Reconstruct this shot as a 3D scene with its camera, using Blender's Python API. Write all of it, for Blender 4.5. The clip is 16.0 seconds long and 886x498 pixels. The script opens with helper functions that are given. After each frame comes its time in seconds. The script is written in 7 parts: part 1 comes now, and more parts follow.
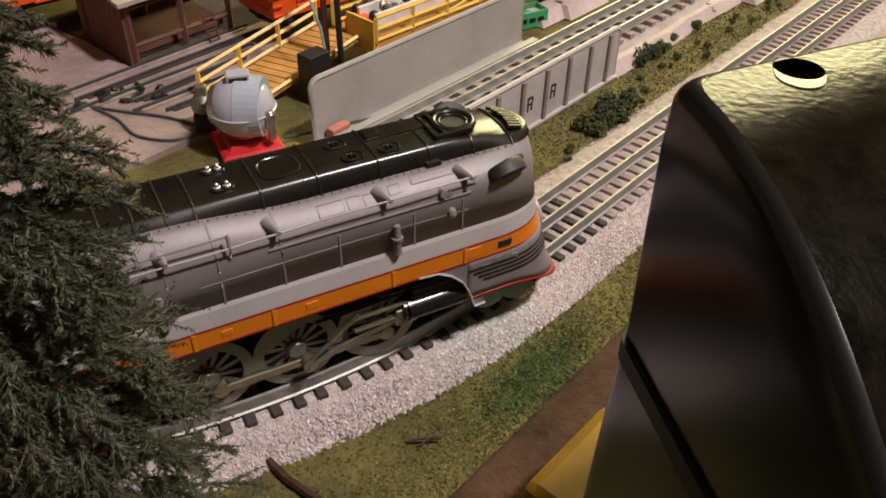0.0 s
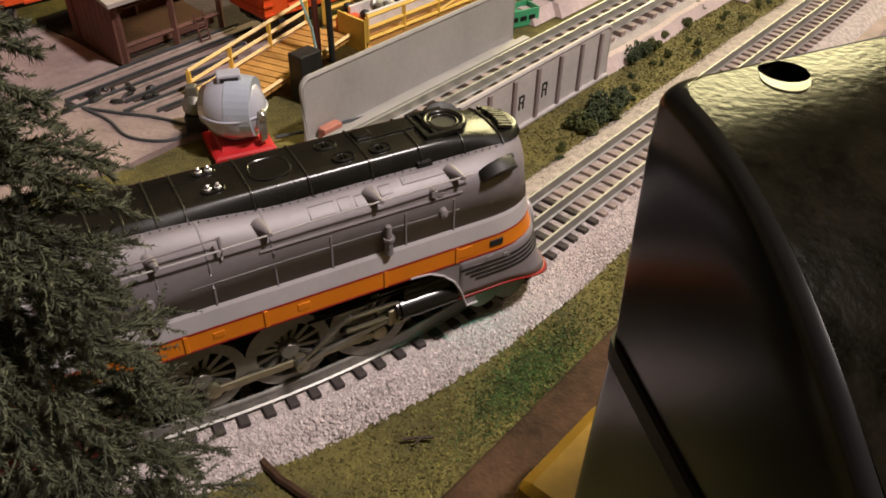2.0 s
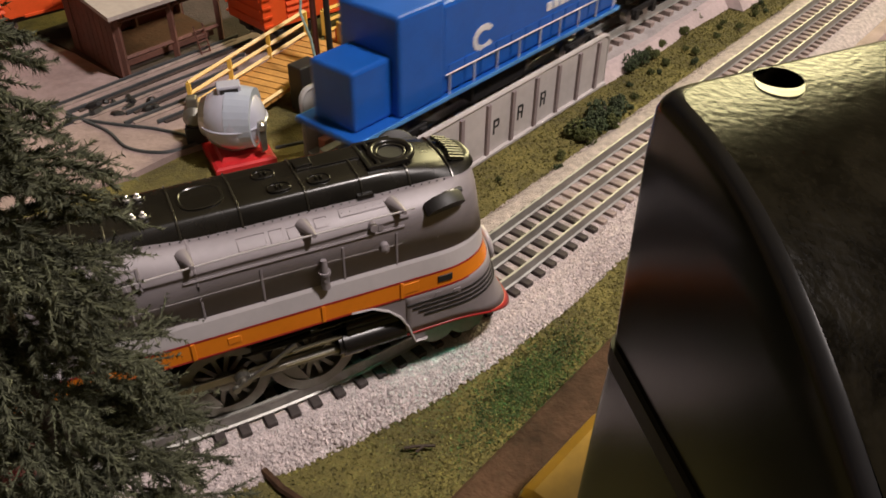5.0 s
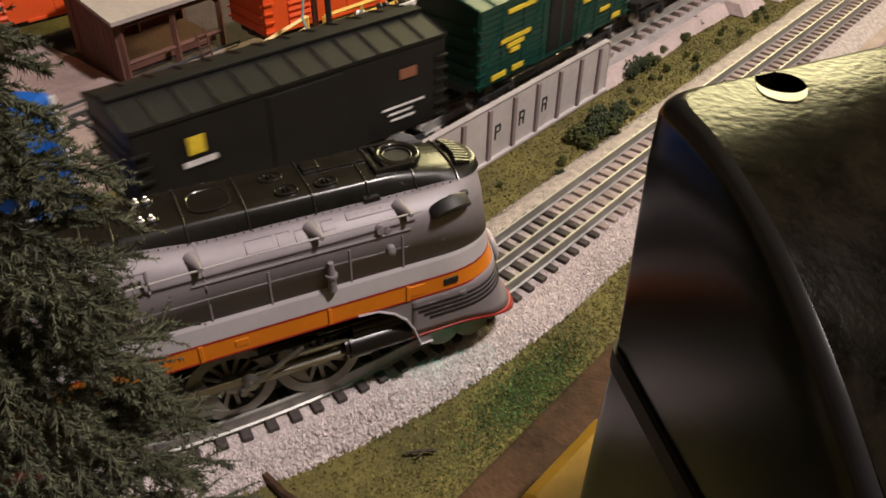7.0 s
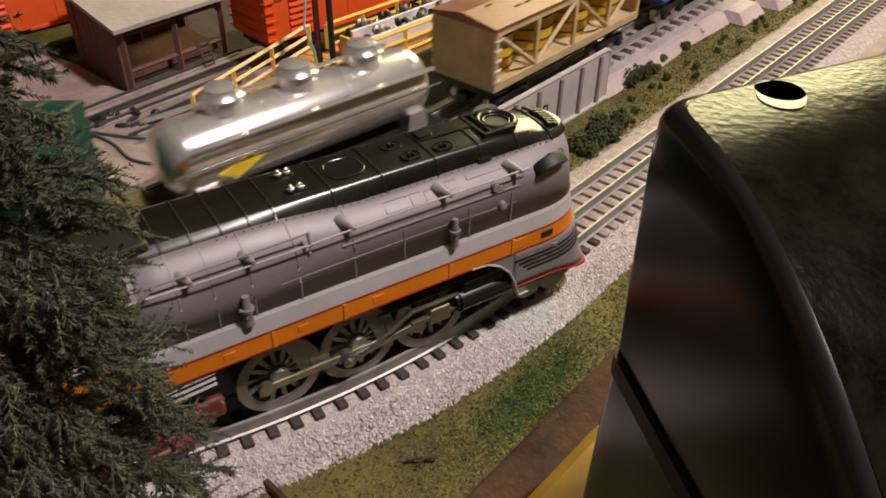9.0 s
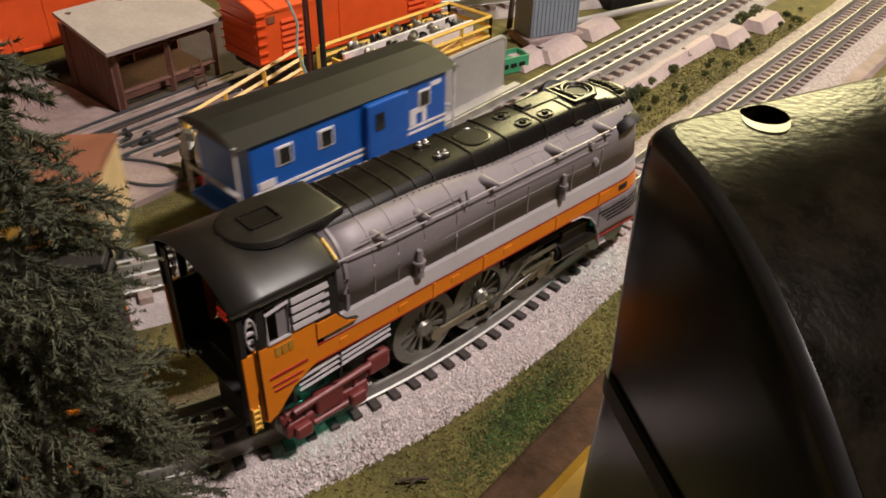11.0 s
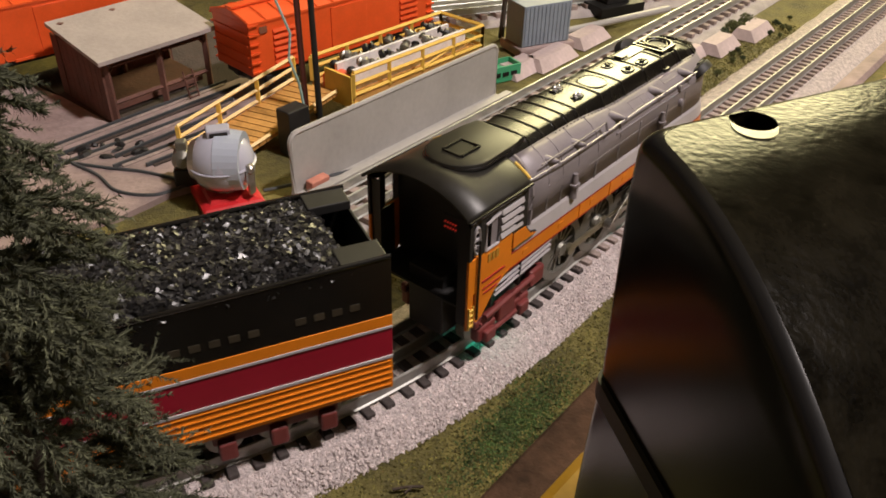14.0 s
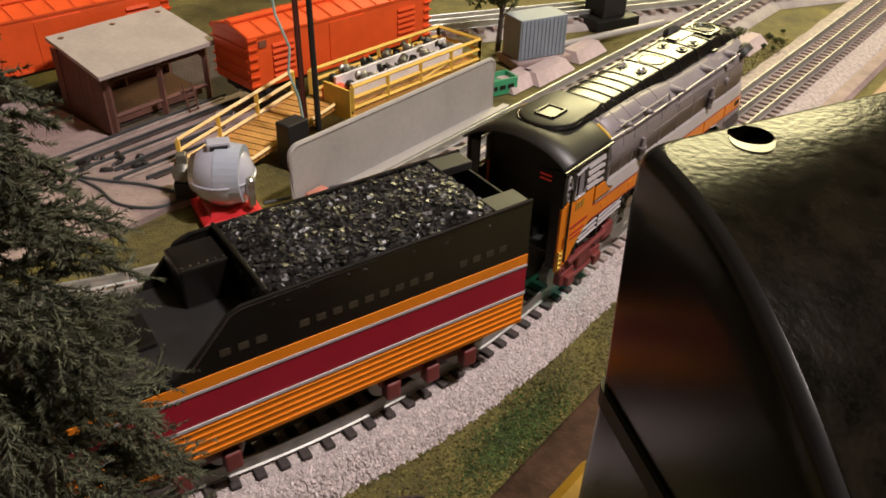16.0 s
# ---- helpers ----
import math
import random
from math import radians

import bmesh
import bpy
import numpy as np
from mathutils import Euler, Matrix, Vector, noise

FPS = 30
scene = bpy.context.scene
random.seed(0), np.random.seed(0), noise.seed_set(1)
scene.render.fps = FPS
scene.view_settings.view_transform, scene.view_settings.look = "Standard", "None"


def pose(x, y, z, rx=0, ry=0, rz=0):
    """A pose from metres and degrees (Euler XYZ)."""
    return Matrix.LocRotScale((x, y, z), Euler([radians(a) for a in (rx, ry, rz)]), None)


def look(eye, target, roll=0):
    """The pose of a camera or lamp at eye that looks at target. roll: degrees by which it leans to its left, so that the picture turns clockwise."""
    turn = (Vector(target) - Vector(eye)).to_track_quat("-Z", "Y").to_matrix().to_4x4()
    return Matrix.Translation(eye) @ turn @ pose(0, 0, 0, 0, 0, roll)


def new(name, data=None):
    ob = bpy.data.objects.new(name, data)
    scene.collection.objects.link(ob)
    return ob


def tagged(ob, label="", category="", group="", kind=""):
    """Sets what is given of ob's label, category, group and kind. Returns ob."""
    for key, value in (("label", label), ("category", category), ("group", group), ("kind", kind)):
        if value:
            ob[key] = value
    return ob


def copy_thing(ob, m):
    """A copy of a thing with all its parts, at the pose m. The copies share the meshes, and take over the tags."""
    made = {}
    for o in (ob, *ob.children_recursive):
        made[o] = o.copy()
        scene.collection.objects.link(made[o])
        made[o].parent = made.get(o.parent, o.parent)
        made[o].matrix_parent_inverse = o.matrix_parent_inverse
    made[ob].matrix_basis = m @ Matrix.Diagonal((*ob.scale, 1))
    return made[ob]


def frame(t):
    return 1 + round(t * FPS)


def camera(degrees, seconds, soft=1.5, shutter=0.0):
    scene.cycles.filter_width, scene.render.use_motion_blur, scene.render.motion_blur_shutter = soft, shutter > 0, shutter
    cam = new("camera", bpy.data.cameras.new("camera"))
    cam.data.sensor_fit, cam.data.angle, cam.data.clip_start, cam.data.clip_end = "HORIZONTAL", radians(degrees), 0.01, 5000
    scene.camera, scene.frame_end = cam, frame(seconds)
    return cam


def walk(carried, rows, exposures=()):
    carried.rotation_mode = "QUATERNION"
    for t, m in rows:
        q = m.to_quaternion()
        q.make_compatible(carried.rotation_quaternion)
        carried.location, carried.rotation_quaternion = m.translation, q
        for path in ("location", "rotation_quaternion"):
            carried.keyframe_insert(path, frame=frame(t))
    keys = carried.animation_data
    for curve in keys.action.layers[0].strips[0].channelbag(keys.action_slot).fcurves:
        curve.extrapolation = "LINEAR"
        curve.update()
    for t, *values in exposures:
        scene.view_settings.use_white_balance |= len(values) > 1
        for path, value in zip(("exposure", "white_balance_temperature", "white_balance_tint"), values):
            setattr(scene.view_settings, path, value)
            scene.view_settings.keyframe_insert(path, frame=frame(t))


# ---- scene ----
cam = camera(58.0, 16.0, soft=1.7, shutter=0.5)
PATH = [
    (0, (0.0088, -0.0037, 0.3123), (-0.0246, 1.4093, -0.8022), 1.34),
    (0.5, (0.0082, -0.0044, 0.3127), (-0.0210, 1.4070, -0.8041), 1.55),
    (1, (0.0082, -0.0040, 0.3128), (-0.0189, 1.4052, -0.8068), 1.40),
    (1.5, (0.0088, -0.0037, 0.3134), (-0.0125, 1.4059, -0.8058), 1.38),
    (2, (0.0096, -0.0035, 0.3136), (-0.0093, 1.4064, -0.8053), 1.32),
    (2.5, (0.0095, -0.0035, 0.3132), (-0.0108, 1.4058, -0.8064), 1.15),
    (3, (0.0087, -0.0048, 0.3134), (-0.0145, 1.4057, -0.8046), 1.04),
    (3.5, (0.0086, -0.0053, 0.3137), (-0.0135, 1.4093, -0.7991), 1.12),
    (4, (0.0098, -0.0046, 0.3138), (-0.0102, 1.4145, -0.7934), 1.05),
    (6.5, (0.0089, -0.0064, 0.3144), (-0.0112, 1.4224, -0.7801), 0.86),
    (7, (0.0091, -0.0058, 0.3140), (-0.0122, 1.4255, -0.7773), 1.00),
    (7.5, (0.0091, -0.0059, 0.3143), (-0.0134, 1.4246, -0.7781), 0.90),
    (8, (0.0090, -0.0062, 0.3143), (-0.0151, 1.4268, -0.7747), 0.87),
    (8.5, (0.0084, -0.0073, 0.3146), (-0.0138, 1.4296, -0.7693), 0.97),
    (9, (0.0087, -0.0070, 0.3144), (-0.0137, 1.4350, -0.7627), 1.05),
    (9.5, (0.0082, -0.0078, 0.3152), (-0.0134, 1.4409, -0.7529), 0.94),
    (10, (0.0078, -0.0091, 0.3162), (-0.0074, 1.4477, -0.7409), 1.06),
    (12.5, (0.0085, -0.0091, 0.3153), (0.0175, 1.4695, -0.7111), 1.70),
    (13, (0.0083, -0.0090, 0.3154), (0.0201, 1.4703, -0.7101), 1.63),
    (13.5, (0.0075, -0.0109, 0.3161), (0.0224, 1.4694, -0.7078), 1.66),
    (14, (0.0082, -0.0100, 0.3160), (0.0208, 1.4713, -0.7066), 1.52),
    (14.5, (0.0072, -0.0115, 0.3160), (0.0159, 1.4705, -0.7055), 1.41),
    (15, (0.0069, -0.0114, 0.3170), (0.0136, 1.4726, -0.7016), 1.03),
    (15.5, (0.0068, -0.0111, 0.3173), (0.0149, 1.4771, -0.6952), 0.79),
    (16, (0.0058, -0.0138, 0.3182), (0.0278, 1.4829, -0.6815), 1.58),
]
walk(cam, [(t, look(eye, aim, roll)) for t, eye, aim, roll in PATH])


# ---- world, lamps, exposure ----
world = bpy.data.worlds.new("room_dark")
world.use_nodes = True
world.node_tree.nodes["Background"].inputs[0].default_value = (0.9, 0.75, 0.7, 1)
world.node_tree.nodes["Background"].inputs[1].default_value = 0.010
scene.world = world


def lamp(name, at, target, size, power, colour):
    data = bpy.data.lights.new(name, "AREA")
    data.shape, data.size, data.energy, data.color = "DISK", size, power, colour
    ob = new(name, data)
    ob.matrix_world = look(at, target)
    return ob


lamp("pink_ceiling_lamp", (0.92, 0.02, 1.93), (0.05, 0.4, 0.0), 0.20, 55, (1.0, 0.885, 0.845))
lamp("warm_ceiling_lamp", (0.86, 2.55, 1.13), (0.25, 0.7, 0.0), 1.10, 56, (1.0, 0.87, 0.45))


# ---- materials ----
def mat(name, base, rough=0.5, metal=0.0, vary=0.25, scale=60.0, bump=0.0, bscale=300.0, coat=0.0, tint=None, emit=0.0, rand=0.0):
    m = bpy.data.materials.new(name)
    m.use_nodes = True
    nt = m.node_tree
    p = nt.nodes["Principled BSDF"]
    p.inputs["Metallic"].default_value = metal
    p.inputs["Coat Weight"].default_value = coat
    tc = nt.nodes.new("ShaderNodeTexCoord")
    n1 = nt.nodes.new("ShaderNodeTexNoise")
    n1.inputs["Scale"].default_value, n1.inputs["Detail"].default_value = scale, 5
    n2 = nt.nodes.new("ShaderNodeTexNoise")
    n2.inputs["Scale"].default_value, n2.inputs["Detail"].default_value = scale * 7.3, 3
    add = nt.nodes.new("ShaderNodeMath")
    add.operation = "MULTIPLY_ADD"
    add.inputs[1].default_value = 0.45
    nt.links.new(tc.outputs["Object"], n1.inputs["Vector"])
    nt.links.new(tc.outputs["Object"], n2.inputs["Vector"])
    nt.links.new(n2.outputs["Fac"], add.inputs[0])
    nt.links.new(n1.outputs["Fac"], add.inputs[2])
    ramp = nt.nodes.new("ShaderNodeMapRange")
    ramp.inputs["From Min"].default_value, ramp.inputs["From Max"].default_value = 0.45, 1.0
    nt.links.new(add.outputs[0], ramp.inputs["Value"])
    mix = nt.nodes.new("ShaderNodeMix")
    mix.data_type = "RGBA"
    lo = [c * (1 - vary) for c in base]
    hi = tint or [min(1, c * (1 + vary)) for c in base]
    mix.inputs["A"].default_value, mix.inputs["B"].default_value = (*lo, 1), (*hi, 1)
    nt.links.new(ramp.outputs[0], mix.inputs["Factor"])
    col = mix.outputs["Result"]
    if rand:
        info = nt.nodes.new("ShaderNodeNewGeometry")
        hsv = nt.nodes.new("ShaderNodeHueSaturation")
        mr = nt.nodes.new("ShaderNodeMapRange")
        mr.inputs["To Min"].default_value, mr.inputs["To Max"].default_value = 1 - rand, 1 + rand
        nt.links.new(info.outputs["Random Per Island"], mr.inputs["Value"])
        nt.links.new(mr.outputs[0], hsv.inputs["Value"])
        nt.links.new(col, hsv.inputs["Color"])
        col = hsv.outputs["Color"]
    nt.links.new(col, p.inputs["Base Color"])
    rr = nt.nodes.new("ShaderNodeMapRange")
    rr.inputs["To Min"].default_value, rr.inputs["To Max"].default_value = max(0.03, rough * 0.8), min(1, rough * 1.2)
    nt.links.new(n1.outputs["Fac"], rr.inputs["Value"])
    nt.links.new(rr.outputs[0], p.inputs["Roughness"])
    if emit:
        p.inputs["Emission Color"].default_value, p.inputs["Emission Strength"].default_value = (*base, 1), emit
    if bump:
        nb = nt.nodes.new("ShaderNodeTexNoise")
        nb.inputs["Scale"].default_value, nb.inputs["Detail"].default_value = bscale, 6
        nt.links.new(tc.outputs["Object"], nb.inputs["Vector"])
        b = nt.nodes.new("ShaderNodeBump")
        b.inputs["Strength"].default_value, b.inputs["Distance"].default_value = bump, 0.002
        nt.links.new(nb.outputs["Fac"], b.inputs["Height"])
        nt.links.new(b.outputs[0], p.inputs["Normal"])
    return m


SILVER = mat("silver_grey_paint", (0.235, 0.208, 0.220), 0.50, 0.12, 0.10, 40)
SILVER2 = mat("light_silver_paint", (0.44, 0.41, 0.42), 0.32, 0.08, 0.08, 40)
BLACK = mat("gloss_black_paint", (0.009, 0.008, 0.007), 0.25, 0, 0.3, 50)
BLACKM = mat("matt_black_paint", (0.014, 0.013, 0.013), 0.55, 0, 0.3, 60)
ORANGE = mat("locomotive_orange_paint", (0.74, 0.215, 0.012), 0.35, 0, 0.08, 40)
RED = mat("thin_red_line_paint", (0.33, 0.02, 0.02), 0.4, 0, 0.1)
MAROON = mat("maroon_paint", (0.30, 0.010, 0.028), 0.35, 0, 0.12, 30)
TRUCKRED = mat("oxide_red_plastic", (0.16, 0.03, 0.028), 0.45, 0, 0.2)
STEEL = mat("worn_steel", (0.42, 0.40, 0.36), 0.3, 0.9, 0.2, 80)
RAILM = mat("rail_steel", (0.56, 0.57, 0.54), 0.40, 0.75, 0.15, 60)
RAILN = mat("dull_rail_steel", (0.42, 0.41, 0.385), 0.58, 0.8, 0.2, 60)
WHEELM = mat("wheel_metal", (0.23, 0.22, 0.19), 0.4, 0.6, 0.2, 60)
ROD = mat("rod_bronze_steel", (0.36, 0.32, 0.22), 0.33, 0.85, 0.15, 70)
TIE = mat("dark_plastic_sleeper", (0.045, 0.034, 0.032), 0.7, 0, 0.4, 90, 0.3)
TIE2 = mat("brown_wood_sleeper", (0.30, 0.235, 0.21), 0.8, 0, 0.4, 90, 0.4)
BALLAST = mat("pale_crushed_stone", (0.60, 0.52, 0.505), 0.95, 0, 0.22, 150, 0.8, 700, rand=0.22)
BALLBED = mat("ballast_bed", (0.50, 0.43, 0.42), 0.95, 0, 0.4, 260, 1.0, 800)
GRASS = mat("olive_ground_foam", (0.115, 0.100, 0.028), 0.95, 0, 0.55, 22, 0.9, 520, tint=(0.21, 0.175, 0.045))
TURF = mat("turf_grains", (0.13, 0.115, 0.03), 0.95, 0, 0.4, 60, 0, rand=0.5)
TURFG = mat("green_turf_grains", (0.05, 0.085, 0.018), 0.95, 0, 0.4, 60, 0, rand=0.5)
PAVE = mat("pinkish_concrete", (0.32, 0.24, 0.225), 0.85, 0, 0.35, 18, 0.4, 240)
BROWNBED = mat("brown_cinder_bed", (0.46, 0.39, 0.355), 0.95, 0, 0.4, 160, 0.9, 700, rand=0.3)
# painted shade under the shed, also the brown of some siding timbers
DKBROWN = mat("dark_brown_shade_and_timber", (0.055, 0.038, 0.032), 0.95, 0, 0.5, 40, 0.6, 400)
RIBM = mat("mauve_grey_rib", (0.27, 0.215, 0.22), 0.55, 0.1, 0.15, 60)
ROADBED = mat("grey_roadbed", (0.36, 0.32, 0.31), 0.9, 0, 0.25, 50, 0.5, 400)
GIRDER = mat("grey_girder_metal", (0.40, 0.38, 0.36), 0.55, 0.1, 0.12, 25, 0.1, 200)
GIRDERL = mat("lilac_grey_girder", (0.50, 0.46, 0.45), 0.55, 0.1, 0.12, 30)
LETTER = mat("dark_lettering", (0.02, 0.02, 0.02), 0.6)
YELLOW = mat("yellow_plastic", (0.78, 0.50, 0.09), 0.45, 0, 0.12, 40)
PLANKM = mat("ochre_ramp_planks", (0.60, 0.31, 0.08), 0.7, 0, 0.25, 60, 0.2, 300)
GREYBLUE = mat("glossy_lilac_grey_plastic", (0.45, 0.45, 0.53), 0.25, 0, 0.06, 30, coat=0.4)
REDBASE = mat("bright_red_plastic", (0.52, 0.02, 0.025), 0.35, 0, 0.1)
ORED = mat("orange_red_car_paint", (0.78, 0.10, 0.02), 0.4, 0, 0.1)
SHEDROOF = mat("pale_shed_roof", (0.38, 0.33, 0.31), 0.8, 0, 0.15, 30, 0.2)
SHEDWOOD = mat("dark_red_shed_wood", (0.13, 0.055, 0.04), 0.8, 0, 0.3, 60, 0.3)
TREEBARK = mat("tree_bark", (0.05, 0.035, 0.025), 0.95, 0, 0.4, 120, 0.6)
NEEDLE = mat("dusty_conifer_needles", (0.048, 0.053, 0.029), 0.85, 0, 0.4, 40, tint=(0.118, 0.124, 0.072), rand=0.5)
LEAF = mat("olive_leaf_foam", (0.075, 0.085, 0.022), 0.9, 0, 0.45, 90, rand=0.45)
LEAFD = mat("blue_green_foam", (0.040, 0.056, 0.022), 0.9, 0, 0.45, 90, rand=0.4)
COAL = mat("glittering_coal", (0.018, 0.017, 0.017), 0.36, 0.0, 0.5, 100, rand=0.7)
GREENCAR = mat("dark_green_car_paint", (0.006, 0.043, 0.031), 0.42, 0, 0.15)
GREENCAR.node_tree.nodes["Principled BSDF"].inputs["Specular IOR Level"].default_value = 0.3
DKCAR = mat("charcoal_car_paint", (0.010, 0.0095, 0.0085), 0.55, 0, 0.25)
DKCAR.node_tree.nodes["Principled BSDF"].inputs["Specular IOR Level"].default_value = 0.3
BLUE = mat("bright_blue_paint", (0.010, 0.095, 0.42), 0.35, 0, 0.1)
WHITE = mat("white_marking", (0.72, 0.70, 0.70), 0.5)
YMARK = mat("yellow_marking", (0.75, 0.55, 0.04), 0.5)
TANKM = mat("bright_silver_tank", (0.74, 0.72, 0.73), 0.22, 0.75, 0.06)
TANW = mat("tan_wood_car", (0.55, 0.40, 0.22), 0.6, 0, 0.2, 60)
BRROOF = mat("rusty_brown_roof", (0.22, 0.085, 0.05), 0.5, 0, 0.25, 40)
BARREL = mat("yellow_barrel_paint", (0.70, 0.43, 0.02), 0.4, 0, 0.15)
CONT = mat("blue_grey_container", (0.24, 0.28, 0.33), 0.55, 0, 0.12)
JADE = mat("jade_green_plastic", (0.05, 0.33, 0.16), 0.45, 0, 0.1)
HOODM = mat("polished_black_enamel", (0.008, 0.008, 0.009), 0.20, 0, 0.3, 30)
HOODTOP = mat("speckled_black_top", (0.006, 0.005, 0.003), 0.20, 0.0, 0.75, 150, 0.09, 620)
HOODTOP.node_tree.nodes["Principled BSDF"].inputs["Specular IOR Level"].default_value = 0.07
# for the crescent added to hold the lamp's glare by the hole
HOODGLARE = mat("hole_glare_black", (0.014, 0.012, 0.005), 0.31, 0.0, 0.4, 150, 0.10, 320)
WIREM = mat("dark_grey_wire", (0.05, 0.055, 0.06), 0.5)
WIREG = mat("pale_green_wire", (0.30, 0.45, 0.42), 0.5)
POLER = mat("dark_red_pole", (0.10, 0.025, 0.02), 0.5)
WALLM = mat("dim_room_wall", (0.32, 0.25, 0.20), 0.9, 0, 0.15, 2)
FLOORM = mat("dark_room_floor", (0.10, 0.07, 0.05), 0.8, 0, 0.3, 3)
CEILM = mat("ceiling_paint", (0.45, 0.40, 0.36), 0.9, 0, 0.1, 2)
# red board colour, darkened to carry the shadow of the black housing
BOARD = mat("dark_red_edge_board", (0.055, 0.030, 0.016), 0.9, 0, 0.55, 26, 0.5, 420, tint=(0.10, 0.055, 0.032))
BOARD.node_tree.nodes["Principled BSDF"].inputs["Specular IOR Level"].default_value = 0.15
MUSTARD = mat("mustard_yellow_enamel", (0.24, 0.13, 0.008), 0.35, 0, 0.25, 30)
GREENLED = mat("green_lamp_lens", (0.05, 0.9, 0.55), 0.3, emit=70)
REDLED = mat("red_firebox_glow", (0.9, 0.05, 0.03), 0.3, emit=0.2)
GLASS = mat("smoky_dark_glass", (0.02, 0.02, 0.02), 0.08, coat=0.5)
mat_bank = mat("pinkish_plaster", (0.50, 0.40, 0.39), 0.85, 0, 0.2, 30, 0.3)
mat_house1 = mat("pale_house_wall", (0.62, 0.58, 0.50), 0.8)
mat_house2 = mat("green_house_wall", (0.10, 0.30, 0.20), 0.7)


# ---- mesh helpers ----
def part(name, bm, material, parent=None, label="", at=None, smooth=False):
    bmesh.ops.recalc_face_normals(bm, faces=bm.faces)
    me = bpy.data.meshes.new(name)
    bm.to_mesh(me)
    bm.free()
    me.materials.append(material)
    if smooth:
        me.shade_smooth()
        me.set_sharp_from_angle(angle=radians(38))
    ob = new(name, me)
    if parent is not None:
        ob.parent = parent
    if at is not None:
        ob.matrix_basis = at
    if label:
        tagged(ob, label)
    return ob


def thing(name, m, label, category, group="", kind=""):
    ob = new(name)
    ob.empty_display_size = 0.02
    ob.matrix_basis = m
    return tagged(ob, label, category, group, kind)


def box(bm, x0, x1, y0, y1, z0, z1, bevel=0.0, m=None):
    vs = [bm.verts.new((x, y, z)) for x in (x0, x1) for y in (y0, y1) for z in (z0, z1)]
    fs = [bm.faces.new([vs[i] for i in f]) for f in ((0, 1, 3, 2), (4, 6, 7, 5), (0, 4, 5, 1), (2, 3, 7, 6), (0, 2, 6, 4), (1, 5, 7, 3))]
    if bevel:
        es = list({e for f in fs for e in f.edges})
        r = bmesh.ops.bevel(bm, geom=es, offset=bevel, segments=2, affect="EDGES", profile=0.5)
        vs = list({v for f in r["faces"] for v in f.verts} | {v for v in vs if v.is_valid})
    if m is not None:
        for v in vs:
            v.co = m @ v.co
    return vs


def boxb(x0, x1, y0, y1, z0, z1, bevel=0.0, m=None):
    bm = bmesh.new()
    box(bm, x0, x1, y0, y1, z0, z1, bevel, m)
    return bm


def cyl(bm, p0, p1, r0, r1=None, seg=16, caps=True):
    p0, p1 = Vector(p0), Vector(p1)
    r1 = r0 if r1 is None else r1
    q = (p1 - p0).to_track_quat("Z", "Y").to_matrix()
    rings = []
    for p, r in ((p0, r0), (p1, r1)):
        rings.append([bm.verts.new(p + q @ Vector((r * math.cos(a), r * math.sin(a), 0))) for a in [2 * math.pi * i / seg for i in range(seg)]])
    for i in range(seg):
        j = (i + 1) % seg
        bm.faces.new((rings[0][i], rings[0][j], rings[1][j], rings[1][i]))
    if caps:
        bm.faces.new(rings[0][::-1])
        bm.faces.new(rings[1])


def tube(bm, pts, r, seg=8):
    pts = [Vector(p) for p in pts]
    rings = []
    for i, p in enumerate(pts):
        t = (pts[min(i + 1, len(pts) - 1)] - pts[max(i - 1, 0)]).normalized()
        q = t.to_track_quat("Z", "Y").to_matrix()
        rings.append([bm.verts.new(p + q @ Vector((r * math.cos(a), r * math.sin(a), 0))) for a in [2 * math.pi * k / seg for k in range(seg)]])
    for a, b in zip(rings, rings[1:]):
        for i in range(seg):
            j = (i + 1) % seg
            bm.faces.new((a[i], a[j], b[j], b[i]))
    bm.faces.new(rings[0][::-1])
    bm.faces.new(rings[-1])


def lathe(bm, prof, m=None, seg=24):
    m = m or Matrix()
    rings = []
    for r, z in prof:
        rings.append([bm.verts.new(m @ Vector((r * math.cos(a), r * math.sin(a), z))) for a in [2 * math.pi * k / seg for k in range(seg)]])
    for a, b in zip(rings, rings[1:]):
        for i in range(seg):
            j = (i + 1) % seg
            bm.faces.new((a[i], a[j], b[j], b[i]))
    bm.faces.new(rings[0][::-1])
    bm.faces.new(rings[-1])


def loft(bm, sections, close=False, caps=False):
    rows = [[bm.verts.new(p) for p in s] for s in sections]
    for a, b in zip(rows, rows[1:]):
        k = len(a)
        for i in range(k if close else k - 1):
            j = (i + 1) % k
            bm.faces.new((a[i], a[j], b[j], b[i]))
    if caps:
        bm.faces.new(rows[0][::-1])
        bm.faces.new(rows[-1])


def prism(bm, poly, y0, y1, m=None):
    """A flat outline in x and z, given depth along y."""
    m = m or Matrix()
    a = [bm.verts.new(m @ Vector((x, y0, z))) for x, z in poly]
    b = [bm.verts.new(m @ Vector((x, y1, z))) for x, z in poly]
    bm.faces.new(a)
    bm.faces.new(b[::-1])
    for i in range(len(poly)):
        j = (i + 1) % len(poly)
        bm.faces.new((a[i], b[i], b[j], a[j]))


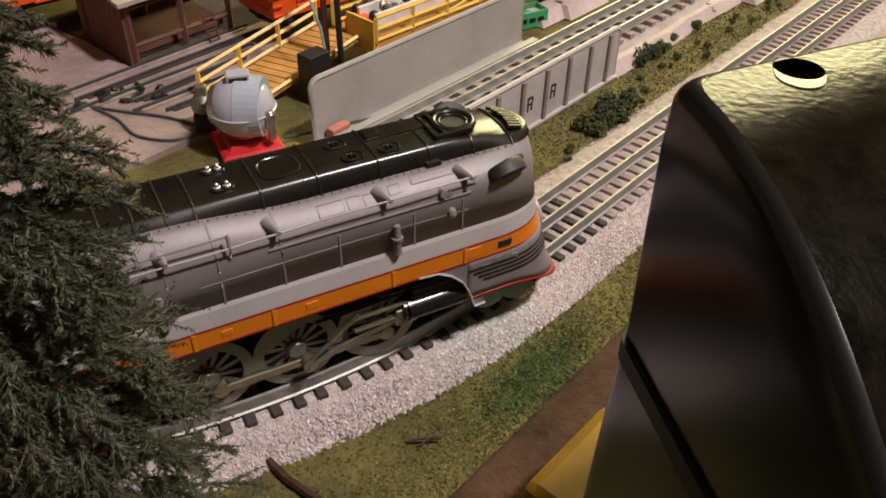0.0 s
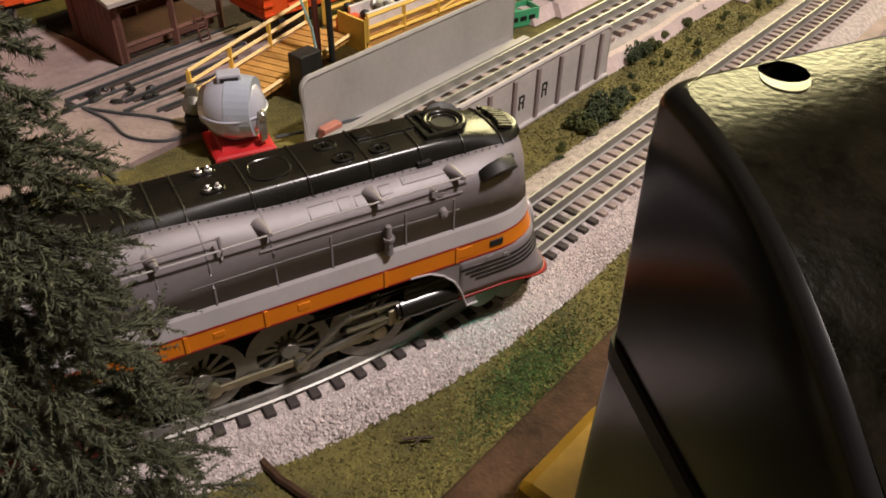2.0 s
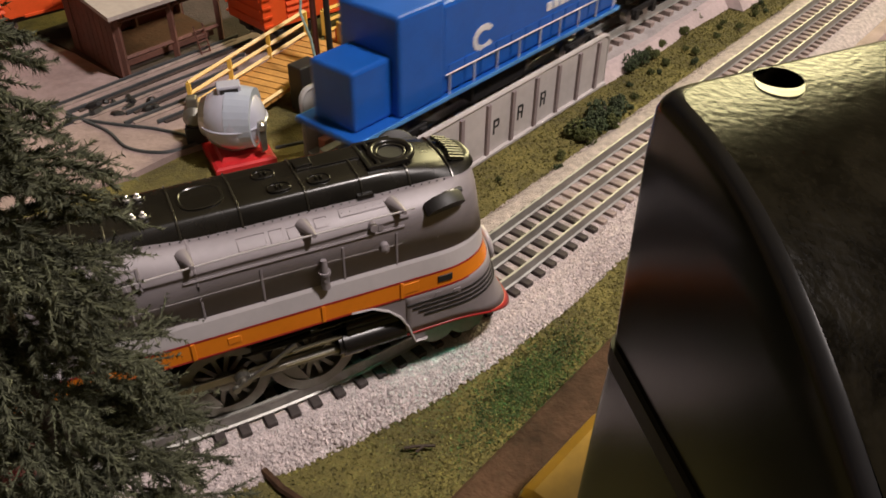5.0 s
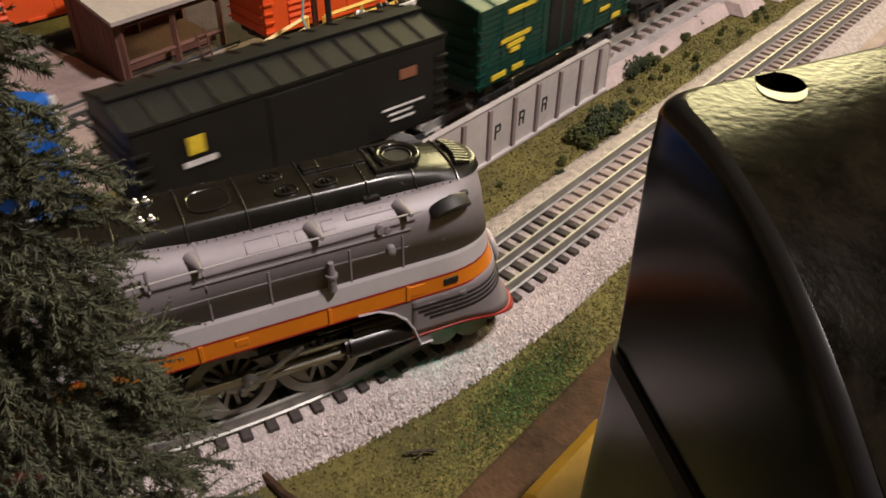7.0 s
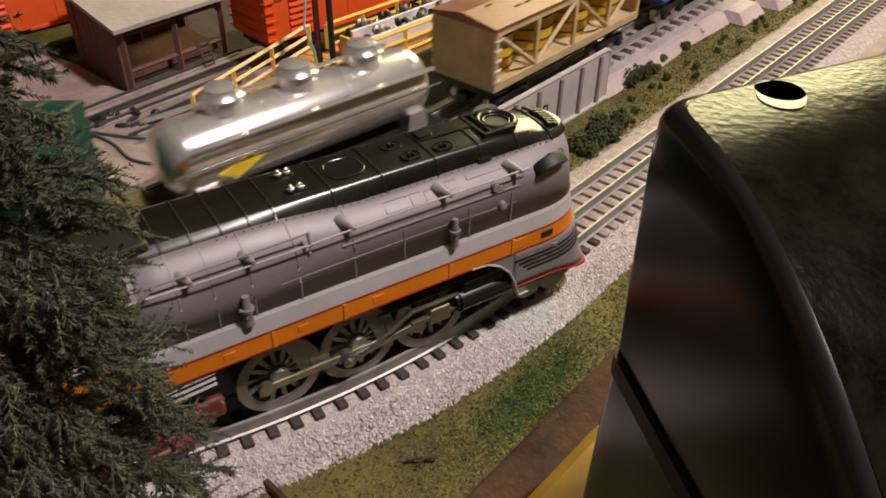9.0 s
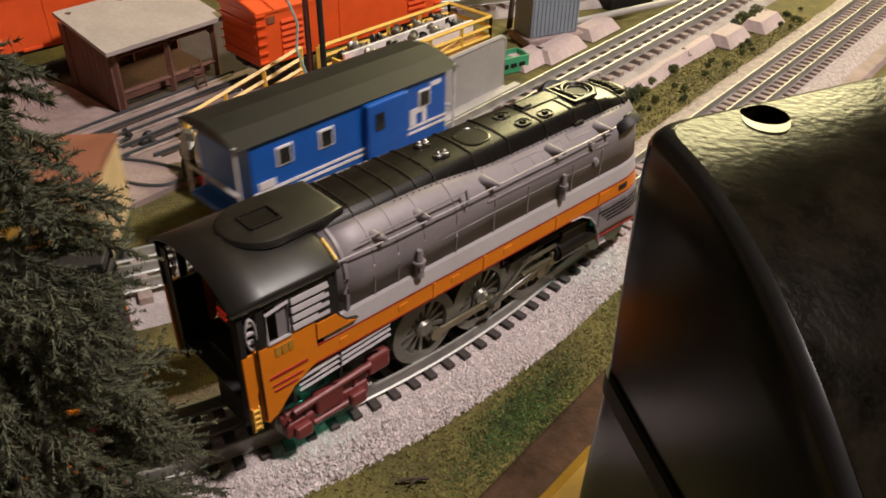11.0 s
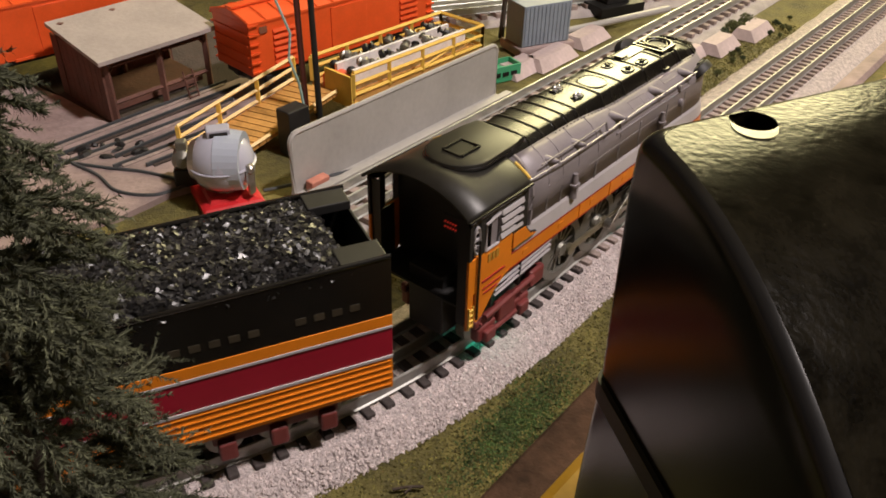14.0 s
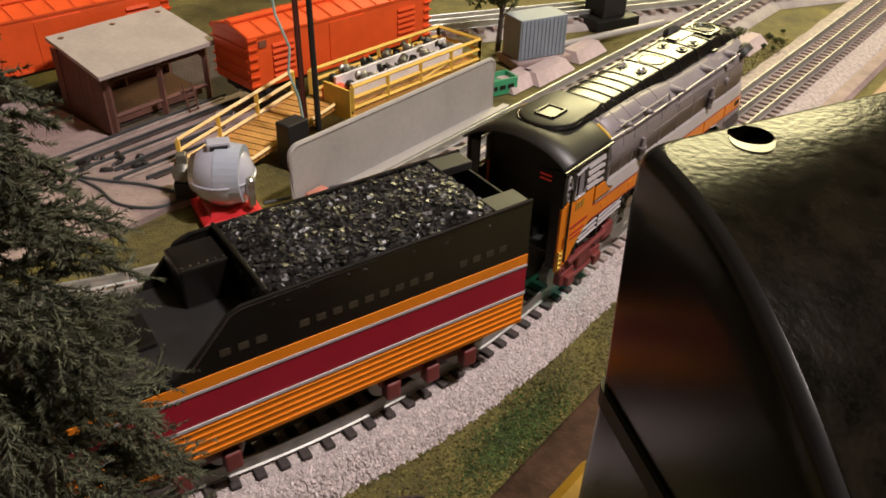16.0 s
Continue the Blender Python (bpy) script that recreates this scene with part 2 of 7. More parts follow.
def torus(bm, c, R, r, seg=32, rs=10, m=None):
    m = m or Matrix()
    rings = []
    for i in range(seg):
        a = 2 * math.pi * i / seg
        rings.append([bm.verts.new(m @ (Vector(c) + Vector(((R + r * math.cos(b)) * math.cos(a), (R + r * math.cos(b)) * math.sin(a), r * math.sin(b))))) for b in [2 * math.pi * k / rs for k in range(rs)]])
    for i in range(seg):
        a, b = rings[i], rings[(i + 1) % seg]
        for k in range(rs):
            j = (k + 1) % rs
            bm.faces.new((a[k], a[j], b[j], b[k]))


# ---- plan: two parallel tracks; the near one bends ----
TH = radians(39.3)
D = Vector((math.sin(TH), math.cos(TH)))
N = Vector((D.y, -D.x))
C1, C2, RAD, S0 = -0.207, -0.3525, 0.51, 0.327
RAIL = 0.018


def near_line(a):
    """Point and heading of the near track's centre at the length a."""
    if a >= S0:
        return N * C1 + D * a, D.copy()
    f = (S0 - a) / RAD
    c = N * C1 + D * S0 - N * RAD
    return c + N * RAD * math.cos(f) - D * RAD * math.sin(f), D * math.cos(f) + N * math.sin(f)


S1, RAD2, TURN = 0.34, 0.365, radians(62)


def far_line(a):
    """The far track: straight over the bridge, then a concentric bend, then straight again."""
    if a >= S1:
        return N * C2 + D * a, D.copy()
    f = min((S1 - a) / RAD2, TURN)
    rest = (S1 - a) - f * RAD2
    u = D * math.cos(f) + N * math.sin(f)
    c = N * C2 + D * S1 - N * RAD2
    return c + N * RAD2 * math.cos(f) - D * RAD2 * math.sin(f) - u * rest, u


def seated(line, L, h):
    """Pose of a vehicle on two pivots at L - h and L + h, its origin midway on the ground."""
    p, q = line(L - h)[0], line(L + h)[0]
    u = (q - p).normalized()
    mid = (p + q) / 2
    return pose(mid.x, mid.y, 0, 0, 0, math.degrees(math.atan2(u.y, u.x)))


def along(line, a, off, z):
    p, u = line(a)
    m = Vector((u.y, -u.x))
    q = p + m * off
    return (q.x, q.y, z)


# ---- room ----
def plain_box(name, b, material, label="", cat="", kind="structure", bevel=0):
    return tagged(part(name, boxb(*b, bevel), material), label, cat, "", kind)


plain_box("floor", (-3, 4, -2.5, 4.5, -0.95, -0.9), FLOORM, "dark bare floor of a dim room", "floor")
plain_box("ceiling", (-3, 4, -2.5, 4.5, 2.02, 2.1), CEILM, "pale painted ceiling over the layout", "ceiling")
plain_box("wall_north", (-3, 4, 4.5, 4.6, -0.9, 2.02), WALLM, "dim plain tan wall", "wall")
plain_box("wall_south", (-3, 4, -2.6, -2.5, -0.9, 2.02), WALLM, "dim plain tan wall", "wall")
plain_box("wall_west", (-3.1, -3, -2.5, 4.5, -0.9, 2.02), WALLM, "dim plain tan wall", "wall")
plain_box("wall_east", (4, 4.1, -2.5, 4.5, -0.9, 2.02), WALLM, "dim plain tan wall", "wall")
for r, x, y, z, turn in ((0.10, 0.92, 0.02, 1.933, Matrix()), (0.55, 0.862, 2.555, 1.1335, look((0, 0, 0), (-0.61, -1.85, -1.13)).to_3x3().to_4x4())):
    cl = thing("ceiling_lamp", pose(x, y, z), "round white hanging lamp with a bright open front", "lamp", "ceiling lamps")
    bm = bmesh.new()
    lathe(bm, [(0.03, 0.068), (r * 0.7, 0.05), (r + 0.02, 0.006), (r + 0.02, 0.002), (r + 0.012, 0.006), (r * 0.66, 0.045)], turn, 40)
    part("shade", bm, WHITE, cl)
    bm = bmesh.new()
    cyl(bm, turn @ Vector((0, 0, 0.06)), Vector(((turn @ Vector((0, 0, 0.06))).x, (turn @ Vector((0, 0, 0.06))).y, 2.021 - z)), 0.008, 0.008, 10)
    part("stem", bm, WHITE, cl)

# the layout's ground, one sheet with gentle unevenness
bm = bmesh.new()
G = 150
grid = [[None] * (G + 1) for _ in range(G + 1)]
for i in range(G + 1):
    for j in range(G + 1):
        x, y = -1.6 + 3.6 * i / G, -0.05 + 3.4 * j / G
        grid[i][j] = bm.verts.new((x, y, -0.0012 + 0.0016 * noise.noise((x * 14, y * 14, 0.3))))
for i in range(G):
    for j in range(G):
        bm.faces.new((grid[i][j], grid[i + 1][j], grid[i + 1][j + 1], grid[i][j + 1]))
tagged(part("ground", bm, GRASS, smooth=True), "olive-green ground foam of a model landscape", "ground", kind="structure")
plain_box("layout_wing", (-2.78, -1.6, 0.2, 1.3, -0.06, -0.0015), GRASS, "side wing of the layout covered in olive ground foam", "ground")
plain_box("layout_table", (-1.6, 2.0, -0.05, 3.35, -0.06, -0.006), BOARD, "wooden tabletop under the model landscape", "table")


# ---- track ----
def strip(name, line, a0, a1, offs, material, label, cat, step=0.012, wob=0.0, kind="structure"):
    bm = bmesh.new()
    k = max(2, int((a1 - a0) / step))
    secs = []
    for i in range(k + 1):
        a = a0 + (a1 - a0) * i / k
        secs.append([along(line, a, o + wob * noise.noise((a * 30, o * 50, 1.7)), z) for o, z in offs])
    loft(bm, secs)
    return tagged(part(name, bm, material, smooth=True), label, cat, kind=kind)


def rails(name, line, a0, a1, label, step=0.01, material=RAILM):
    rail_set = thing(name, Matrix(), label, "rail track")
    for nm, o in (("near_rail", 0.0172), ("centre_rail", 0.0), ("far_rail", -0.0172)):
        bm = bmesh.new()
        k = int((a1 - a0) / step)
        prof = ((-0.0014, 0.0095), (-0.0014, 0.0101), (-0.0004, 0.0107), (-0.0004, 0.0152), (-0.0008, 0.0158), (-0.0008, 0.0176), (-0.0005, RAIL), (0.0005, RAIL), (0.0008, 0.0176), (0.0008, 0.0158), (0.0004, 0.0152), (0.0004, 0.0107), (0.0014, 0.0101), (0.0014, 0.0095))
        loft(bm, [[along(line, a0 + (a1 - a0) * i / k, o + y, z) for y, z in prof] for i in range(k + 1)])
        part(nm, bm, material, rail_set)
    return rail_set


def sleepers(owner, line, a0, a1, gap, material, half=0.0265, w=0.0042, jitter=0.0):
    me = None
    a = a0
    while a < a1:
        p, u = line(a)
        if me is None:
            ob = part("sleeper", boxb(-w, w, -half, half, 0.0035, 0.0098, 0.0006), material, owner)
            me = ob.data
        else:
            ob = new("sleeper", me)
            ob.parent = owner
        ob.matrix_basis = pose(p.x, p.y, 0, 0, 0, math.degrees(math.atan2(u.y, u.x)) + random.uniform(-1, 1) * jitter)
        a += gap


BED = ((-0.046, -0.001), (-0.035, 0.0066), (-0.018, 0.0074), (0.0, 0.0074), (0.018, 0.0074), (0.034, 0.0066), (0.047, -0.001))
strip("ballast_near", near_line, -0.35, 2.2, BED[:5], BROWNBED, "brown cinder bed under the curved track", "ballast", wob=0.002)
strip("ballast_shoulder", near_line, -0.35, 2.2, BED[4:], BALLBED, "pale crushed-stone shoulder along the curved track", "ballast", wob=0.002)
near_track = rails("near_track", near_line, -0.35, 2.2, "three-rail model track curving over pale ballast", material=RAILN)
sleepers(near_track, near_line, -0.3, 0.385, 0.0118, TIE, half=0.0252, w=0.0027, jitter=1.5)
sleepers(near_track, near_line, 0.385, 1.6, 0.0115, TIE2, 0.0250, 0.0027)
strip("ballast_far", far_line, -2.4, 2.4, ((-0.042, -0.001), (-0.034, 0.005), (0.034, 0.005), (0.042, -0.001)), ROADBED, "grey roadbed under the far track", "ballast", step=0.015)
far_track = rails("far_track", far_line, -2.4, 2.4, "three-rail model track crossing the girder bridge", 0.015)
sleepers(far_track, far_line, -0.6, 2.0, 0.02, TIE2)


# loose stones of the ballast
def stones(name, line, a0, a1, o0, o1, count, size, material, label, z=0.0):
    bm = bmesh.new()
    rnd = random.Random(5)
    for _ in range(count):
        a, o = rnd.uniform(a0, a1), rnd.uniform(o0, o1)
        zz = 0.0066 if abs(o) < 0.034 else 0.0066 - (abs(o) - 0.034) * 0.55
        x, y, _z = along(line, a, o, 0)
        s = size * rnd.uniform(0.6, 1.3)
        m = Matrix.LocRotScale((x, y, zz + z), Euler((rnd.uniform(0, 6), rnd.uniform(0, 6), rnd.uniform(0, 6))), (s, s * rnd.uniform(0.6, 1), s * rnd.uniform(0.5, 0.9)))
        vs = [bm.verts.new(m @ Vector(v)) for v in ((1, 0, 0), (-1, 0.1, 0), (0, 1, 0.1), (0, -1, 0), (0.1, 0, 1), (0, 0, -1))]
        for f in ((0, 2, 4), (2, 1, 4), (1, 3, 4), (3, 0, 4), (2, 0, 5), (1, 2, 5), (3, 1, 5), (0, 3, 5)):
            bm.faces.new([vs[i] for i in f])
    ob = part(name, bm, material)
    return tagged(ob, label, "ballast", kind="stuff")


stones("ballast_stones", near_line, 0.02, 0.75, 0.018, 0.048, 15000, 0.0013, BALLAST, "coarse pale crushed stones beside the curved rails")
stones("ballast_stones", near_line, 0.02, 0.95, -0.046, 0.018, 9000, 0.0011, BROWNBED, "brownish crushed stones between the rails", -0.0006)


# ---- streamlined locomotive ----
# local x runs from the cab's rear (0) to the nose (0.29); y is to the left, so the side of the bend is -y
LOCO0 = 0.15
W = 0.0325


def front(z):
    """Where the nose stands at a height: it leans back and flares at the foot."""
    return float(np.interp(z, (0.022, 0.045, 0.0672, 0.0772, 0.117, 0.125), (0.315, 0.3055, 0.2995, 0.2965, 0.290, 0.289)))


def wrap(prof_of, x0, z_list, nose=0.036, power=2.5, n=26, xf=front):
    """Sections of a band that runs along one side, round the nose and back along the other."""
    secs = []
    us = [0.0, 0.25, 0.5, 0.75] + [1 + k / n for k in range(n + 1)]
    side = []
    for u in us:
        row = []
        for z in z_list:
            y0 = prof_of(z)
            xs = xf(z) - nose
            if u <= 1:
                x, y = x0 + (xs - x0) * u, y0
            else:
                ang = (u - 1) * math.pi / 2
                x = xs + nose * math.sin(ang) ** (2 / power)
                y = y0 * math.cos(ang) ** (2 / power) if u < 2 else 0.0
            row.append((x - LOCO0, -y, z))
        side.append(row)
    other = [[(x, -y, z) for x, y, z in row] for row in side[-2::-1]]
    return side + other


def thick(ob, t=0.0012):
    s = ob.modifiers.new("solid", "SOLIDIFY")
    s.thickness, s.offset = t, 0
    return ob


def side_y(z):
    pts = ((0.030, W), (0.082, W), (0.0885, 0.0310), (0.0900, 0.0299), (0.1000, 0.0297), (0.1040, 0.0290), (0.1075, 0.0276), (0.1105, 0.0254), (0.1130, 0.0226), (0.1140, 0.0212), (0.1190, 0.0206), (0.1210, 0.0194), (0.1222, 0.0170), (0.1230, 0.0100), (0.1233, 0.0))
    for (z0, y0), (z1, y1) in zip(pts, pts[1:]):
        if z <= z1:
            return y0 + (y1 - y0) * max(0, (z - z0)) / (z1 - z0)
    return 0


def wheel_mesh(r, spokes, w=0.004):
    bm = bmesh.new()
    m = pose(0, 0, 0, 90, 0, 0)
    ring = [(r * 0.80, -w), (r, -w), (r, 0), (r, w * 0.7), (r * 1.07, w * 0.75), (r * 1.07, w), (r * 0.80, w)]
    sg = 36
    rows = [[m @ Vector((rr * math.cos(a), rr * math.sin(a), z)) for rr, z in ring] for a in [2 * math.pi * i / sg for i in range(sg)]]
    loft(bm, rows + [rows[0]], close=True)
    lathe(bm, [(r * 0.22, -w), (r * 0.26, -w * 0.9), (r * 0.26, w * 0.9), (r * 0.2, w * 1.4)], m, 16)
    # counterweight
    arc = [(r * 0.86 * math.cos(t), r * 0.86 * math.sin(t)) for t in [math.pi * (0.68 + 0.64 * k / 10) for k in range(11)]]
    prism(bm, arc, -w * 0.8, w * 0.8)
    return bm


CASING = (((0.0302, 0.0850), (0.0301, 0.1060), (0.0298, 0.1085), (0.0289, 0.1105), (0.0268, 0.1127), (0.0238, 0.1149), (0.0205, 0.1167), (0.0176, 0.1178)),
          ((0.0302, 0.0850), (0.0310, 0.1010), (0.0307, 0.1065), (0.0298, 0.1105), (0.0276, 0.1148), (0.0244, 0.1184), (0.0208, 0.1207), (0.0176, 0.1222)))


def casing(x):
    """Cross-section of the boiler casing: rounder and higher towards the cab."""
    f = min(1.0, max(0.0, (0.172 - x) / 0.062))
    f = f * f * (3 - 2 * f)
    return [(a[0] + (b[0] - a[0]) * f, a[1] + (b[1] - a[1]) * f) for a, b in zip(*CASING)]


def casing_y(x, z):
    c = casing(x)
    return float(np.interp(z, [p[1] for p in c], [p[0] for p in c]))


def rounded_nose(y0, xf, u, nose, power):
    """Plan of a rounded nose: u from 0 (side) to 1 (centre line)."""
    a = u * math.pi / 2
    return xf - nose + nose * math.sin(a) ** (2 / power), (y0 * math.cos(a) ** (2 / power) if u < 1 else 0.0)


def both_sides(side):
    return side + [[(x, -y, z) for x, y, z in row] for row in side[-2::-1]]


ROOFM = mat("satin_black_roof_paint", (0.008, 0.007, 0.0055), 0.27, 0, 0.35, 60)
ROOFM.node_tree.nodes["Principled BSDF"].inputs["Specular IOR Level"].default_value = 0.55
CABROOFM = mat("dull_black_cab_roof", (0.012, 0.0105, 0.008), 0.42, 0, 0.35, 60)
# seams and slats coloured lighter than the roof for the light they catch
SEAMM = mat("lit_edge_black", (0.030, 0.027, 0.020), 0.28, 0.3, 0.3, 80)
CAB_ARC = [(-0.0345, 0.1148), (-0.0325, 0.1166), (-0.0285, 0.1192), (-0.0225, 0.1222), (-0.0150, 0.1247), (-0.0075, 0.1260), (0.0, 0.1264)]
CAB_FULL = CAB_ARC + [(-y, z) for y, z in CAB_ARC[-2::-1]]


def loco_shell(e):
    # boiler casing, from the cab round the nose
    side = []
    xs = [0.056, 0.075, 0.095, 0.105, 0.115, 0.125, 0.135, 0.145, 0.155, 0.165, 0.175, 0.20, 0.225, 0.25]
    for x in xs:
        side.append([(x - LOCO0, -y, z) for y, z in casing(x)])
    for k in range(23):
        row = []
        for y, z in casing(0.25):
            xx, yy = rounded_nose(y, front(z), k / 22, 0.036, 2.5)
            row.append((xx - LOCO0, -yy, z))
        side.append(row)
    bm = bmesh.new()
    loft(bm, both_sides(side))
    thick(part("boiler_casing", bm, SILVER, e, "silver-grey boiler casing", smooth=True), 0.0008)
    # raised black roof ridge with a rounded front
    ring = ((0.0181, 0.1172, 0.2920), (0.0178, 0.1186, 0.2918), (0.0160, 0.1225, 0.2908), (0.0146, 0.1246, 0.2895), (0.0139, 0.1253, 0.2885), (0.0130, 0.1257, 0.2870), (0.0095, 0.1261, 0.2815), (0.0045, 0.1264, 0.2720), (0.0, 0.1265, 0.2600))
    def stoop(i, x, y, z):
        """The roof's top falls and narrows towards the nose."""
        f = min(1.0, max(0.0, (x + LOCO0 - 0.240) / 0.040)) ** 1.4 * min(1.0, max(0.0, (i - 0.5) / 3.0))
        return x, y * (1 - 0.22 * f), z - 0.0052 * f

    side = []
    for x in (0.040, 0.075, 0.095, 0.115, 0.14, 0.17, 0.20, 0.23, 0.242, 0.252):
        lift = casing(x)[-1][1] - 0.1178
        side.append([(x - LOCO0, -y, z + lift * max(0.0, 1 - i / 3.0)) for i, (y, z, _) in enumerate(ring)])
    for k in range(19):
        row = []
        for y, z, xf in ring:
            xx, yy = rounded_nose(y, xf, k / 18, 0.026, 2.7)
            row.append((xx - LOCO0, -yy, z))
        side.append(row)
    side = [[stoop(i, *p) for i, p in enumerate(row)] for row in side]
    bm = bmesh.new()
    loft(bm, both_sides(side))
    part("roof_ridge", bm, ROOFM, e, "satin black roof ridge", smooth=True)
    for x in (0.078, 0.0905, 0.103, 0.115, 0.1265, 0.154, 0.179, 0.2075, 0.232, 0.2545, 0.2755):
        bm = bmesh.new()
        lift = casing(x)[-1][1] - 0.1178
        sec = [(-y - 0.0001, z + 0.0002 + lift * max(0.0, 1 - i / 3.0)) for i, (y, z, _) in enumerate(ring)]
        arc = [stoop(i, x - LOCO0, y, z) for i, (y, z) in enumerate(sec)]
        tube(bm, arc + [(xx, -y, z) for xx, y, z in arc[-2::-1]], 0.00055, 6)
        part("roof_seam", bm, SEAMM, e, smooth=True)
    # grille slats across the roof's front edge
    for k in range(9):
        y = -0.0125 + 0.0031 * k
        part("grille_slat", boxb(-0.0048, 0.0035, -0.0009, 0.0009, -0.0007, 0.0009, 0.0003, pose(0.2815 - LOCO0 + 0.002 * (1 - (y / 0.0125) ** 2), y * 0.8, 0.1214, 0, 16, 0)), SEAMM if k % 2 else ROOFM, e)

    def lid(x, y, rx, ry, name="lid", mt=ROOFM, label="", h=0.0009):
        bm = bmesh.new()
        prof = ((1.0, -0.0006), (1.0, h * 0.7), (0.94, h), (0.88, h), (0.84, h * 0.45))
        z = 0.1262
        sup = [(abs(math.cos(a)) ** 0.75 * math.copysign(1, math.cos(a)), abs(math.sin(a)) ** 0.75 * math.copysign(1, math.sin(a))) for a in [2 * math.pi * i / 32 for i in range(32)]] if rx != ry else [(math.cos(2 * math.pi * i / 32), math.sin(2 * math.pi * i / 32)) for i in range(32)]
        rows = [[(x - LOCO0 + rx * k * cx, y + ry * k * cy, z + hh) for k, hh in prof] for cx, cy in sup + sup[:1]]
        loft(bm, rows)
        bm.faces.new([bm.verts.new((x - LOCO0 + rx * 0.84 * cx, y + ry * 0.84 * cy, z + h * 0.45)) for cx, cy in sup])
        return part(name, bm, mt, e, label, smooth=True)
    lid(0.1660, -0.0012, 0.0096, 0.0090, "dome_lid", h=0.0006)
    for x, y in ((0.1945, 0.0046), (0.1980, -0.0080), (0.2155, -0.0082)):
        ob = lid(x, y, 0.0052, 0.0036)
        for dx in (-0.0010, 0.0010):
            part("lid_handle", boxb(x + dx - 0.0004 - LOCO0, x + dx + 0.0004 - LOCO0, y - 0.0014, y + 0.0014, 0.1264, 0.1278, 0.0002), ROOFM, ob)
    for y in (0.0078, -0.0066):
        ob = lid(0.1405, y, 0.0050, 0.0031, "valve_rim")
        for dx in (-0.0021, 0.0021):
            bm = bmesh.new()
            lathe(bm, [(0.0016, 0), (0.0016, 0.0012), (0.0010, 0.0016), (0.0009, 0.0026), (0.0003, 0.0032)], pose(0.1405 + dx - LOCO0, y, 0.1262), 10)
            part("safety_valve", bm, TANKM, ob, "small bright safety valve", smooth=True)
    # walkway plate, smoke stack and its frame
    part("roof_plate", boxb(0.2085 - LOCO0, 0.2385 - LOCO0, 0.0005, 0.0105, 0.1258, 0.1272, 0.0004), ROOFM, e)
    part("plate_box", boxb(0.2085 - LOCO0, 0.2165 - LOCO0, 0.0022, 0.0090, 0.1270, 0.1282, 0.0005), ROOFM, e)
    bm = bmesh.new()
    torus(bm, (0.2525 - LOCO0, 0, 0.1262), 0.0093, 0.0019)
    part("stack_ring", bm, BLACK, e, "raised black ring round the smoke stack", smooth=True)
    bm = bmesh.new()
    torus(bm, (0.2525 - LOCO0, 0, 0.1262), 0.0066, 0.0009)
    part("stack_lip", bm, BLACK, e, smooth=True)
    bm = bmesh.new()
    lathe(bm, [(0.0070, 0.1245), (0.0070, 0.1262), (0.0001, 0.1261)], pose(0.2525 - LOCO0, 0, 0), 20)
    part("stack_mouth", bm, BLACKM, e)
    for y in (-0.0105, 0.0105):
        part("stack_bar", boxb(0.2375 - LOCO0, 0.2565 - LOCO0, y - 0.0011, y + 0.0011, 0.1256, 0.1280, 0.0004), BLACK, e)
    for x in (0.2385, 0.2435):
        part("stack_bar", boxb(x - 0.0010 - LOCO0, x + 0.0010 - LOCO0, -0.0105, 0.0105, 0.1258, 0.1277, 0.0004), BLACK, e)
    part("whistle", boxb(0.2290 - LOCO0, 0.2365 - LOCO0, -0.0196, -0.0165, 0.1176, 0.1200, 0.0004), BLACK, e)
    # rounded rear end of the ridge on the cab roof
    bm = bmesh.new()
    plan = [(0.0405 + 0.0178 * math.cos(a), 0.0178 * math.sin(a)) for a in [math.pi * (0.5 + k / 20) for k in range(21)]] + [(0.062, -0.0170), (0.074, -0.0150), (0.074, 0.0150), (0.062, 0.0170)]
    loft(bm, [[(0.0405 + (x - 0.0405) * g - LOCO0, y * g, z) for x, y in plan] for g, z in ((1.0, 0.1195), (1.0, 0.1262), (1.02, 0.1270), (0.99, 0.1281), (0.93, 0.1286))], close=True, caps=True)
    part("ridge_end", bm, CABROOFM, e, "rounded rear end of the roof ridge", smooth=True)
    bm = bmesh.new()
    tube(bm, [(0.0405 + (x - 0.0405) * 1.03 - LOCO0, y * 1.03, 0.1262) for x, y in plan[:21]] + [(0.060 - LOCO0, -0.0174, 0.1258)], 0.0008, 6)
    part("ridge_rim", bm, BLACK, e, smooth=True)
    hatch = part("roof_hatch", boxb(0.0345 - LOCO0, 0.0475 - LOCO0, -0.0055, 0.0055, 0.1284, 0.1289, 0.0002), ROOFM, e, "flat cab roof hatch")
    for y in (-0.0060, 0.0060):
        part("hatch_rail", boxb(0.0335 - LOCO0, 0.0485 - LOCO0, y - 0.0007, y + 0.0007, 0.1284, 0.1299, 0.0003), ROOFM, hatch)
    for x in (0.0335, 0.0485):
        part("hatch_rail", boxb(x - 0.0006 - LOCO0, x + 0.0006 - LOCO0, -0.0060, 0.0060, 0.1284, 0.1296, 0.0003), ROOFM, hatch)
    # cab roof, bulkhead, black plate added to shade the cab, rear arch
    bm = bmesh.new()
    loft(bm, [[(x - LOCO0, y * k, z - dz) for y, z in CAB_FULL] for x, k, dz in ((0.005, 1, 0), (0.022, 1, 0), (0.040, 1, 0), (0.0545, 1, 0), (0.057, 0.985, 0.0010))])
    thick(part("cab_roof", bm, CABROOFM, e, "satin black arched cab roof", smooth=True))
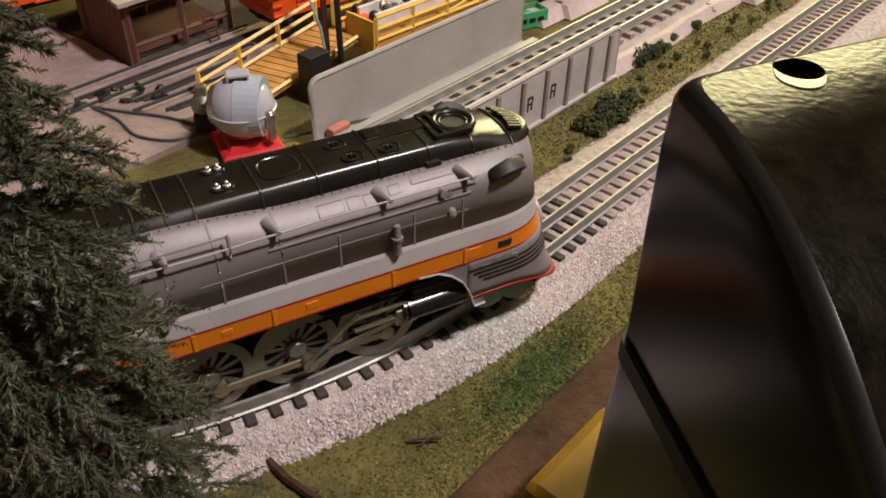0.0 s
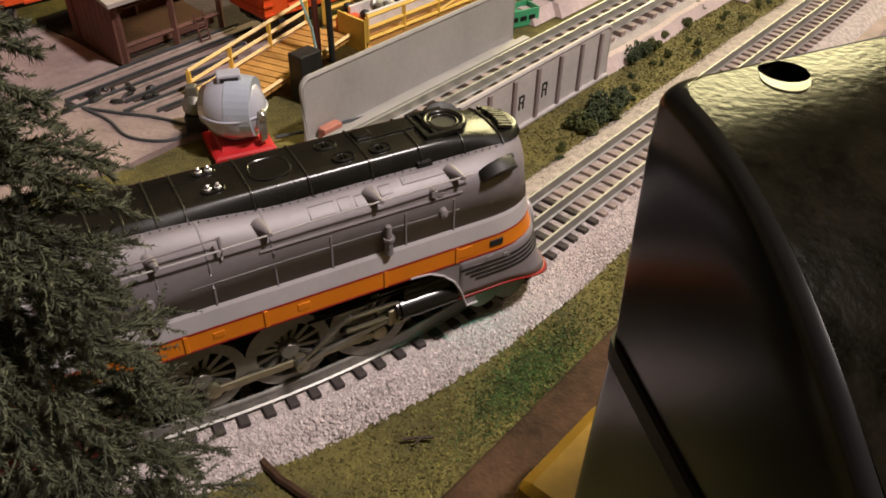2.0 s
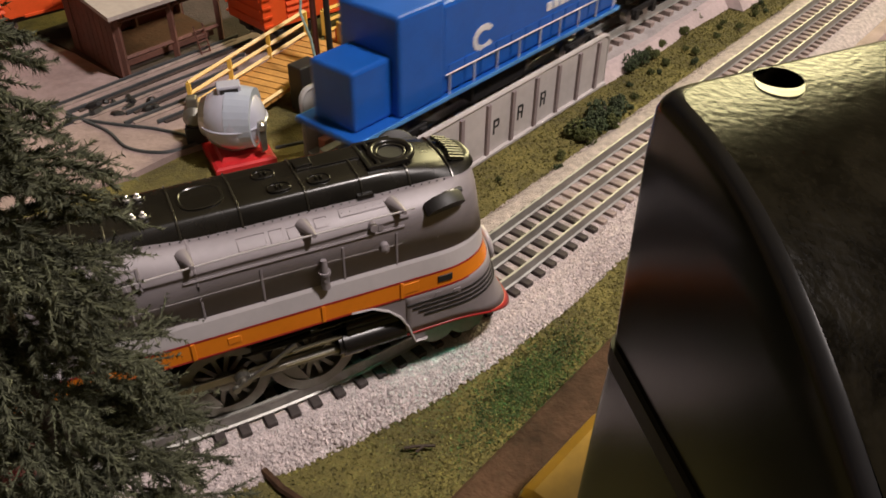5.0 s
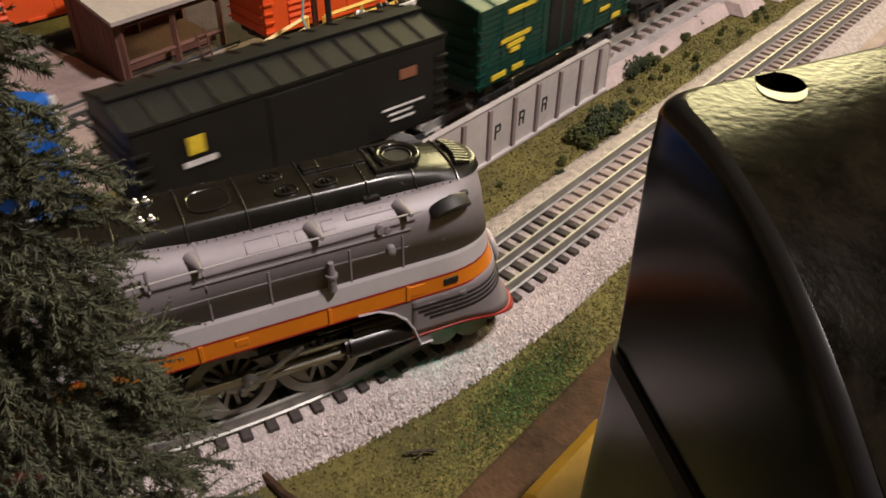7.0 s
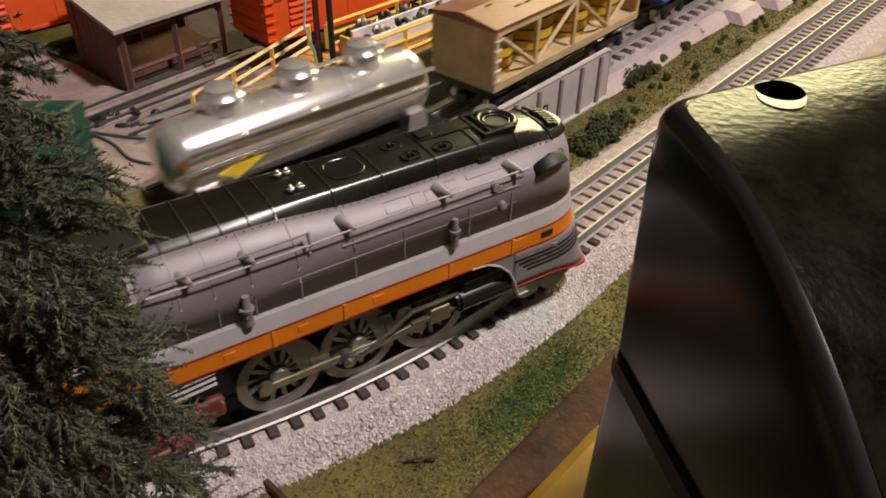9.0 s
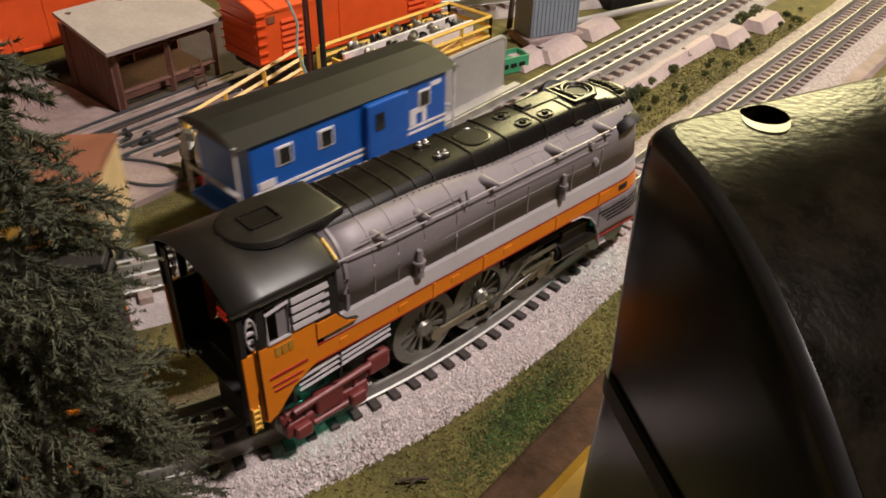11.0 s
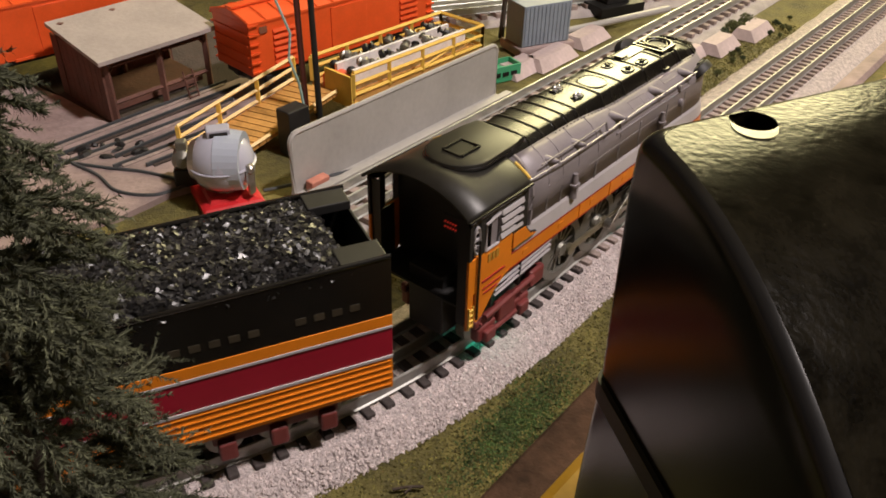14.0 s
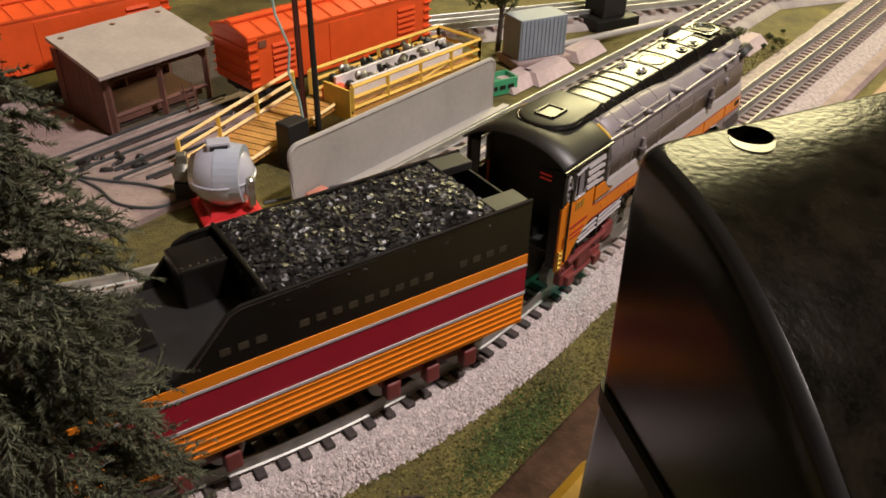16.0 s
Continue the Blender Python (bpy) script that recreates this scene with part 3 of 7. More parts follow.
    for nm, x, mt in (("cab_front", 0.0555, BLACKM), ("backhead", 0.030, BLACKM)):
        bm = bmesh.new()
        bm.faces.new([bm.verts.new((x - LOCO0, y * 0.96, z - 0.0012)) for y, z in CAB_FULL] + [bm.verts.new((x - LOCO0, y, 0.050)) for y in (0.0325, -0.0325)])
        thick(part(nm, bm, mt, e))
    for sg in (-1, 1):
        bm = bmesh.new()
        tube(bm, [(0.0572 - LOCO0, sg * y * 0.99, z) for y, z in CAB_FULL[1:4]], 0.0009, 6)
        part("visor_rim", bm, YELLOW, e, "pale yellow rim at the cab front", smooth=True)
        bm = bmesh.new()
        tube(bm, [(0.0045 - LOCO0, sg * 0.0350, 0.1150), (0.03 - LOCO0, sg * 0.0350, 0.1150), (0.0560 - LOCO0, sg * 0.0350, 0.1150)], 0.0008, 6)
        part("gutter", bm, BLACK, e, smooth=True)
    # skirt round the nose, its foot dropping towards the front, and the red pilot edge
    def foot(u):
        return 0.0425 - 0.0185 * math.sin(u * math.pi / 2) ** 1.6
    for nm, mt, lab in (("front_skirt", SILVER, "grey front skirt"), ("pilot_foot", RED, "flared red pilot foot")):
        side = []
        for k in range(30):
            u = max(0.0, (k - 7) / 22)
            lo = foot(u)
            red = 0.0012 + 0.0150 * max(0.0, u - 0.30) ** 1.3
            zs = [lo, lo + red * 0.5, lo + red] if nm == "pilot_foot" else [lo + red * 0.9 + (0.0676 - lo - red * 0.9) * i / 6 for i in range(7)]
            row = []
            for z in zs:
                grow = 0.0003 if nm == "pilot_foot" else 0.0
                flare = 0.0022 * max(0.0, (0.040 - z) / 0.016) * u
                if k < 7:
                    xx, yy = 0.245 + (front(z) - 0.036 - 0.245) * k / 7, W
                else:
                    xx, yy = rounded_nose(W, front(z) + flare, u, 0.036, 2.5)
                row.append((xx + grow - LOCO0, -yy - (grow if u < 1 else 0), z))
            side.append(row)
        bm = bmesh.new()
        loft(bm, both_sides(side))
        thick(part(nm, bm, mt, e, lab, smooth=True), 0.0008)
    # ring of the coupler pocket in the nose
    bm = bmesh.new()
    torus(bm, (0, 0, 0), 0.0085, 0.0016, m=pose(0.3030 - LOCO0, -0.001, 0.0600, 0, 82, 0))
    part("coupler_ring", bm, SILVER2, e, "pale ring on the nose", smooth=True)
    for sg in (-1, 1):
        # black oval lamp pod on the shoulder, with a visor and a plate
        lean = 38
        m = pose(0.2660 - LOCO0, sg * 0.0276, 0.1126, 0, 0, -sg * 9) @ pose(0, 0, 0, sg * (90 - lean), 0, 0)
        bm = bmesh.new()
        rows = []
        for rr, h in ((1.0, -0.004), (1.0, 0.0008), (0.93, 0.0018), (0.7, 0.0024), (0.02, 0.0026)):
            rows.append([m @ Vector((0.0098 * rr * math.cos(a), 0.0070 * rr * math.sin(a), h)) for a in [2 * math.pi * i / 28 for i in range(28)]])
        loft(bm, rows, close=True, caps=True)
        pod = part("lamp_pod", bm, BLACKM, e, "black oval lamp pod on the shoulder", smooth=True)
        part("visor", boxb(0.0005, 0.0112, -0.0020, 0.0020, 0.0006, 0.0036, 0.0010, m), BLACKM, pod)
        part("number_plate", boxb(0.0015, 0.0062, -0.0030, -0.0021, 0.0012, 0.0032, 0.0003, m), WHEELM, pod, "small grey plate")
        # handrails, pipe and brackets of the side with the walkway
        if sg < 0:
            bm = bmesh.new()
            tube(bm, [(0.126 - LOCO0, sg * 0.0325, 0.1146), (0.1748 - LOCO0, sg * 0.0325, 0.1160), (0.2125 - LOCO0, sg * 0.0325, 0.1160), (0.2505 - LOCO0, sg * 0.0318, 0.1158)], 0.00045, 6)
            part("handrail", bm, SILVER2, e, "thin bright handrail", smooth=True)
            bm = bmesh.new()
            tube(bm, [(0.058 - LOCO0, sg * 0.0318, 0.1150), (0.09 - LOCO0, sg * 0.0330, 0.1150), (0.126 - LOCO0, sg * 0.0325, 0.1146)], 0.00042, 6)
            part("handrail", bm, SILVER2, e, smooth=True)
            bm = bmesh.new()
            tube(bm, [(0.070 - LOCO0, sg * 0.0305, 0.1185), (0.10 - LOCO0, sg * 0.0308, 0.1190), (0.1345 - LOCO0, sg * 0.0308, 0.1196)], 0.00042, 6)
            tube(bm, [(0.1345 - LOCO0, sg * 0.0305, 0.1200), (0.1345 - LOCO0, sg * 0.0322, 0.1150), (0.1345 - LOCO0, sg * 0.0310, 0.1095)], 0.0008, 6)
            part("pipe", bm, SILVER, e, smooth=True)
            for x in (0.082, 0.108, 0.1535, 0.2035, 0.2440):
                bm = bmesh.new()
                yb = casing_y(x, 0.1130)
                cyl(bm, (x - 0.001 - LOCO0, sg * (yb - 0.004), 0.1150), (x + 0.0012 - LOCO0, sg * 0.0318, 0.1156), 0.0034, 0.0013, 12)
                cyl(bm, (x + 0.0012 - LOCO0, sg * 0.0312, 0.1156), (x + 0.0012 - LOCO0, sg * 0.0334, 0.1158), 0.0012, 0.0010, 8)
                part("bracket", bm, SILVER, e, "tapered handrail bracket", smooth=True)
        # ledge under the shoulder
        bm = bmesh.new()
        tube(bm, [(x - LOCO0, sg * (casing_y(x, 0.1068) + 0.0003), 0.1068) for x in (0.150, 0.17, 0.20, 0.225, 0.246)], 0.0008, 6)
        part("ledge", bm, SILVER, e, smooth=True)
        bm = bmesh.new()
        tube(bm, [(x - LOCO0, sg * (casing_y(x, z) + 0.0002), z) for x, z in ((0.12, 0.0985), (0.16, 0.0985), (0.20, 0.0985), (0.245, 0.0975))], 0.0003, 5)
        part("panel_joint", bm, SILVER2, e, smooth=True)
        # upright ribs; the ones near the cab are whole boiler bands
        for x, r in ((0.062, 0.0016), (0.078, 0.0006), (0.092, 0.0006), (0.108, 0.0006), (0.129, 0.0007), (0.1555, 0.0007), (0.181, 0.0007), (0.217, 0.0007), (0.242, 0.0007)):
            c = [p for p in casing(x)]
            zz = [0.0862, 0.096, 0.104] + [p[1] for p in c[2:]]
            if x > 0.17:
                zz = [z for z in zz if z < 0.1070]
            bm = bmesh.new()
            tube(bm, [(x - LOCO0, sg * (casing_y(x, z) + 0.0002), z) for z in zz], r, 6)
            part("rib", bm, SILVER, e, smooth=True)
        # rivet row under the roof's edge
        bm = bmesh.new()
        for k in range(46):
            x = 0.100 + 0.0038 * k
            c = casing(x)
            y, z = c[-2][0] * 0.35 + c[-1][0] * 0.65, c[-2][1] * 0.35 + c[-1][1] * 0.65
            cyl(bm, (x - LOCO0, sg * (y - 0.001), z - 0.0008), (x - LOCO0, sg * (y + 0.0004), z + 0.0007), 0.00055, 0.0004, 5)
        tagged(part("rivets", bm, BLACKM, e, "row of small dark rivets"), kind="stuff")
        # raised frames and panels on the shoulder
        for x0, x1, z0, z1 in ((0.1745, 0.1860, 0.1125, 0.1158), (0.1880, 0.1935, 0.1125, 0.1158), (0.1955, 0.2010, 0.1122, 0.1154), (0.2075, 0.2130, 0.1135, 0.1160), (0.2190, 0.2400, 0.1148, 0.1168)):
            bm = bmesh.new()
            ring_ = [(x0, z0), (x1, z0), (x1, z1), (x0, z1), (x0, z0)]
            tube(bm, [(x - LOCO0, sg * (casing_y(x, z) + 0.0002), z + 0.0001) for x, z in ring_], 0.00045, 5)
            part("panel_frame", bm, SILVER, e, smooth=True)
        for k in range(6):
            bm = bmesh.new()
            x = 0.2205 + 0.0036 * k
            lathe(bm, [(0.0006, -0.0005), (0.0006, 0.0003), (0.0001, 0.0006)], pose(x - LOCO0, sg * casing_y(x, 0.1157), 0.1157), 6)
            part("rivet", bm, SILVER, e)
        bm = bmesh.new()
        cyl(bm, (0.2315 - LOCO0, sg * 0.0255, 0.1098), (0.2315 - LOCO0, sg * 0.0318, 0.1103), 0.0026, 0.0018, 12)
        cyl(bm, (0.2350 - LOCO0, sg * 0.0265, 0.1085), (0.2350 - LOCO0, sg * 0.0310, 0.1088), 0.0018, 0.0014, 10)
        part("valve", bm, SILVER, e, "small grey valve on the shoulder", smooth=True)


def build_loco():
    e = thing("locomotive", Matrix(), "silver, black and orange streamlined model steam locomotive on the curved track", "locomotive")
    bm = bmesh.new()
    loft(bm, wrap(side_y, 0.066, [0.0815, 0.083, 0.0865, 0.0885, 0.0897]))
    thick(part("silver_band", bm, SILVER2, e, "pale silver band"))
    for nm, z0, z1, mt, lab, o in (("red_line", 0.0810, 0.0821, RED, "thin red line", 0.0003), ("orange_stripe", 0.0710, 0.0814, ORANGE, "orange stripe", 0.0002), ("red_line", 0.0701, 0.0712, RED, "thin red line", 0.0003)):
        bm = bmesh.new()
        loft(bm, wrap(lambda z: W + o, 0.012, [z0, (z0 + z1) / 2, z1], xf=lambda z: front(z) + o))
        thick(part(nm, bm, mt, e, lab), 0.0006)
    # front skirt with fine louvres and red foot
    for k in range(4):
        z = 0.0525 + 0.0033 * k
        bm = bmesh.new()
        loft(bm, wrap(lambda z: W + 0.0006, 0.2545 - 0.003 * k, [z, z + 0.0006, z + 0.0013], xf=lambda z: front(z) + 0.0006))
        thick(part("louvre", bm, BLACKM, e), 0.0005)
    for sg in (-1, 1):
        # arch behind the skirt
        bm = bmesh.new()
        pts = [(0.255, 0.0335), (0.255, 0.0712), (0.222, 0.0712), (0.228, 0.0695), (0.236, 0.064), (0.242, 0.0565), (0.246, 0.047), (0.2495, 0.0335)]
        prism(bm, [(x - LOCO0, z) for x, z in pts], sg * (W - 0.0012), sg * (W + 0.0002))
        part("skirt_arch", bm, SILVER, e)
        bm = bmesh.new()
        tube(bm, [(0.218 - LOCO0, sg * (W + 0.0006), 0.0706)] + [(x - LOCO0, sg * (W + 0.0006), z) for x, z in pts[3:]] + [(0.256 - LOCO0, sg * (W + 0.0006), 0.0335)], 0.0007, 6)
        part("arch_lip", bm, SILVER2, e)
        # wing emblem lines
        for k in range(3):
            bm = bmesh.new()
            tube(bm, [(0.252 + 0.005 * k - LOCO0, sg * (side_y(0.0915) + 0.0004), 0.0925 + 0.0018 * k), (0.268 - LOCO0, sg * (side_y(0.0915) - 0.001), 0.0945 + 0.0018 * k), (0.281 - LOCO0, sg * 0.0225, 0.0975 + 0.0016 * k)], 0.0004, 5)
            part("wing_line", bm, SILVER2, e)
        for x, z, s in ((0.139, 0.0915, 0.0026), (0.104, 0.0965, 0.002)):
            bm = bmesh.new()
            tube(bm, [(x - LOCO0 + dx * s, sg * (side_y(z) + 0.0003), z + dz * s) for dx, dz in ((-1, -1), (1, -1), (1, 1), (-1, 1), (-1, -1))], 0.0004, 5)
            part("hatch_frame", bm, SILVER2, e)
        for x, z in ((0.2075, 0.0895), (0.117, 0.0885)):
            bm = bmesh.new()
            yy = sg * 0.0325
            cyl(bm, (x - LOCO0, yy, z), (x - LOCO0, yy, z + 0.0055), 0.0022, 0.0018, 12)
            cyl(bm, (x - LOCO0, yy, z + 0.0055), (x - LOCO0, yy, z + 0.0066), 0.0028, 0.0028, 12)
            cyl(bm, (x - LOCO0, yy, z + 0.0066), (x - LOCO0, yy, z + 0.011), 0.0019, 0.0013, 12)
            cyl(bm, (x - LOCO0, yy - sg * 0.003, z + 0.004), (x - LOCO0, yy + sg * 0.0022, z + 0.004), 0.0015, 0.0012, 10)
            part("valve", bm, SILVER, e, "grey check valve", smooth=True)
        bm = bmesh.new()
        lathe(bm, [(0.0001, 0.003), (0.0019, 0.002), (0.0024, 0), (0.0024, -0.003)], pose(0.236 - LOCO0, sg * 0.0305, 0.098, -sg * 90), 12)
        part("knob", bm, SILVER, e, smooth=True)
        for x, w, h, mt in ((0.108, 0.0022, 0.0019, ORANGE), (0.137, 0.0022, 0.0019, ORANGE), (0.170, 0.0026, 0.0022, ORANGE), (0.079, 0.002, 0.0017, ORANGE), (0.2475, 0.0042, 0.0033, ORANGE)):
            bm = bmesh.new()
            box(bm, x - w - LOCO0, x + w - LOCO0, sg * W, sg * (W + 0.0008), 0.0763 - h, 0.0763 + h, 0.0003)
            part("hatch", bm, mt, e, "small raised orange hatch")
        part("vent", boxb(0.2615 - LOCO0, 0.2690 - LOCO0, sg * (W - 0.001), sg * (W + 0.0010), 0.0744, 0.0785, 0.0003), BLACKM, e, "dark grille in the orange stripe")
        for x in (0.125, 0.155, 0.205, 0.243):
            part("stripe_rib", boxb(x - 0.0008 - LOCO0, x + 0.0008 - LOCO0, sg * W, sg * (W + 0.0010), 0.0708, 0.0812, 0.0002), ORANGE, e)
        for x, z in ((0.2555, 0.0625), (0.262, 0.0655), (0.264, 0.0565), (0.272, 0.064)):
            part("step_plate", boxb(x - 0.002 - LOCO0, x + 0.002 - LOCO0, sg * (W + 0.0), sg * (W + 0.0006), z - 0.0018, z + 0.0018, 0.0003), SILVER, e)
        # running plate and pipes under the stripe, rear
        part("running_board", boxb(0.045 - LOCO0, 0.1 - LOCO0, sg * 0.026, sg * 0.031, 0.0585, 0.0655, 0.0006), SILVER, e, "silver running board")
        for z in (0.060, 0.064, 0.068):
            bm = bmesh.new()
            tube(bm, [(0.046 - LOCO0, sg * 0.0318, z - 0.004), (0.102 - LOCO0, sg * 0.0318, z)], 0.0009, 6)
            part("pipe", bm, SILVER2, e, smooth=True)

    # cab
    for sg in (-1, 1):
        yo, yi = sg * 0.0340, sg * 0.0324
        for nm, x0, x1, z0, z1, mt in (("cab_side", 0.010, 0.060, 0.0690, 0.0905, ORANGE), ("cab_side", 0.060, 0.074, 0.0815, 0.0905, ORANGE), ("cab_post", 0.010, 0.0135, 0.0903, 0.1085, BLACKM), ("cab_post", 0.0215, 0.0265, 0.0903, 0.1085, BLACKM), ("cab_post", 0.0715, 0.0745, 0.0903, 0.1075, BLACKM), ("cab_header", 0.010, 0.0745, 0.1055, 0.1088, BLACK)):
            part(nm, boxb(x0 - LOCO0, x1 - LOCO0, min(yo, yi), max(yo, yi), z0, z1, 0.0003), mt, e)
        bm = bmesh.new()
        prism(bm, [(x - LOCO0, z) for x, z in ((0.018, 0.0692), (0.018, 0.040), (0.0215, 0.0355), (0.028, 0.0395), (0.034, 0.0475), (0.041, 0.0565), (0.050, 0.0635), (0.060, 0.0692))], yi, yo)
        part("cab_apron", bm, ORANGE, e, "orange cab apron")
        for k in range(3):
            part("red_line", boxb(0.0255 - LOCO0 + 0.001 * k, 0.052 - LOCO0 - 0.004 * k, min(yo, yo + sg * 0.0005), max(yo, yo + sg * 0.0005), 0.0665 - 0.0052 * k + 0.006, 0.0676 - 0.0052 * k + 0.006), RED, e)
        # rear ladder post
        part("cab_corner", boxb(0.010 - LOCO0, 0.0165 - LOCO0, min(yo, yi), max(yo, yi), 0.0335, 0.0692, 0.0005), ORANGE, e, "orange corner post with ladder holes")
        for k in range(4):
            part("rung", boxb(0.0112 - LOCO0, 0.0155 - LOCO0, min(yo, yo + sg * 0.0012), max(yo, yo + sg * 0.0012), 0.0375 + 0.0055 * k, 0.0392 + 0.0055 * k, 0.0003), YELLOW, e)
        for k in range(2):
            x = 0.0112 + 0.0043 * k
            part("ladder_rail", boxb(x - 0.0005 - LOCO0, x + 0.0005 - LOCO0, min(yo, yo + sg * 0.001), max(yo, yo + sg * 0.001), 0.035, 0.058, 0.0002), YELLOW, e)
        bm = bmesh.new()
        tube(bm, [(0.0192 - LOCO0, yo + sg * 0.0012, z) for z in (0.042, 0.06, 0.08, 0.0985)], 0.0008, 6)
        part("grab_rail", bm, BLACKM, e, smooth=True)
        # side window frames and louvres
        for x0, x1, n_bars in ((0.0135, 0.0215, 3),):
            bm = bmesh.new()
            tube(bm, [((x0 + x1) / 2 - LOCO0 + 0.0032 * math.cos(a), yo, 0.0985 + 0.006 * math.sin(a)) for a in [2 * math.pi * i / 20 for i in range(21)]], 0.0007, 6)
            part("window_frame", bm, SILVER2, e, smooth=True)
            for k in range(n_bars):
                part("bar", boxb(x0 + 0.0012 - LOCO0, x1 - 0.0012 - LOCO0, min(yo, yi), max(yo, yi), 0.0945 + 0.0035 * k, 0.0958 + 0.0035 * k, 0.0003), SILVER2, e)
        bm = bmesh.new()
        tube(bm, [(x - LOCO0, yo, z) for x, z in ((0.0275, 0.0910), (0.0425, 0.0910), (0.0425, 0.1045), (0.0275, 0.1030), (0.0275, 0.0910))], 0.0008, 6)
        part("window_frame", bm, SILVER2, e, "pale window frame", smooth=True)
        part("window_pane", boxb(0.035 - LOCO0, 0.0425 - LOCO0, sg * 0.0328, sg * 0.0332, 0.0912, 0.1043), SILVER, e, "half-closed grey side window")
        for k in range(4):
            bm = bmesh.new()
            box(bm, 0.0445 - LOCO0, 0.0705 - LOCO0, -0.0011, 0.0011, -0.0012, 0.0012, 0.0003, pose(0, sg * 0.0335, 0.0925 + 0.0036 * k, sg * 25))
            part("louvre", bm, SILVER2, e, "silver cab louvre")
        part("cab_back", boxb(0.043 - LOCO0, 0.072 - LOCO0, sg * 0.0318, sg * 0.0324, 0.0903, 0.1060), BLACKM, e)
        # running number as plain bars
        for k in range(3):
            part("number_bar", boxb(0.031 + 0.0045 * k - LOCO0, 0.0342 + 0.0045 * k - LOCO0, min(yo, yo + sg * 0.0004), max(yo, yo + sg * 0.0004), 0.0832, 0.0880), mat_number, e, "short dark gold bar")
        bm = bmesh.new()
        prism(bm, [(x - LOCO0, z) for x, z in ((0.060, 0.0812), (0.060, 0.0905), (0.0715, 0.1062), (0.0745, 0.1062), (0.0760, 0.0950), (0.0775, 0.0880), (0.0810, 0.0832), (0.0860, 0.0812))], sg * 0.0326, sg * 0.0343)
        part("cab_wing", bm, BLACKM, e, "curved black cab edge")
        bm = bmesh.new()
        prism(bm, [(x - LOCO0, z) for x, z in ((0.060, 0.0810), (0.060, 0.0897), (0.0745, 0.0897), (0.0775, 0.0868), (0.0805, 0.0830), (0.0850, 0.0810))], sg * 0.0328, sg * 0.0347)
        part("orange_sweep", bm, ORANGE, e, "orange sweep below the cab window")
    # black cab floor and rear posts with a red glowing firebox
    part("cab_floor", boxb(0.012 - LOCO0, 0.075 - LOCO0, -0.032, 0.032, 0.0515, 0.0535), BLACKM, e)
    part("cab_rear_post", boxb(0.0115 - LOCO0, 0.0130 - LOCO0, -0.0322, -0.026, 0.036, 0.1075), BLACKM, e)
    part("cab_rear_post", boxb(0.0115 - LOCO0, 0.0130 - LOCO0, 0.026, 0.0322, 0.036, 0.1075), BLACKM, e)
    for k in range(10):
        bm = bmesh.new()
        cyl(bm, (0.0125 - LOCO0, -0.0240 + 0.0016 * (k % 5), 0.1015 + 0.0022 * (k // 5)), (0.0105 - LOCO0, -0.0240 + 0.0016 * (k % 5), 0.1015 + 0.0022 * (k // 5)), 0.0003, 0.0003, 6)
        part("red_lamp", bm, REDLED, e, "tiny red glowing lamp")
    bm = bmesh.new()
    box(bm, 0.012 - LOCO0, 0.0128 - LOCO0, -0.0275, -0.0160, 0.0985, 0.1065)
    part("lamp_plate", bm, BLACKM, e)

    # black panels added inside the cab sides to keep it in shade
    for sg in (-1, 1):
        a, b = sorted((sg * 0.0312, sg * 0.0322))
        part("cab_lining", boxb(0.0115 - LOCO0, 0.034 - LOCO0, a, b, 0.036, 0.0905), BLACKM, e)
    # frame, cylinders, valve gear
    part("frame", boxb(0.02 - LOCO0, 0.285 - LOCO0, -0.012, 0.012, 0.026, 0.070, 0.001), BLACKM, e, "black chassis frame")
    part("under_boiler", boxb(0.078 - LOCO0, 0.262 - LOCO0, -0.029, 0.029, 0.066, 0.0885, 0.001), BLACKM, e)
    for sg in (-1, 1):
        bm = bmesh.new()
        cyl(bm, (0.214 - LOCO0, sg * 0.0245, 0.0425), (0.248 - LOCO0, sg * 0.0245, 0.0425), 0.0085, 0.0085, 20)
        cyl(bm, (0.212 - LOCO0, sg * 0.0245, 0.0425), (0.215 - LOCO0, sg * 0.0245, 0.0425), 0.0070, 0.0070, 20)
        cyl(bm, (0.216 - LOCO0, sg * 0.0245, 0.057), (0.250 - LOCO0, sg * 0.0245, 0.057), 0.0058, 0.0058, 16)
        box(bm, 0.216 - LOCO0, 0.248 - LOCO0, sg * 0.012, sg * 0.0295, 0.0425, 0.060, 0.001)
        part("cylinder", bm, BLACK, e, "black steam cylinder", smooth=True)
        for z in (0.049, 0.0395):
            part("slide_bar", boxb(0.188 - LOCO0, 0.216 - LOCO0, sg * 0.0262, sg * 0.0285, z - 0.0008, z + 0.0008, 0.0002), ROD, e)
        bm = bmesh.new()
        box(bm, 0.176 - LOCO0, 0.214 - LOCO0, sg * 0.0215, sg * 0.0255, 0.052, 0.0655, 0.001)
        box(bm, 0.180 - LOCO0, 0.200 - LOCO0, sg * 0.0255, sg * 0.0275, 0.0545, 0.0585, 0.0006)
        box(bm, 0.203 - LOCO0, 0.232 - LOCO0, sg * 0.0275, sg * 0.0295, 0.0605, 0.0625, 0.0006)
        cyl(bm, (0.178 - LOCO0, sg * 0.027, 0.060), (0.232 - LOCO0, sg * 0.028, 0.0645), 0.0009, 0.0009, 6)
        cyl(bm, (0.172 - LOCO0, sg * 0.027, 0.056), (0.222 - LOCO0, sg * 0.028, 0.0575), 0.0009, 0.0009, 6)
        part("valve_gear", bm, BLACK, e, "black valve gear")
        for x in (0.268, 0.285):
            bm = bmesh.new()
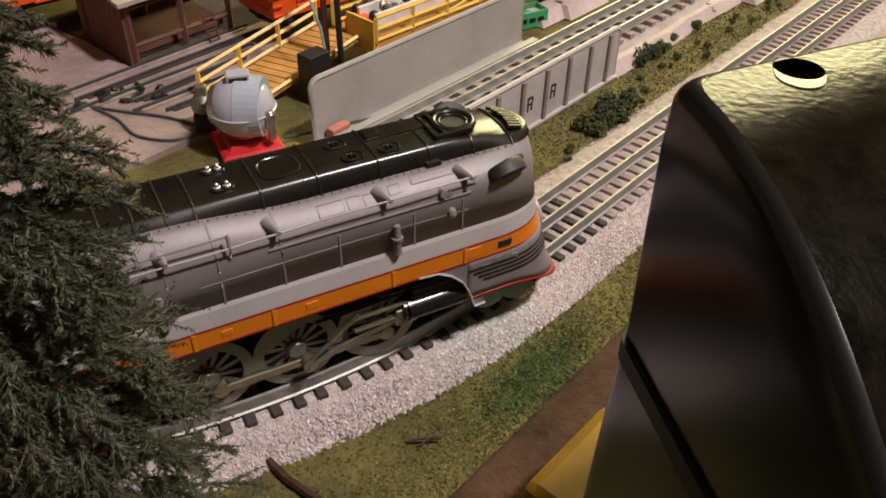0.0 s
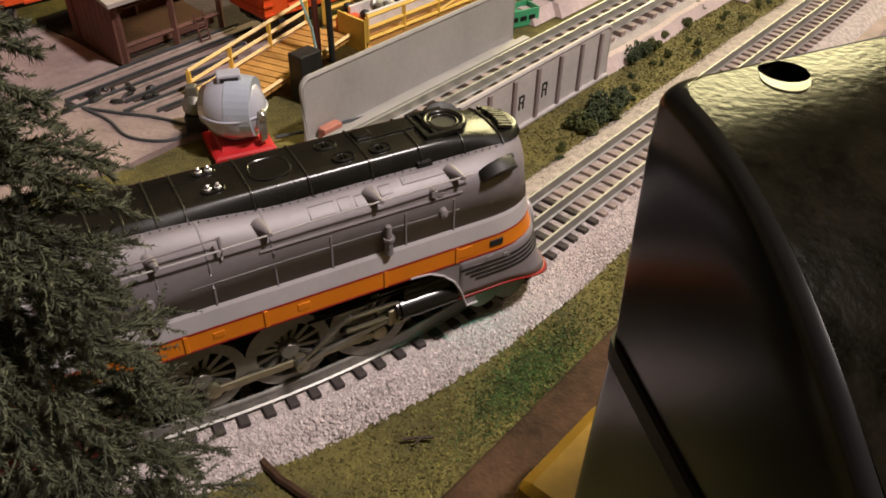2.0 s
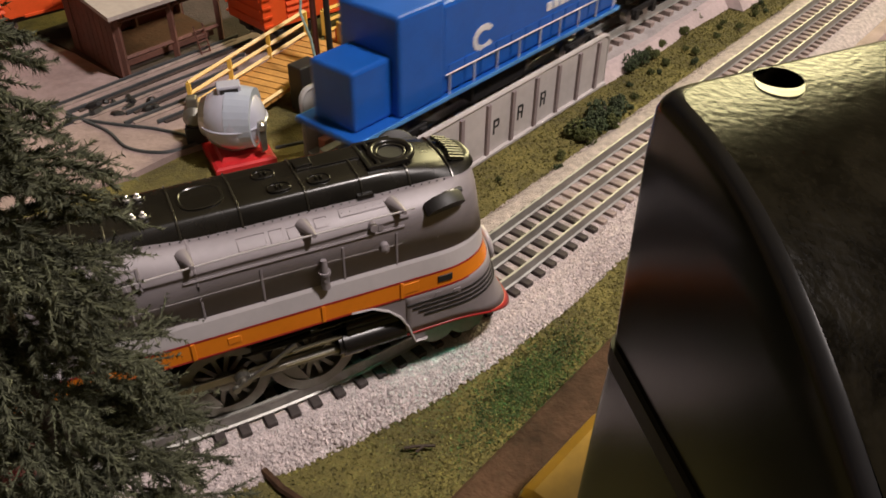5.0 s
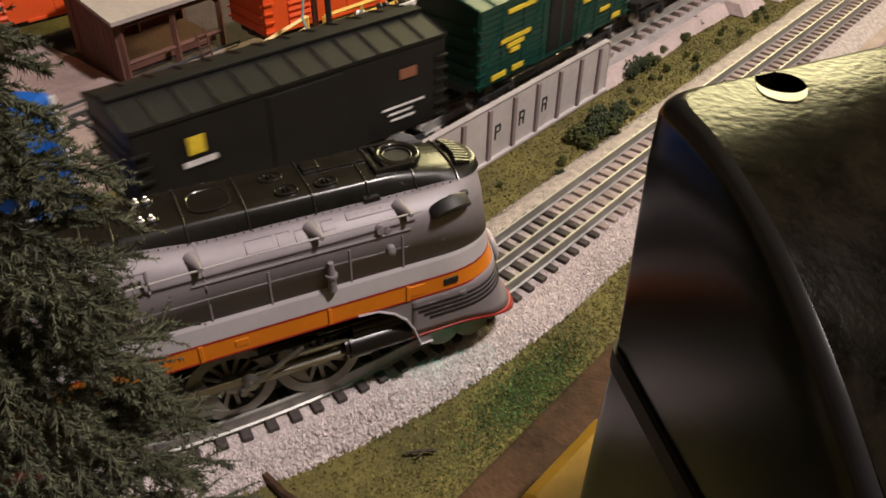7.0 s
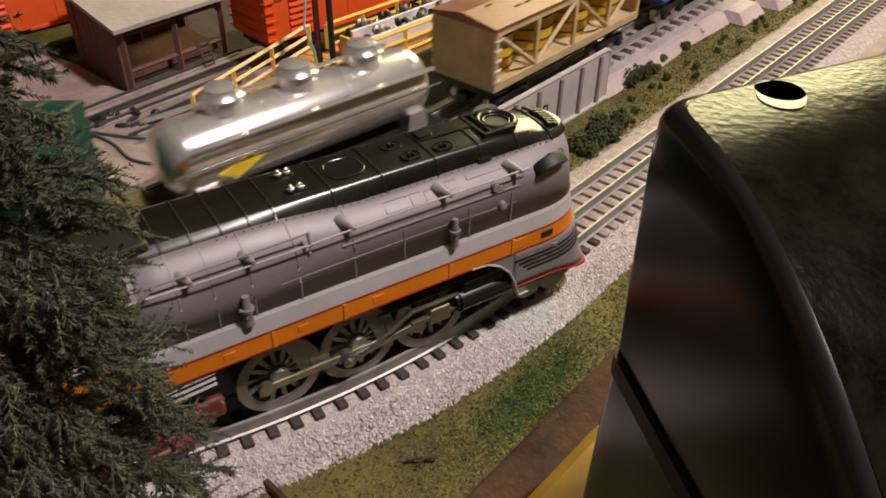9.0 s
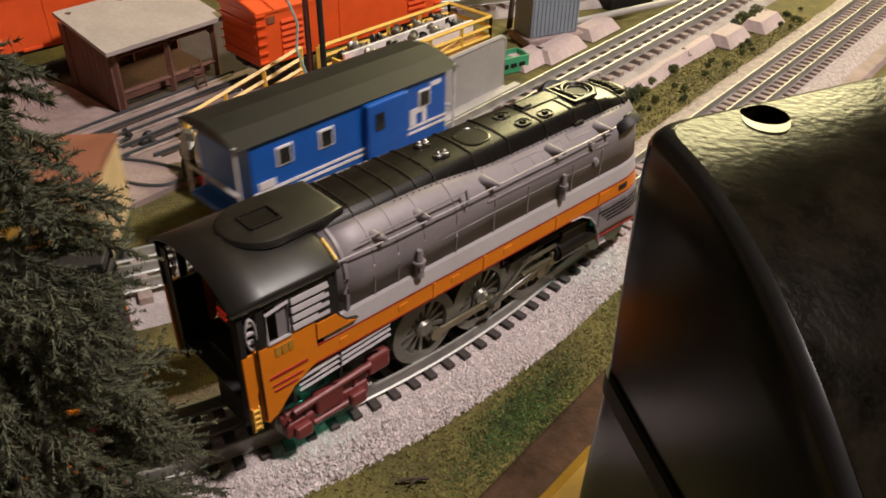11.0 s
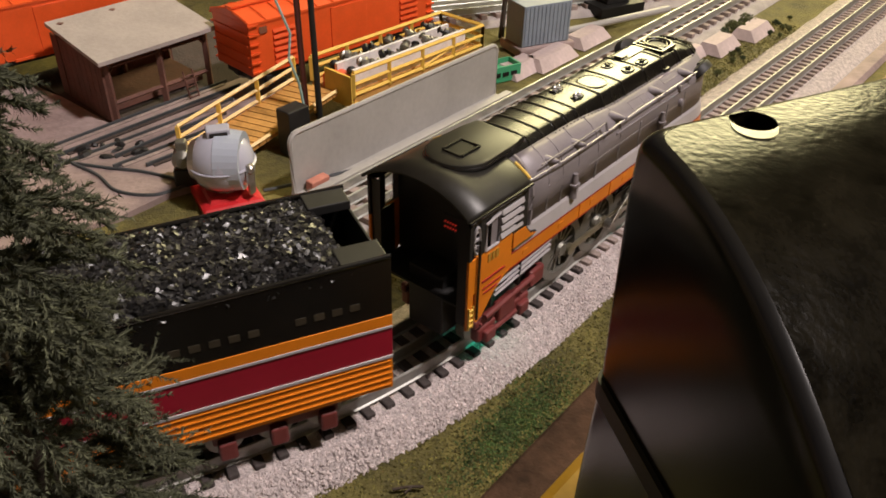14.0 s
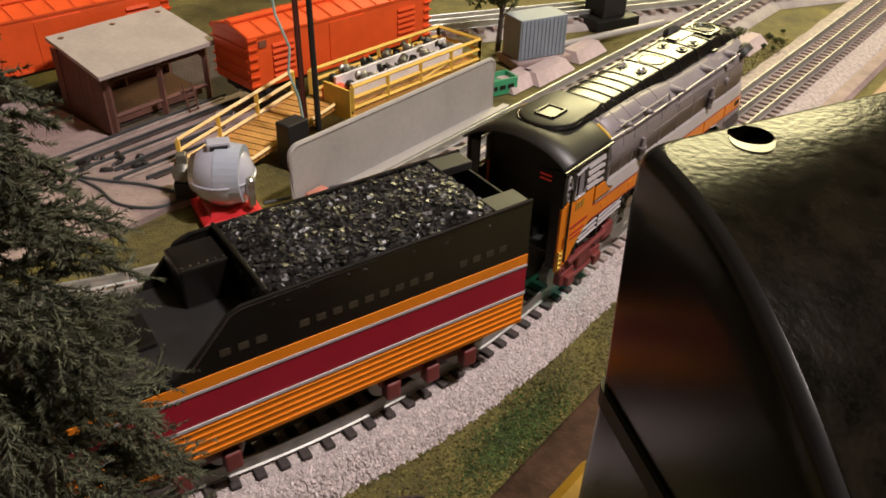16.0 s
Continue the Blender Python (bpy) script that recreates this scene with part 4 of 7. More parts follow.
            cyl(bm, (x - LOCO0, sg * 0.0135, RAIL + 0.0105), (x - LOCO0, sg * 0.0195, RAIL + 0.0105), 0.0105, 0.0105, 24)
            part("pilot_wheel", bm, WHEELM, e, smooth=True)
    # trailing truck, oxide red
    for sg in (-1, 1):
        tr = part("trailing_truck", boxb(0.024 - LOCO0, 0.080 - LOCO0, *sorted((sg * 0.0235, sg * 0.0275)), 0.0335, 0.0395, 0.0015), TRUCKRED, e, "oxide-red trailing truck frame")
        for x in (0.034, 0.066):
            part("axle_guard", boxb(x - 0.008 - LOCO0, x + 0.008 - LOCO0, *sorted((sg * 0.0225, sg * 0.0285)), 0.024, 0.0335, 0.0014), TRUCKRED, tr)
            part("axle_box", boxb(x - 0.0045 - LOCO0, x + 0.0045 - LOCO0, *sorted((sg * 0.0275, sg * 0.0315)), 0.0235, 0.031, 0.001), TRUCKRED, tr)
        part("spring", boxb(0.042 - LOCO0, 0.058 - LOCO0, *sorted((sg * 0.0245, sg * 0.0300)), 0.0300, 0.0425, 0.0014), TRUCKRED, tr)
        part("front_bracket", boxb(0.074 - LOCO0, 0.088 - LOCO0, *sorted((sg * 0.0235, sg * 0.0290)), 0.0345, 0.0460, 0.002), TRUCKRED, tr)
        for x0, x1, z0, z1, rr in ((0.03, 0.075, 0.041, 0.0435, 0.0018), (0.040, 0.060, 0.0275, 0.0275, 0.0016)):
            bm = bmesh.new()
            cyl(bm, (x0 - LOCO0, sg * 0.029, z0), (x1 - LOCO0, sg * 0.029, z1), rr, rr, 10)
            part("rod", bm, TRUCKRED, tr)
        for k in range(6):
            bm = bmesh.new()
            cyl(bm, (0.028 + 0.0095 * k - LOCO0, sg * 0.0270, 0.0365), (0.028 + 0.0095 * k - LOCO0, sg * 0.0290, 0.0365), 0.0012, 0.0008, 8)
            part("bolt", bm, TRUCKRED, tr)
        for x in (0.034, 0.066):
            bm = bmesh.new()
            cyl(bm, (x - LOCO0, sg * 0.0135, RAIL + 0.0095), (x - LOCO0, sg * 0.0195, RAIL + 0.0095), 0.0095, 0.0095, 24)
            part("truck_wheel", bm, WHEELM, e, smooth=True)
    for x in (0.270, 0.045):
        bm = bmesh.new()
        k = 1 if x > 0.2 else 0.5
        lathe(bm, [(0.0001, -0.0012 * k), (0.0021 * k, -0.0006 * k), (0.0023 * k, 0.0012 * k), (0.0001, 0.0013 * k)], pose(x - LOCO0, -0.0205 if x > 0.2 else -0.0220, 0.0378 if x > 0.2 else 0.0262), 12)
        part("under_lamp", bm, GREENLED, e, "small glowing green lamp under the frame")
    # drivers and rods, both sides
    drivers, rods = [], []
    R_DRV = 0.0200
    spoke_mesh = None
    axles = (0.1165, 0.1585, 0.2005)
    for sg in (-1, 1):
        for x in axles:
            w = part("driving_wheel", wheel_mesh(R_DRV, 14), WHEELM, e, "spoked metal driving wheel", smooth=False)
            for k in range(14):
                if spoke_mesh is None:
                    bm = bmesh.new()
                    box(bm, R_DRV * 0.2, R_DRV * 0.84, -0.0022, 0.0022, -R_DRV * 0.055, R_DRV * 0.055)
                    sp = part("spoke", bm, WHEELM, w)
                    spoke_mesh = sp.data
                else:
                    sp = new("spoke", spoke_mesh)
                    sp.parent = w
                sp.matrix_basis = pose(0, 0, 0, 0, 360 / 14 * k, 0)
            drivers.append((w, x - LOCO0, sg * 0.0180, sg))
        bm = bmesh.new()
        for xa, xb in zip(axles, axles[1:]):
            box(bm, xa - axles[1], xb - axles[1], -0.0009, 0.0009, -0.0021, 0.0021, 0.0004)
        for xa in axles:
            cyl(bm, (xa - axles[1], -0.0013, 0), (xa - axles[1], 0.0013, 0), 0.0039, 0.0039, 14)
        r1 = part("side_rod", bm, ROD, e, "bronze-toned steel side rod")
        bm = bmesh.new()
        box(bm, 0, 0.052, -0.0009, 0.0009, -0.0017, 0.0017, 0.0004)
        cyl(bm, (0, -0.002, 0), (0, 0.002, 0), 0.0036, 0.0036, 14)
        cyl(bm, (0, -0.0035, 0), (0, 0.0035, 0), 0.0018, 0.0018, 10)
        cyl(bm, (0.052, -0.0018, 0), (0.052, 0.0018, 0), 0.0024, 0.0024, 12)
        r2 = part("main_rod", bm, STEEL, e, "bright steel main rod")
        bm = bmesh.new()
        box(bm, -0.0055, 0.0065, -0.0015, 0.0015, -0.0048, 0.0048, 0.0008)
        cyl(bm, (0.004, 0, 0), (0.035, 0, 0), 0.0011, 0.0011, 8)
        r3 = part("crosshead", bm, ROD, e, "bronze crosshead block")
        bm = bmesh.new()
        box(bm, -0.0006, 0.034, -0.0006, 0.0006, -0.0009, 0.0009, 0.0002)
        cyl(bm, (0, -0.001, 0), (0, 0.001, 0), 0.0018, 0.0018, 10)
        r4 = part("eccentric_rod", bm, STEEL, e, "thin steel eccentric rod")
        rods.append((r1, r2, r3, r4, sg))
    # the cab and what is under it, brought to their true lengths and heights
    done = set()
    for ob in e.children:
        kind = ob.name.split(".")[0]
        if kind in ("truck_wheel", "trailing_truck", "driving_wheel", "side_rod", "main_rod", "crosshead", "eccentric_rod", "under_lamp", "pilot_wheel") or ob.data.name in done:
            continue
        done.add(ob.data.name)
        in_cab = kind != "hatch" and max(v.co.x for v in ob.data.vertices) + LOCO0 < 0.0895
        for v in ob.data.vertices:
            v.co.x = float(np.interp(v.co.x + LOCO0, (0.0, 0.010, 0.078, 0.117, 0.200, 0.330), (-0.003, 0.007, 0.056, 0.1036, 0.200, 0.330))) - LOCO0
            if in_cab:
                v.co.z = float(np.interp(v.co.z, (0.0335, 0.0690, 0.0905, 0.1088), (0.0480, 0.0695, 0.0915, 0.1150)))
            else:
                v.co.z = float(np.interp(v.co.z, (0.018, 0.0335, 0.0704, 0.0818, 0.0885, 0.1040, 0.1112, 0.1140, 0.1190, 0.1233, 0.1300), (0.018, 0.0372, 0.0672, 0.0772, 0.0850, 0.1065, 0.1160, 0.1180, 0.1240, 0.1272, 0.1339)))
    loco_shell(e)
    return e, drivers, rods, R_DRV


mat_number = mat("dull_gold_number_paint", (0.42, 0.22, 0.03), 0.5)
locomotive, drivers, rods, R_DRV = build_loco()


# ---- tender ----
TEND0 = 0.13


def build_tender():
    e = thing("tender", Matrix(), "black, orange and maroon model coal tender heaped with coal", "tender")
    Lt, w = 0.252, 0.0325
    cut = 0.097  # the high coal bunker ends here
    for sg in (-1, 1):
        y0, y1 = sorted((sg * (w - 0.0014), sg * w))
        bm = bmesh.new()
        prism(bm, [(x - TEND0, z) for x, z in ((0.0, 0.0855), (0.0, 0.088), (0.062, 0.0885), (0.070, 0.0905), (cut - 0.006, 0.1095), (cut, 0.1130), (Lt, 0.1165), (Lt, 0.0855))], y0, y1)
        part("side_upper", bm, BLACK, e, "gloss black tender side")
        for nm, z0, z1, mt, o in (("orange_stripe", 0.0795, 0.0858, ORANGE, 0.0004), ("silver_line", 0.0780, 0.0796, SILVER2, 0.0008), ("maroon_panel", 0.0645, 0.0782, MAROON, 0.0002), ("silver_line", 0.0630, 0.0646, SILVER2, 0.0008)):
            a, b = sorted((sg * (w - 0.0014), sg * (w + o)))
            part(nm, boxb(-TEND0, Lt - TEND0, a, b, z0, z1, 0.0002), mt, e)
        a, b = sorted((sg * (w - 0.0014), sg * w))
        part("orange_skirt", boxb(-TEND0, Lt - TEND0, a, b, 0.0405, 0.0632, 0.0003), ORANGE, e)
        for k in range(5):
            bm = bmesh.new()
            tube(bm, [(-TEND0 + 0.001, sg * (w + 0.0001), 0.0435 + 0.0043 * k), (Lt - TEND0 - 0.001, sg * (w + 0.0001), 0.0435 + 0.0043 * k)], 0.0006, 6)
            part("skirt_moulding", bm, ORANGE, e, smooth=True)
        bm = bmesh.new()
        tube(bm, [(cut - 0.022 - TEND0, sg * (w - 0.0006), 0.0925), (cut - 0.004 - TEND0, sg * (w - 0.0006), 0.1115), (cut + 0.002 - TEND0, sg * (w - 0.0006), 0.1136), (Lt - TEND0, sg * (w - 0.0006), 0.1166)], 0.0012, 8)
        part("top_rim", bm, BLACK, e, "rolled black top rim", smooth=True)
        # lettering as plain bars
        x = 0.087
        for wd in (3, 9, 4):
            for k in range(wd):
                a, b = sorted((sg * w, sg * (w + 0.0003)))
                part("letter_bar", boxb(x - TEND0, x + 0.0046 - TEND0, a, b, 0.0928, 0.0962), mat_letter, e)
                x += 0.0081
            x += 0.012
    part("front_plate", boxb(Lt - 0.0014 - TEND0, Lt - TEND0, -w + 0.0015, w - 0.0015, 0.041, 0.1105, 0.0004), BLACKM, e)
    part("rear_plate", boxb(-TEND0, 0.0014 - TEND0, -w + 0.0015, w - 0.0015, 0.041, 0.0875, 0.0004), BLACKM, e)
    part("bunker_floor", boxb(0.002 - TEND0, Lt - 0.002 - TEND0, -w + 0.0015, w - 0.0015, 0.084, 0.0872, 0.0), BLACKM, e)
    part("bulkhead", boxb(0.1095 - TEND0, 0.1118 - TEND0, -w + 0.0016, w - 0.0016, 0.0872, 0.1172, 0.0007), BLACK, e, "black bulkhead behind the coal")
    part("rear_deck", boxb(0.004 - TEND0, 0.1095 - TEND0, -w + 0.0016, w - 0.0016, 0.0872, 0.0925, 0.0004), BLACKM, e, "low black rear deck")
    part("deck_box", boxb(0.086 - TEND0, 0.1092 - TEND0, 0.006, 0.0285, 0.0925, 0.1125, 0.0012), BLACK, e, "square black box on the rear deck")
    part("deck_hatch", boxb(0.045 - TEND0, 0.068 - TEND0, -0.012, 0.012, 0.0925, 0.0950, 0.0006), BLACK, e, "flat water hatch")
    for k in range(6):
        bm = bmesh.new()
        cyl(bm, (0.088 + 0.0038 * k - TEND0, 0.0085, 0.1122), (0.088 + 0.0038 * k - TEND0, 0.0085, 0.1129), 0.0004, 0.0003, 6)
        part("rivet", bm, STEEL, e)
    for sg in (-1, 1):
        a, b = sorted((sg * 0.0318, sg * 0.0175))
        part("front_cover", boxb(Lt - 0.022 - TEND0, Lt - 0.001 - TEND0, a, b, 0.112, 0.1168, 0.0006), BLACKM, e, "flat black cover beside the coal")
    # coal heap
    bm = bmesh.new()
    rnd = random.Random(9)

    def heap(x, y):
        edge = min((x - 0.112) / 0.014, (0.234 - x) / 0.014, (0.031 - abs(y)) / 0.012)
        return 0.1122 + 0.0075 * max(0, min(1, edge)) ** 0.6 + 0.0018 * noise.noise((x * 90, y * 90, 0))
    nx, ny = 40, 20
    base = [[(0.110 + 0.124 * i / nx - TEND0, -0.0312 + 0.0624 * j / ny, heap(0.110 + 0.124 * i / nx, -0.0312 + 0.0624 * j / ny) - 0.001) for j in range(ny + 1)] for i in range(nx + 1)]
    loft(bm, base)
    for _ in range(5600):
        x, y = rnd.uniform(0.111, 0.235), rnd.uniform(-0.0310, 0.0310)
        s = rnd.uniform(0.0010, 0.0021)
        m = Matrix.LocRotScale((x - TEND0, y, heap(x, y) + rnd.uniform(-0.0006, 0.0009)), Euler((rnd.uniform(0, 6), rnd.uniform(0, 6), rnd.uniform(0, 6))), (s * 1.15, s * 0.75, s * 0.5))
        vs = [bm.verts.new(m @ Vector(v)) for v in ((-1, -1, -1), (1, -0.9, -0.8), (0.9, 1, -1), (-1, 0.8, -0.9), (-0.8, -0.9, 1), (1, -1, 0.8), (0.8, 0.9, 1), (-0.9, 1, 0.7))]
        for f in ((0, 3, 2, 1), (4, 5, 6, 7), (0, 1, 5, 4), (1, 2, 6, 5), (2, 3, 7, 6), (3, 0, 4, 7)):
            bm.faces.new([vs[i] for i in f])
    tagged(part("coal", bm, COAL, e, "heap of glittering black coal"), kind="stuff")
    part("underframe", boxb(0.004 - TEND0, Lt - 0.004 - TEND0, -0.014, 0.014, 0.030, 0.042, 0.001), BLACKM, e)
    for xc in (0.062, 0.196):
        for sg in (-1, 1):
            bm = bmesh.new()
            box(bm, xc - 0.030 - TEND0, xc + 0.030 - TEND0, sg * 0.0225, sg * 0.0265, 0.0305, 0.0365, 0.001)
            for dx in (-0.024, 0.0, 0.024):
                box(bm, xc + dx - 0.0042 - TEND0, xc + dx + 0.0042 - TEND0, sg * 0.0235, sg * 0.0305, 0.0235, 0.0345, 0.0012)
            part("truck_frame", bm, TRUCKRED, e, "oxide-red truck side frame")
            for dx in (-0.024, 0.0, 0.024):
                bm = bmesh.new()
                cyl(bm, (xc + dx - TEND0, sg * 0.0135, RAIL + 0.0092), (xc + dx - TEND0, sg * 0.0195, RAIL + 0.0092), 0.0092, 0.0092, 22)
                part("wheel", bm, WHEELM, e, smooth=True)
    bm = bmesh.new()
    tube(bm, [(Lt - 0.004 - TEND0, 0, 0.034), (Lt + 0.012 - TEND0, 0, 0.033)], 0.002, 8)
    tube(bm, [(Lt - 0.002 - TEND0, 0.008, 0.045), (Lt + 0.006 - TEND0, 0.010, 0.040), (Lt + 0.013 - TEND0, 0.008, 0.045)], 0.0009, 6)
    part("drawbar", bm, STEEL, e)
    return e


def settle_tender(e):
    """Bring the tender's bands to their true heights."""
    done = set()
    for ob in e.children:
        if ob.name.split(".")[0] in ("wheel", "truck_frame", "coal") or ob.data.name in done:
            continue
        done.add(ob.data.name)
        for v in ob.data.vertices:
            v.co.z = float(np.interp(v.co.z, (0.030, 0.0405, 0.063, 0.0645, 0.0782, 0.0795, 0.0858, 0.1165, 0.13), (0.030, 0.0420, 0.0614, 0.0630, 0.0797, 0.0809, 0.0870, 0.1185, 0.132)))


mat_letter = mat("worn_gold_lettering", (0.045, 0.036, 0.024), 0.45)
tender = build_tender()
settle_tender(tender)


# ---- girder bridge ----
def world_frame(a, off=0.0, z=0.0, line=far_line):
    p = along(line, a, off, z)
    return pose(p[0], p[1], p[2], 0, 0, 90 - math.degrees(TH))


def build_bridge():
    e = thing("girder_bridge", world_frame(0.460), "grey plate girder bridge with dark letters on its near plate", "bridge")
    for sg, h, mt, nm in ((1, 0.0520, GIRDER, "far_plate"), (-1, 0.0465, GIRDERL, "near_plate")):
        y = sg * 0.0510
        Lh = 0.127
        r = 0.008
        out = [(-Lh, 0.0), (-Lh, h - r)] + [(-Lh + r - r * math.cos(a), h - r + r * math.sin(a)) for a in [math.pi / 2 * k / 6 for k in range(1, 7)]]
        out += [(Lh - r + r * math.sin(a), h - r + r * math.cos(a)) for a in [math.pi / 2 * k / 6 for k in range(0, 7)]] + [(Lh, 0.0)]
        bm = bmesh.new()
        prism(bm, out, y - 0.001, y + 0.001)
        plate = part(nm, bm, mt, e, "plain grey plate" if sg > 0 else "lilac-grey plate with vertical ribs")
        bm = bmesh.new()
        tube(bm, [(x, y, z) for x, z in out], 0.0021, 6)
        part("plate_rim", bm, mt, plate)
        part("foot_flange", boxb(-Lh, Lh, y - 0.004, y + 0.004, 0.0, 0.0025, 0.0004), mt, plate)
        for k in range(9):
            x = -0.108 + 0.027 * k if sg > 0 else (0.110 if k == 8 else 0.081 - 0.0303 * (7 - k))
            if x < -Lh:
                continue
            part("rib", boxb(x - 0.0019, x + 0.0019, y - (0.0032 if sg < 0 else -0.0005), y + (0.0005 if sg < 0 else 0.0032), 0.002, h - 0.0025, 0.0003), mt if sg > 0 else RIBM, plate)
        if sg < 0:
            for x, legs in ((-0.0020, 1), (0.0283, 2), (0.0586, 2)):
                yy = y - 0.0014
                for x0, x1, z0, z1 in ((-0.0035, -0.0018, 0.016, 0.028), (-0.0018, 0.0028, 0.0262, 0.028), (-0.0018, 0.0028, 0.0212, 0.0226), (0.0022, 0.0036, 0.0220, 0.0270)) + (((0.0014, 0.0032, 0.016, 0.0214),) if legs == 2 else ()):
                    part("letter_bar", boxb(x - 0.027 + x0, x - 0.027 + x1, yy, yy + 0.0008, z0, z1), LETTER, plate)
    part("deck", boxb(-0.127, 0.127, -0.05, 0.05, 0.0, 0.0032, 0.0004), GIRDER, e)
    for y in (-0.0335, 0.0335):
        part("guard_beam", boxb(-0.127, 0.127, y - 0.0035, y + 0.0035, 0.0032, 0.0105, 0.0006), GIRDER, e)
    part("brick_scrap", boxb(-0.118, -0.100, 0.040, 0.048, 0.0032, 0.012, 0.001), mat("scrap_brick", (0.5, 0.2, 0.14), 0.8), e, "small pinkish brick scrap")
    return e


build_bridge()

# pale bank blocks beside the far track beyond the bridge
for a, off, ln in ((0.862, 0.056, 0.055), (0.935, 0.066, 0.06), (0.70, -0.062, 0.07), (0.78, -0.065, 0.06), (0.655, -0.07, 0.05)):
    bm = bmesh.new()
    loft(bm, [[(x, y, 0) for x, y in ((-ln / 2, -0.016), (ln / 2, -0.016), (ln / 2, 0.016), (-ln / 2, 0.016))], [(x, y, 0.011) for x, y in ((-ln / 2.4, -0.006), (ln / 2.4, -0.006), (ln / 2.4, 0.010), (-ln / 2.4, 0.010))]], close=True, caps=True)
    ob = part("abutment_block", bm, mat_bank)
    ob.matrix_basis = world_frame(a, off)
    tagged(ob, "pale pinkish plaster bank block beside the track", "block", "bank blocks")


strip("embankment", far_line, 0.588, 0.835, ((0.036, 0.0045), (0.040, 0.0085), (0.047, 0.0088), (0.056, -0.002)), mat_bank, "pale pinkish plaster bank along the far track", "embankment", 0.02, 0.003)


# ---- floodlight on a red base ----
DRUMM = mat("pale_blue_grey_plastic", (0.40, 0.44, 0.52), 0.3, 0, 0.06, 30, coat=0.3)


def build_floodlight():
    e = thing("searchlight", pose(-0.151, 0.508, 0, 0, 0, 28), "lilac-grey globe searchlight on a square red base", "searchlight")
    bm = bmesh.new()
    loft(bm, [[(x * s, y * s, z) for x, y in ((-1, -1), (1, -1), (1, 1), (-1, 1))] for s, z in ((0.0225, 0), (0.0225, 0.005), (0.0205, 0.0062), (0.0165, 0.0072), (0.0150, 0.0100), (0.0120, 0.0108))], close=True, caps=True)
    part("base", bm, REDBASE, e, "square stepped red base")
    bm = bmesh.new()
    lathe(bm, [(0.010, 0.010), (0.011, 0.0125), (0.008, 0.0135), (0.008, 0.017)])
    part("pivot", bm, STEEL, e, smooth=True)
    bm = bmesh.new()
    R = 0.0238
    prof = [(0.0001, -R)] + [(R * math.cos(a), R * math.sin(a)) for a in [-1.35 + 0.135 * k for k in range(20)]] + [(0.006, R * 0.97)]
    lathe(bm, prof, pose(0, 0, 0.0325), 36)
    globe = part("globe", bm, GREYBLUE, e, "glossy lilac-grey globe", smooth=True)
    side = Vector((0.883, -0.469, 0.0))
    mid = Vector((0, 0, 0.0335))
    bm = bmesh.new()
    cyl(bm, mid - side * 0.001, mid + side * 0.0165, R * 1.005, R * 0.90, 30)
    part("drum", bm, DRUMM, globe, "pale blue-grey drum at the back of the globe")
    bm = bmesh.new()
    cyl(bm, mid - side * 0.0165, mid - side * 0.0215, R * 0.70, R * 0.58, 28)
    part("lens_ring", bm, STEEL, globe, "chrome lens ring", smooth=False)
    bm = bmesh.new()
    cyl(bm, mid - side * 0.0205, mid - side * 0.0222, R * 0.50, R * 0.46, 28)
    part("lens", bm, GLASS, globe, "dark glass lens")
    bm = bmesh.new()
    lathe(bm, [(0.0065, 0.0125), (0.012, 0.0128), (0.0175, 0.0160), (0.0205, 0.0200), (0.0212, 0.0225), (0.0200, 0.0225)], None, 30)
    part("bowl", bm, STEEL, e, "chrome lower bowl", smooth=True)
    bm = bmesh.new()
    torus(bm, (0, 0, 0), R + 0.0002, 0.0009, m=pose(0, 0, 0.0325, 0, 0, 0))
    part("seam", bm, GREYBLUE, globe)
    bm = bmesh.new()
    box(bm, -0.0085, 0.0085, -0.0060, 0.0060, 0.0505, 0.0600, 0.0012, pose(0, 0, 0, 0, 0, -10))
    part("vent_cap", bm, GREYBLUE, globe, "square vent cap")
    part("vent_slot", boxb(-0.0062, 0.0062, -0.0066, -0.0056, 0.0535, 0.0580, 0, pose(0, 0, 0, 0, 0, -10)), BLACKM, globe)
    for sg in (-1, 1):
        bm = bmesh.new()
        prism(bm, [(-0.003, 0.012), (0.003, 0.012), (0.004, 0.030), (0.0028, 0.036), (-0.0028, 0.036), (-0.004, 0.030)], -0.001, 0.001, pose(0, 0, 0, 0, 0, 90) @ pose(0, sg * 0.0, 0) @ pose(sg * 0.0 , 0, 0))
        ob = part("yoke_arm", bm, STEEL, e)
        ob.matrix_basis = pose(sg * 0.0245 * 0.6, -0.0245 * 0.8 * sg, 0, 0, 0, -53)
        bm = bmesh.new()
        lathe(bm, [(0.0035, 0), (0.0035, 0.003), (0.002, 0.0045)], pose(sg * 0.0245 * 0.6, -sg * 0.0245 * 0.8, 0.0325) @ pose(0, 0, 0, 90 * sg, 0, 0 if sg > 0 else 0), 14)
        part("yoke_knob", bm, STEEL, e, smooth=True)
    return e


build_floodlight()

# small pump beside the searchlight, with hoses
e = thing("pump_motor", pose(-0.186, 0.527, 0, 0, 0, 10) @ Matrix.Diagonal((1.35, 1.35, 1.45, 1.0)), "small dark electric motor beside the searchlight", "motor")
bm = bmesh.new()
box(bm, -0.006, 0.006, -0.006, 0.006, 0, 0.012, 0.001)
part("base", bm, BLACKM, e)
bm = bmesh.new()
lathe(bm, [(0.0045, -0.006), (0.006, -0.004), (0.006, 0.004), (0.003, 0.007)], pose(0, 0, 0.0165, 90), 18)
part("motor_body", bm, WHEELM, e, smooth=True)
bm = bmesh.new()
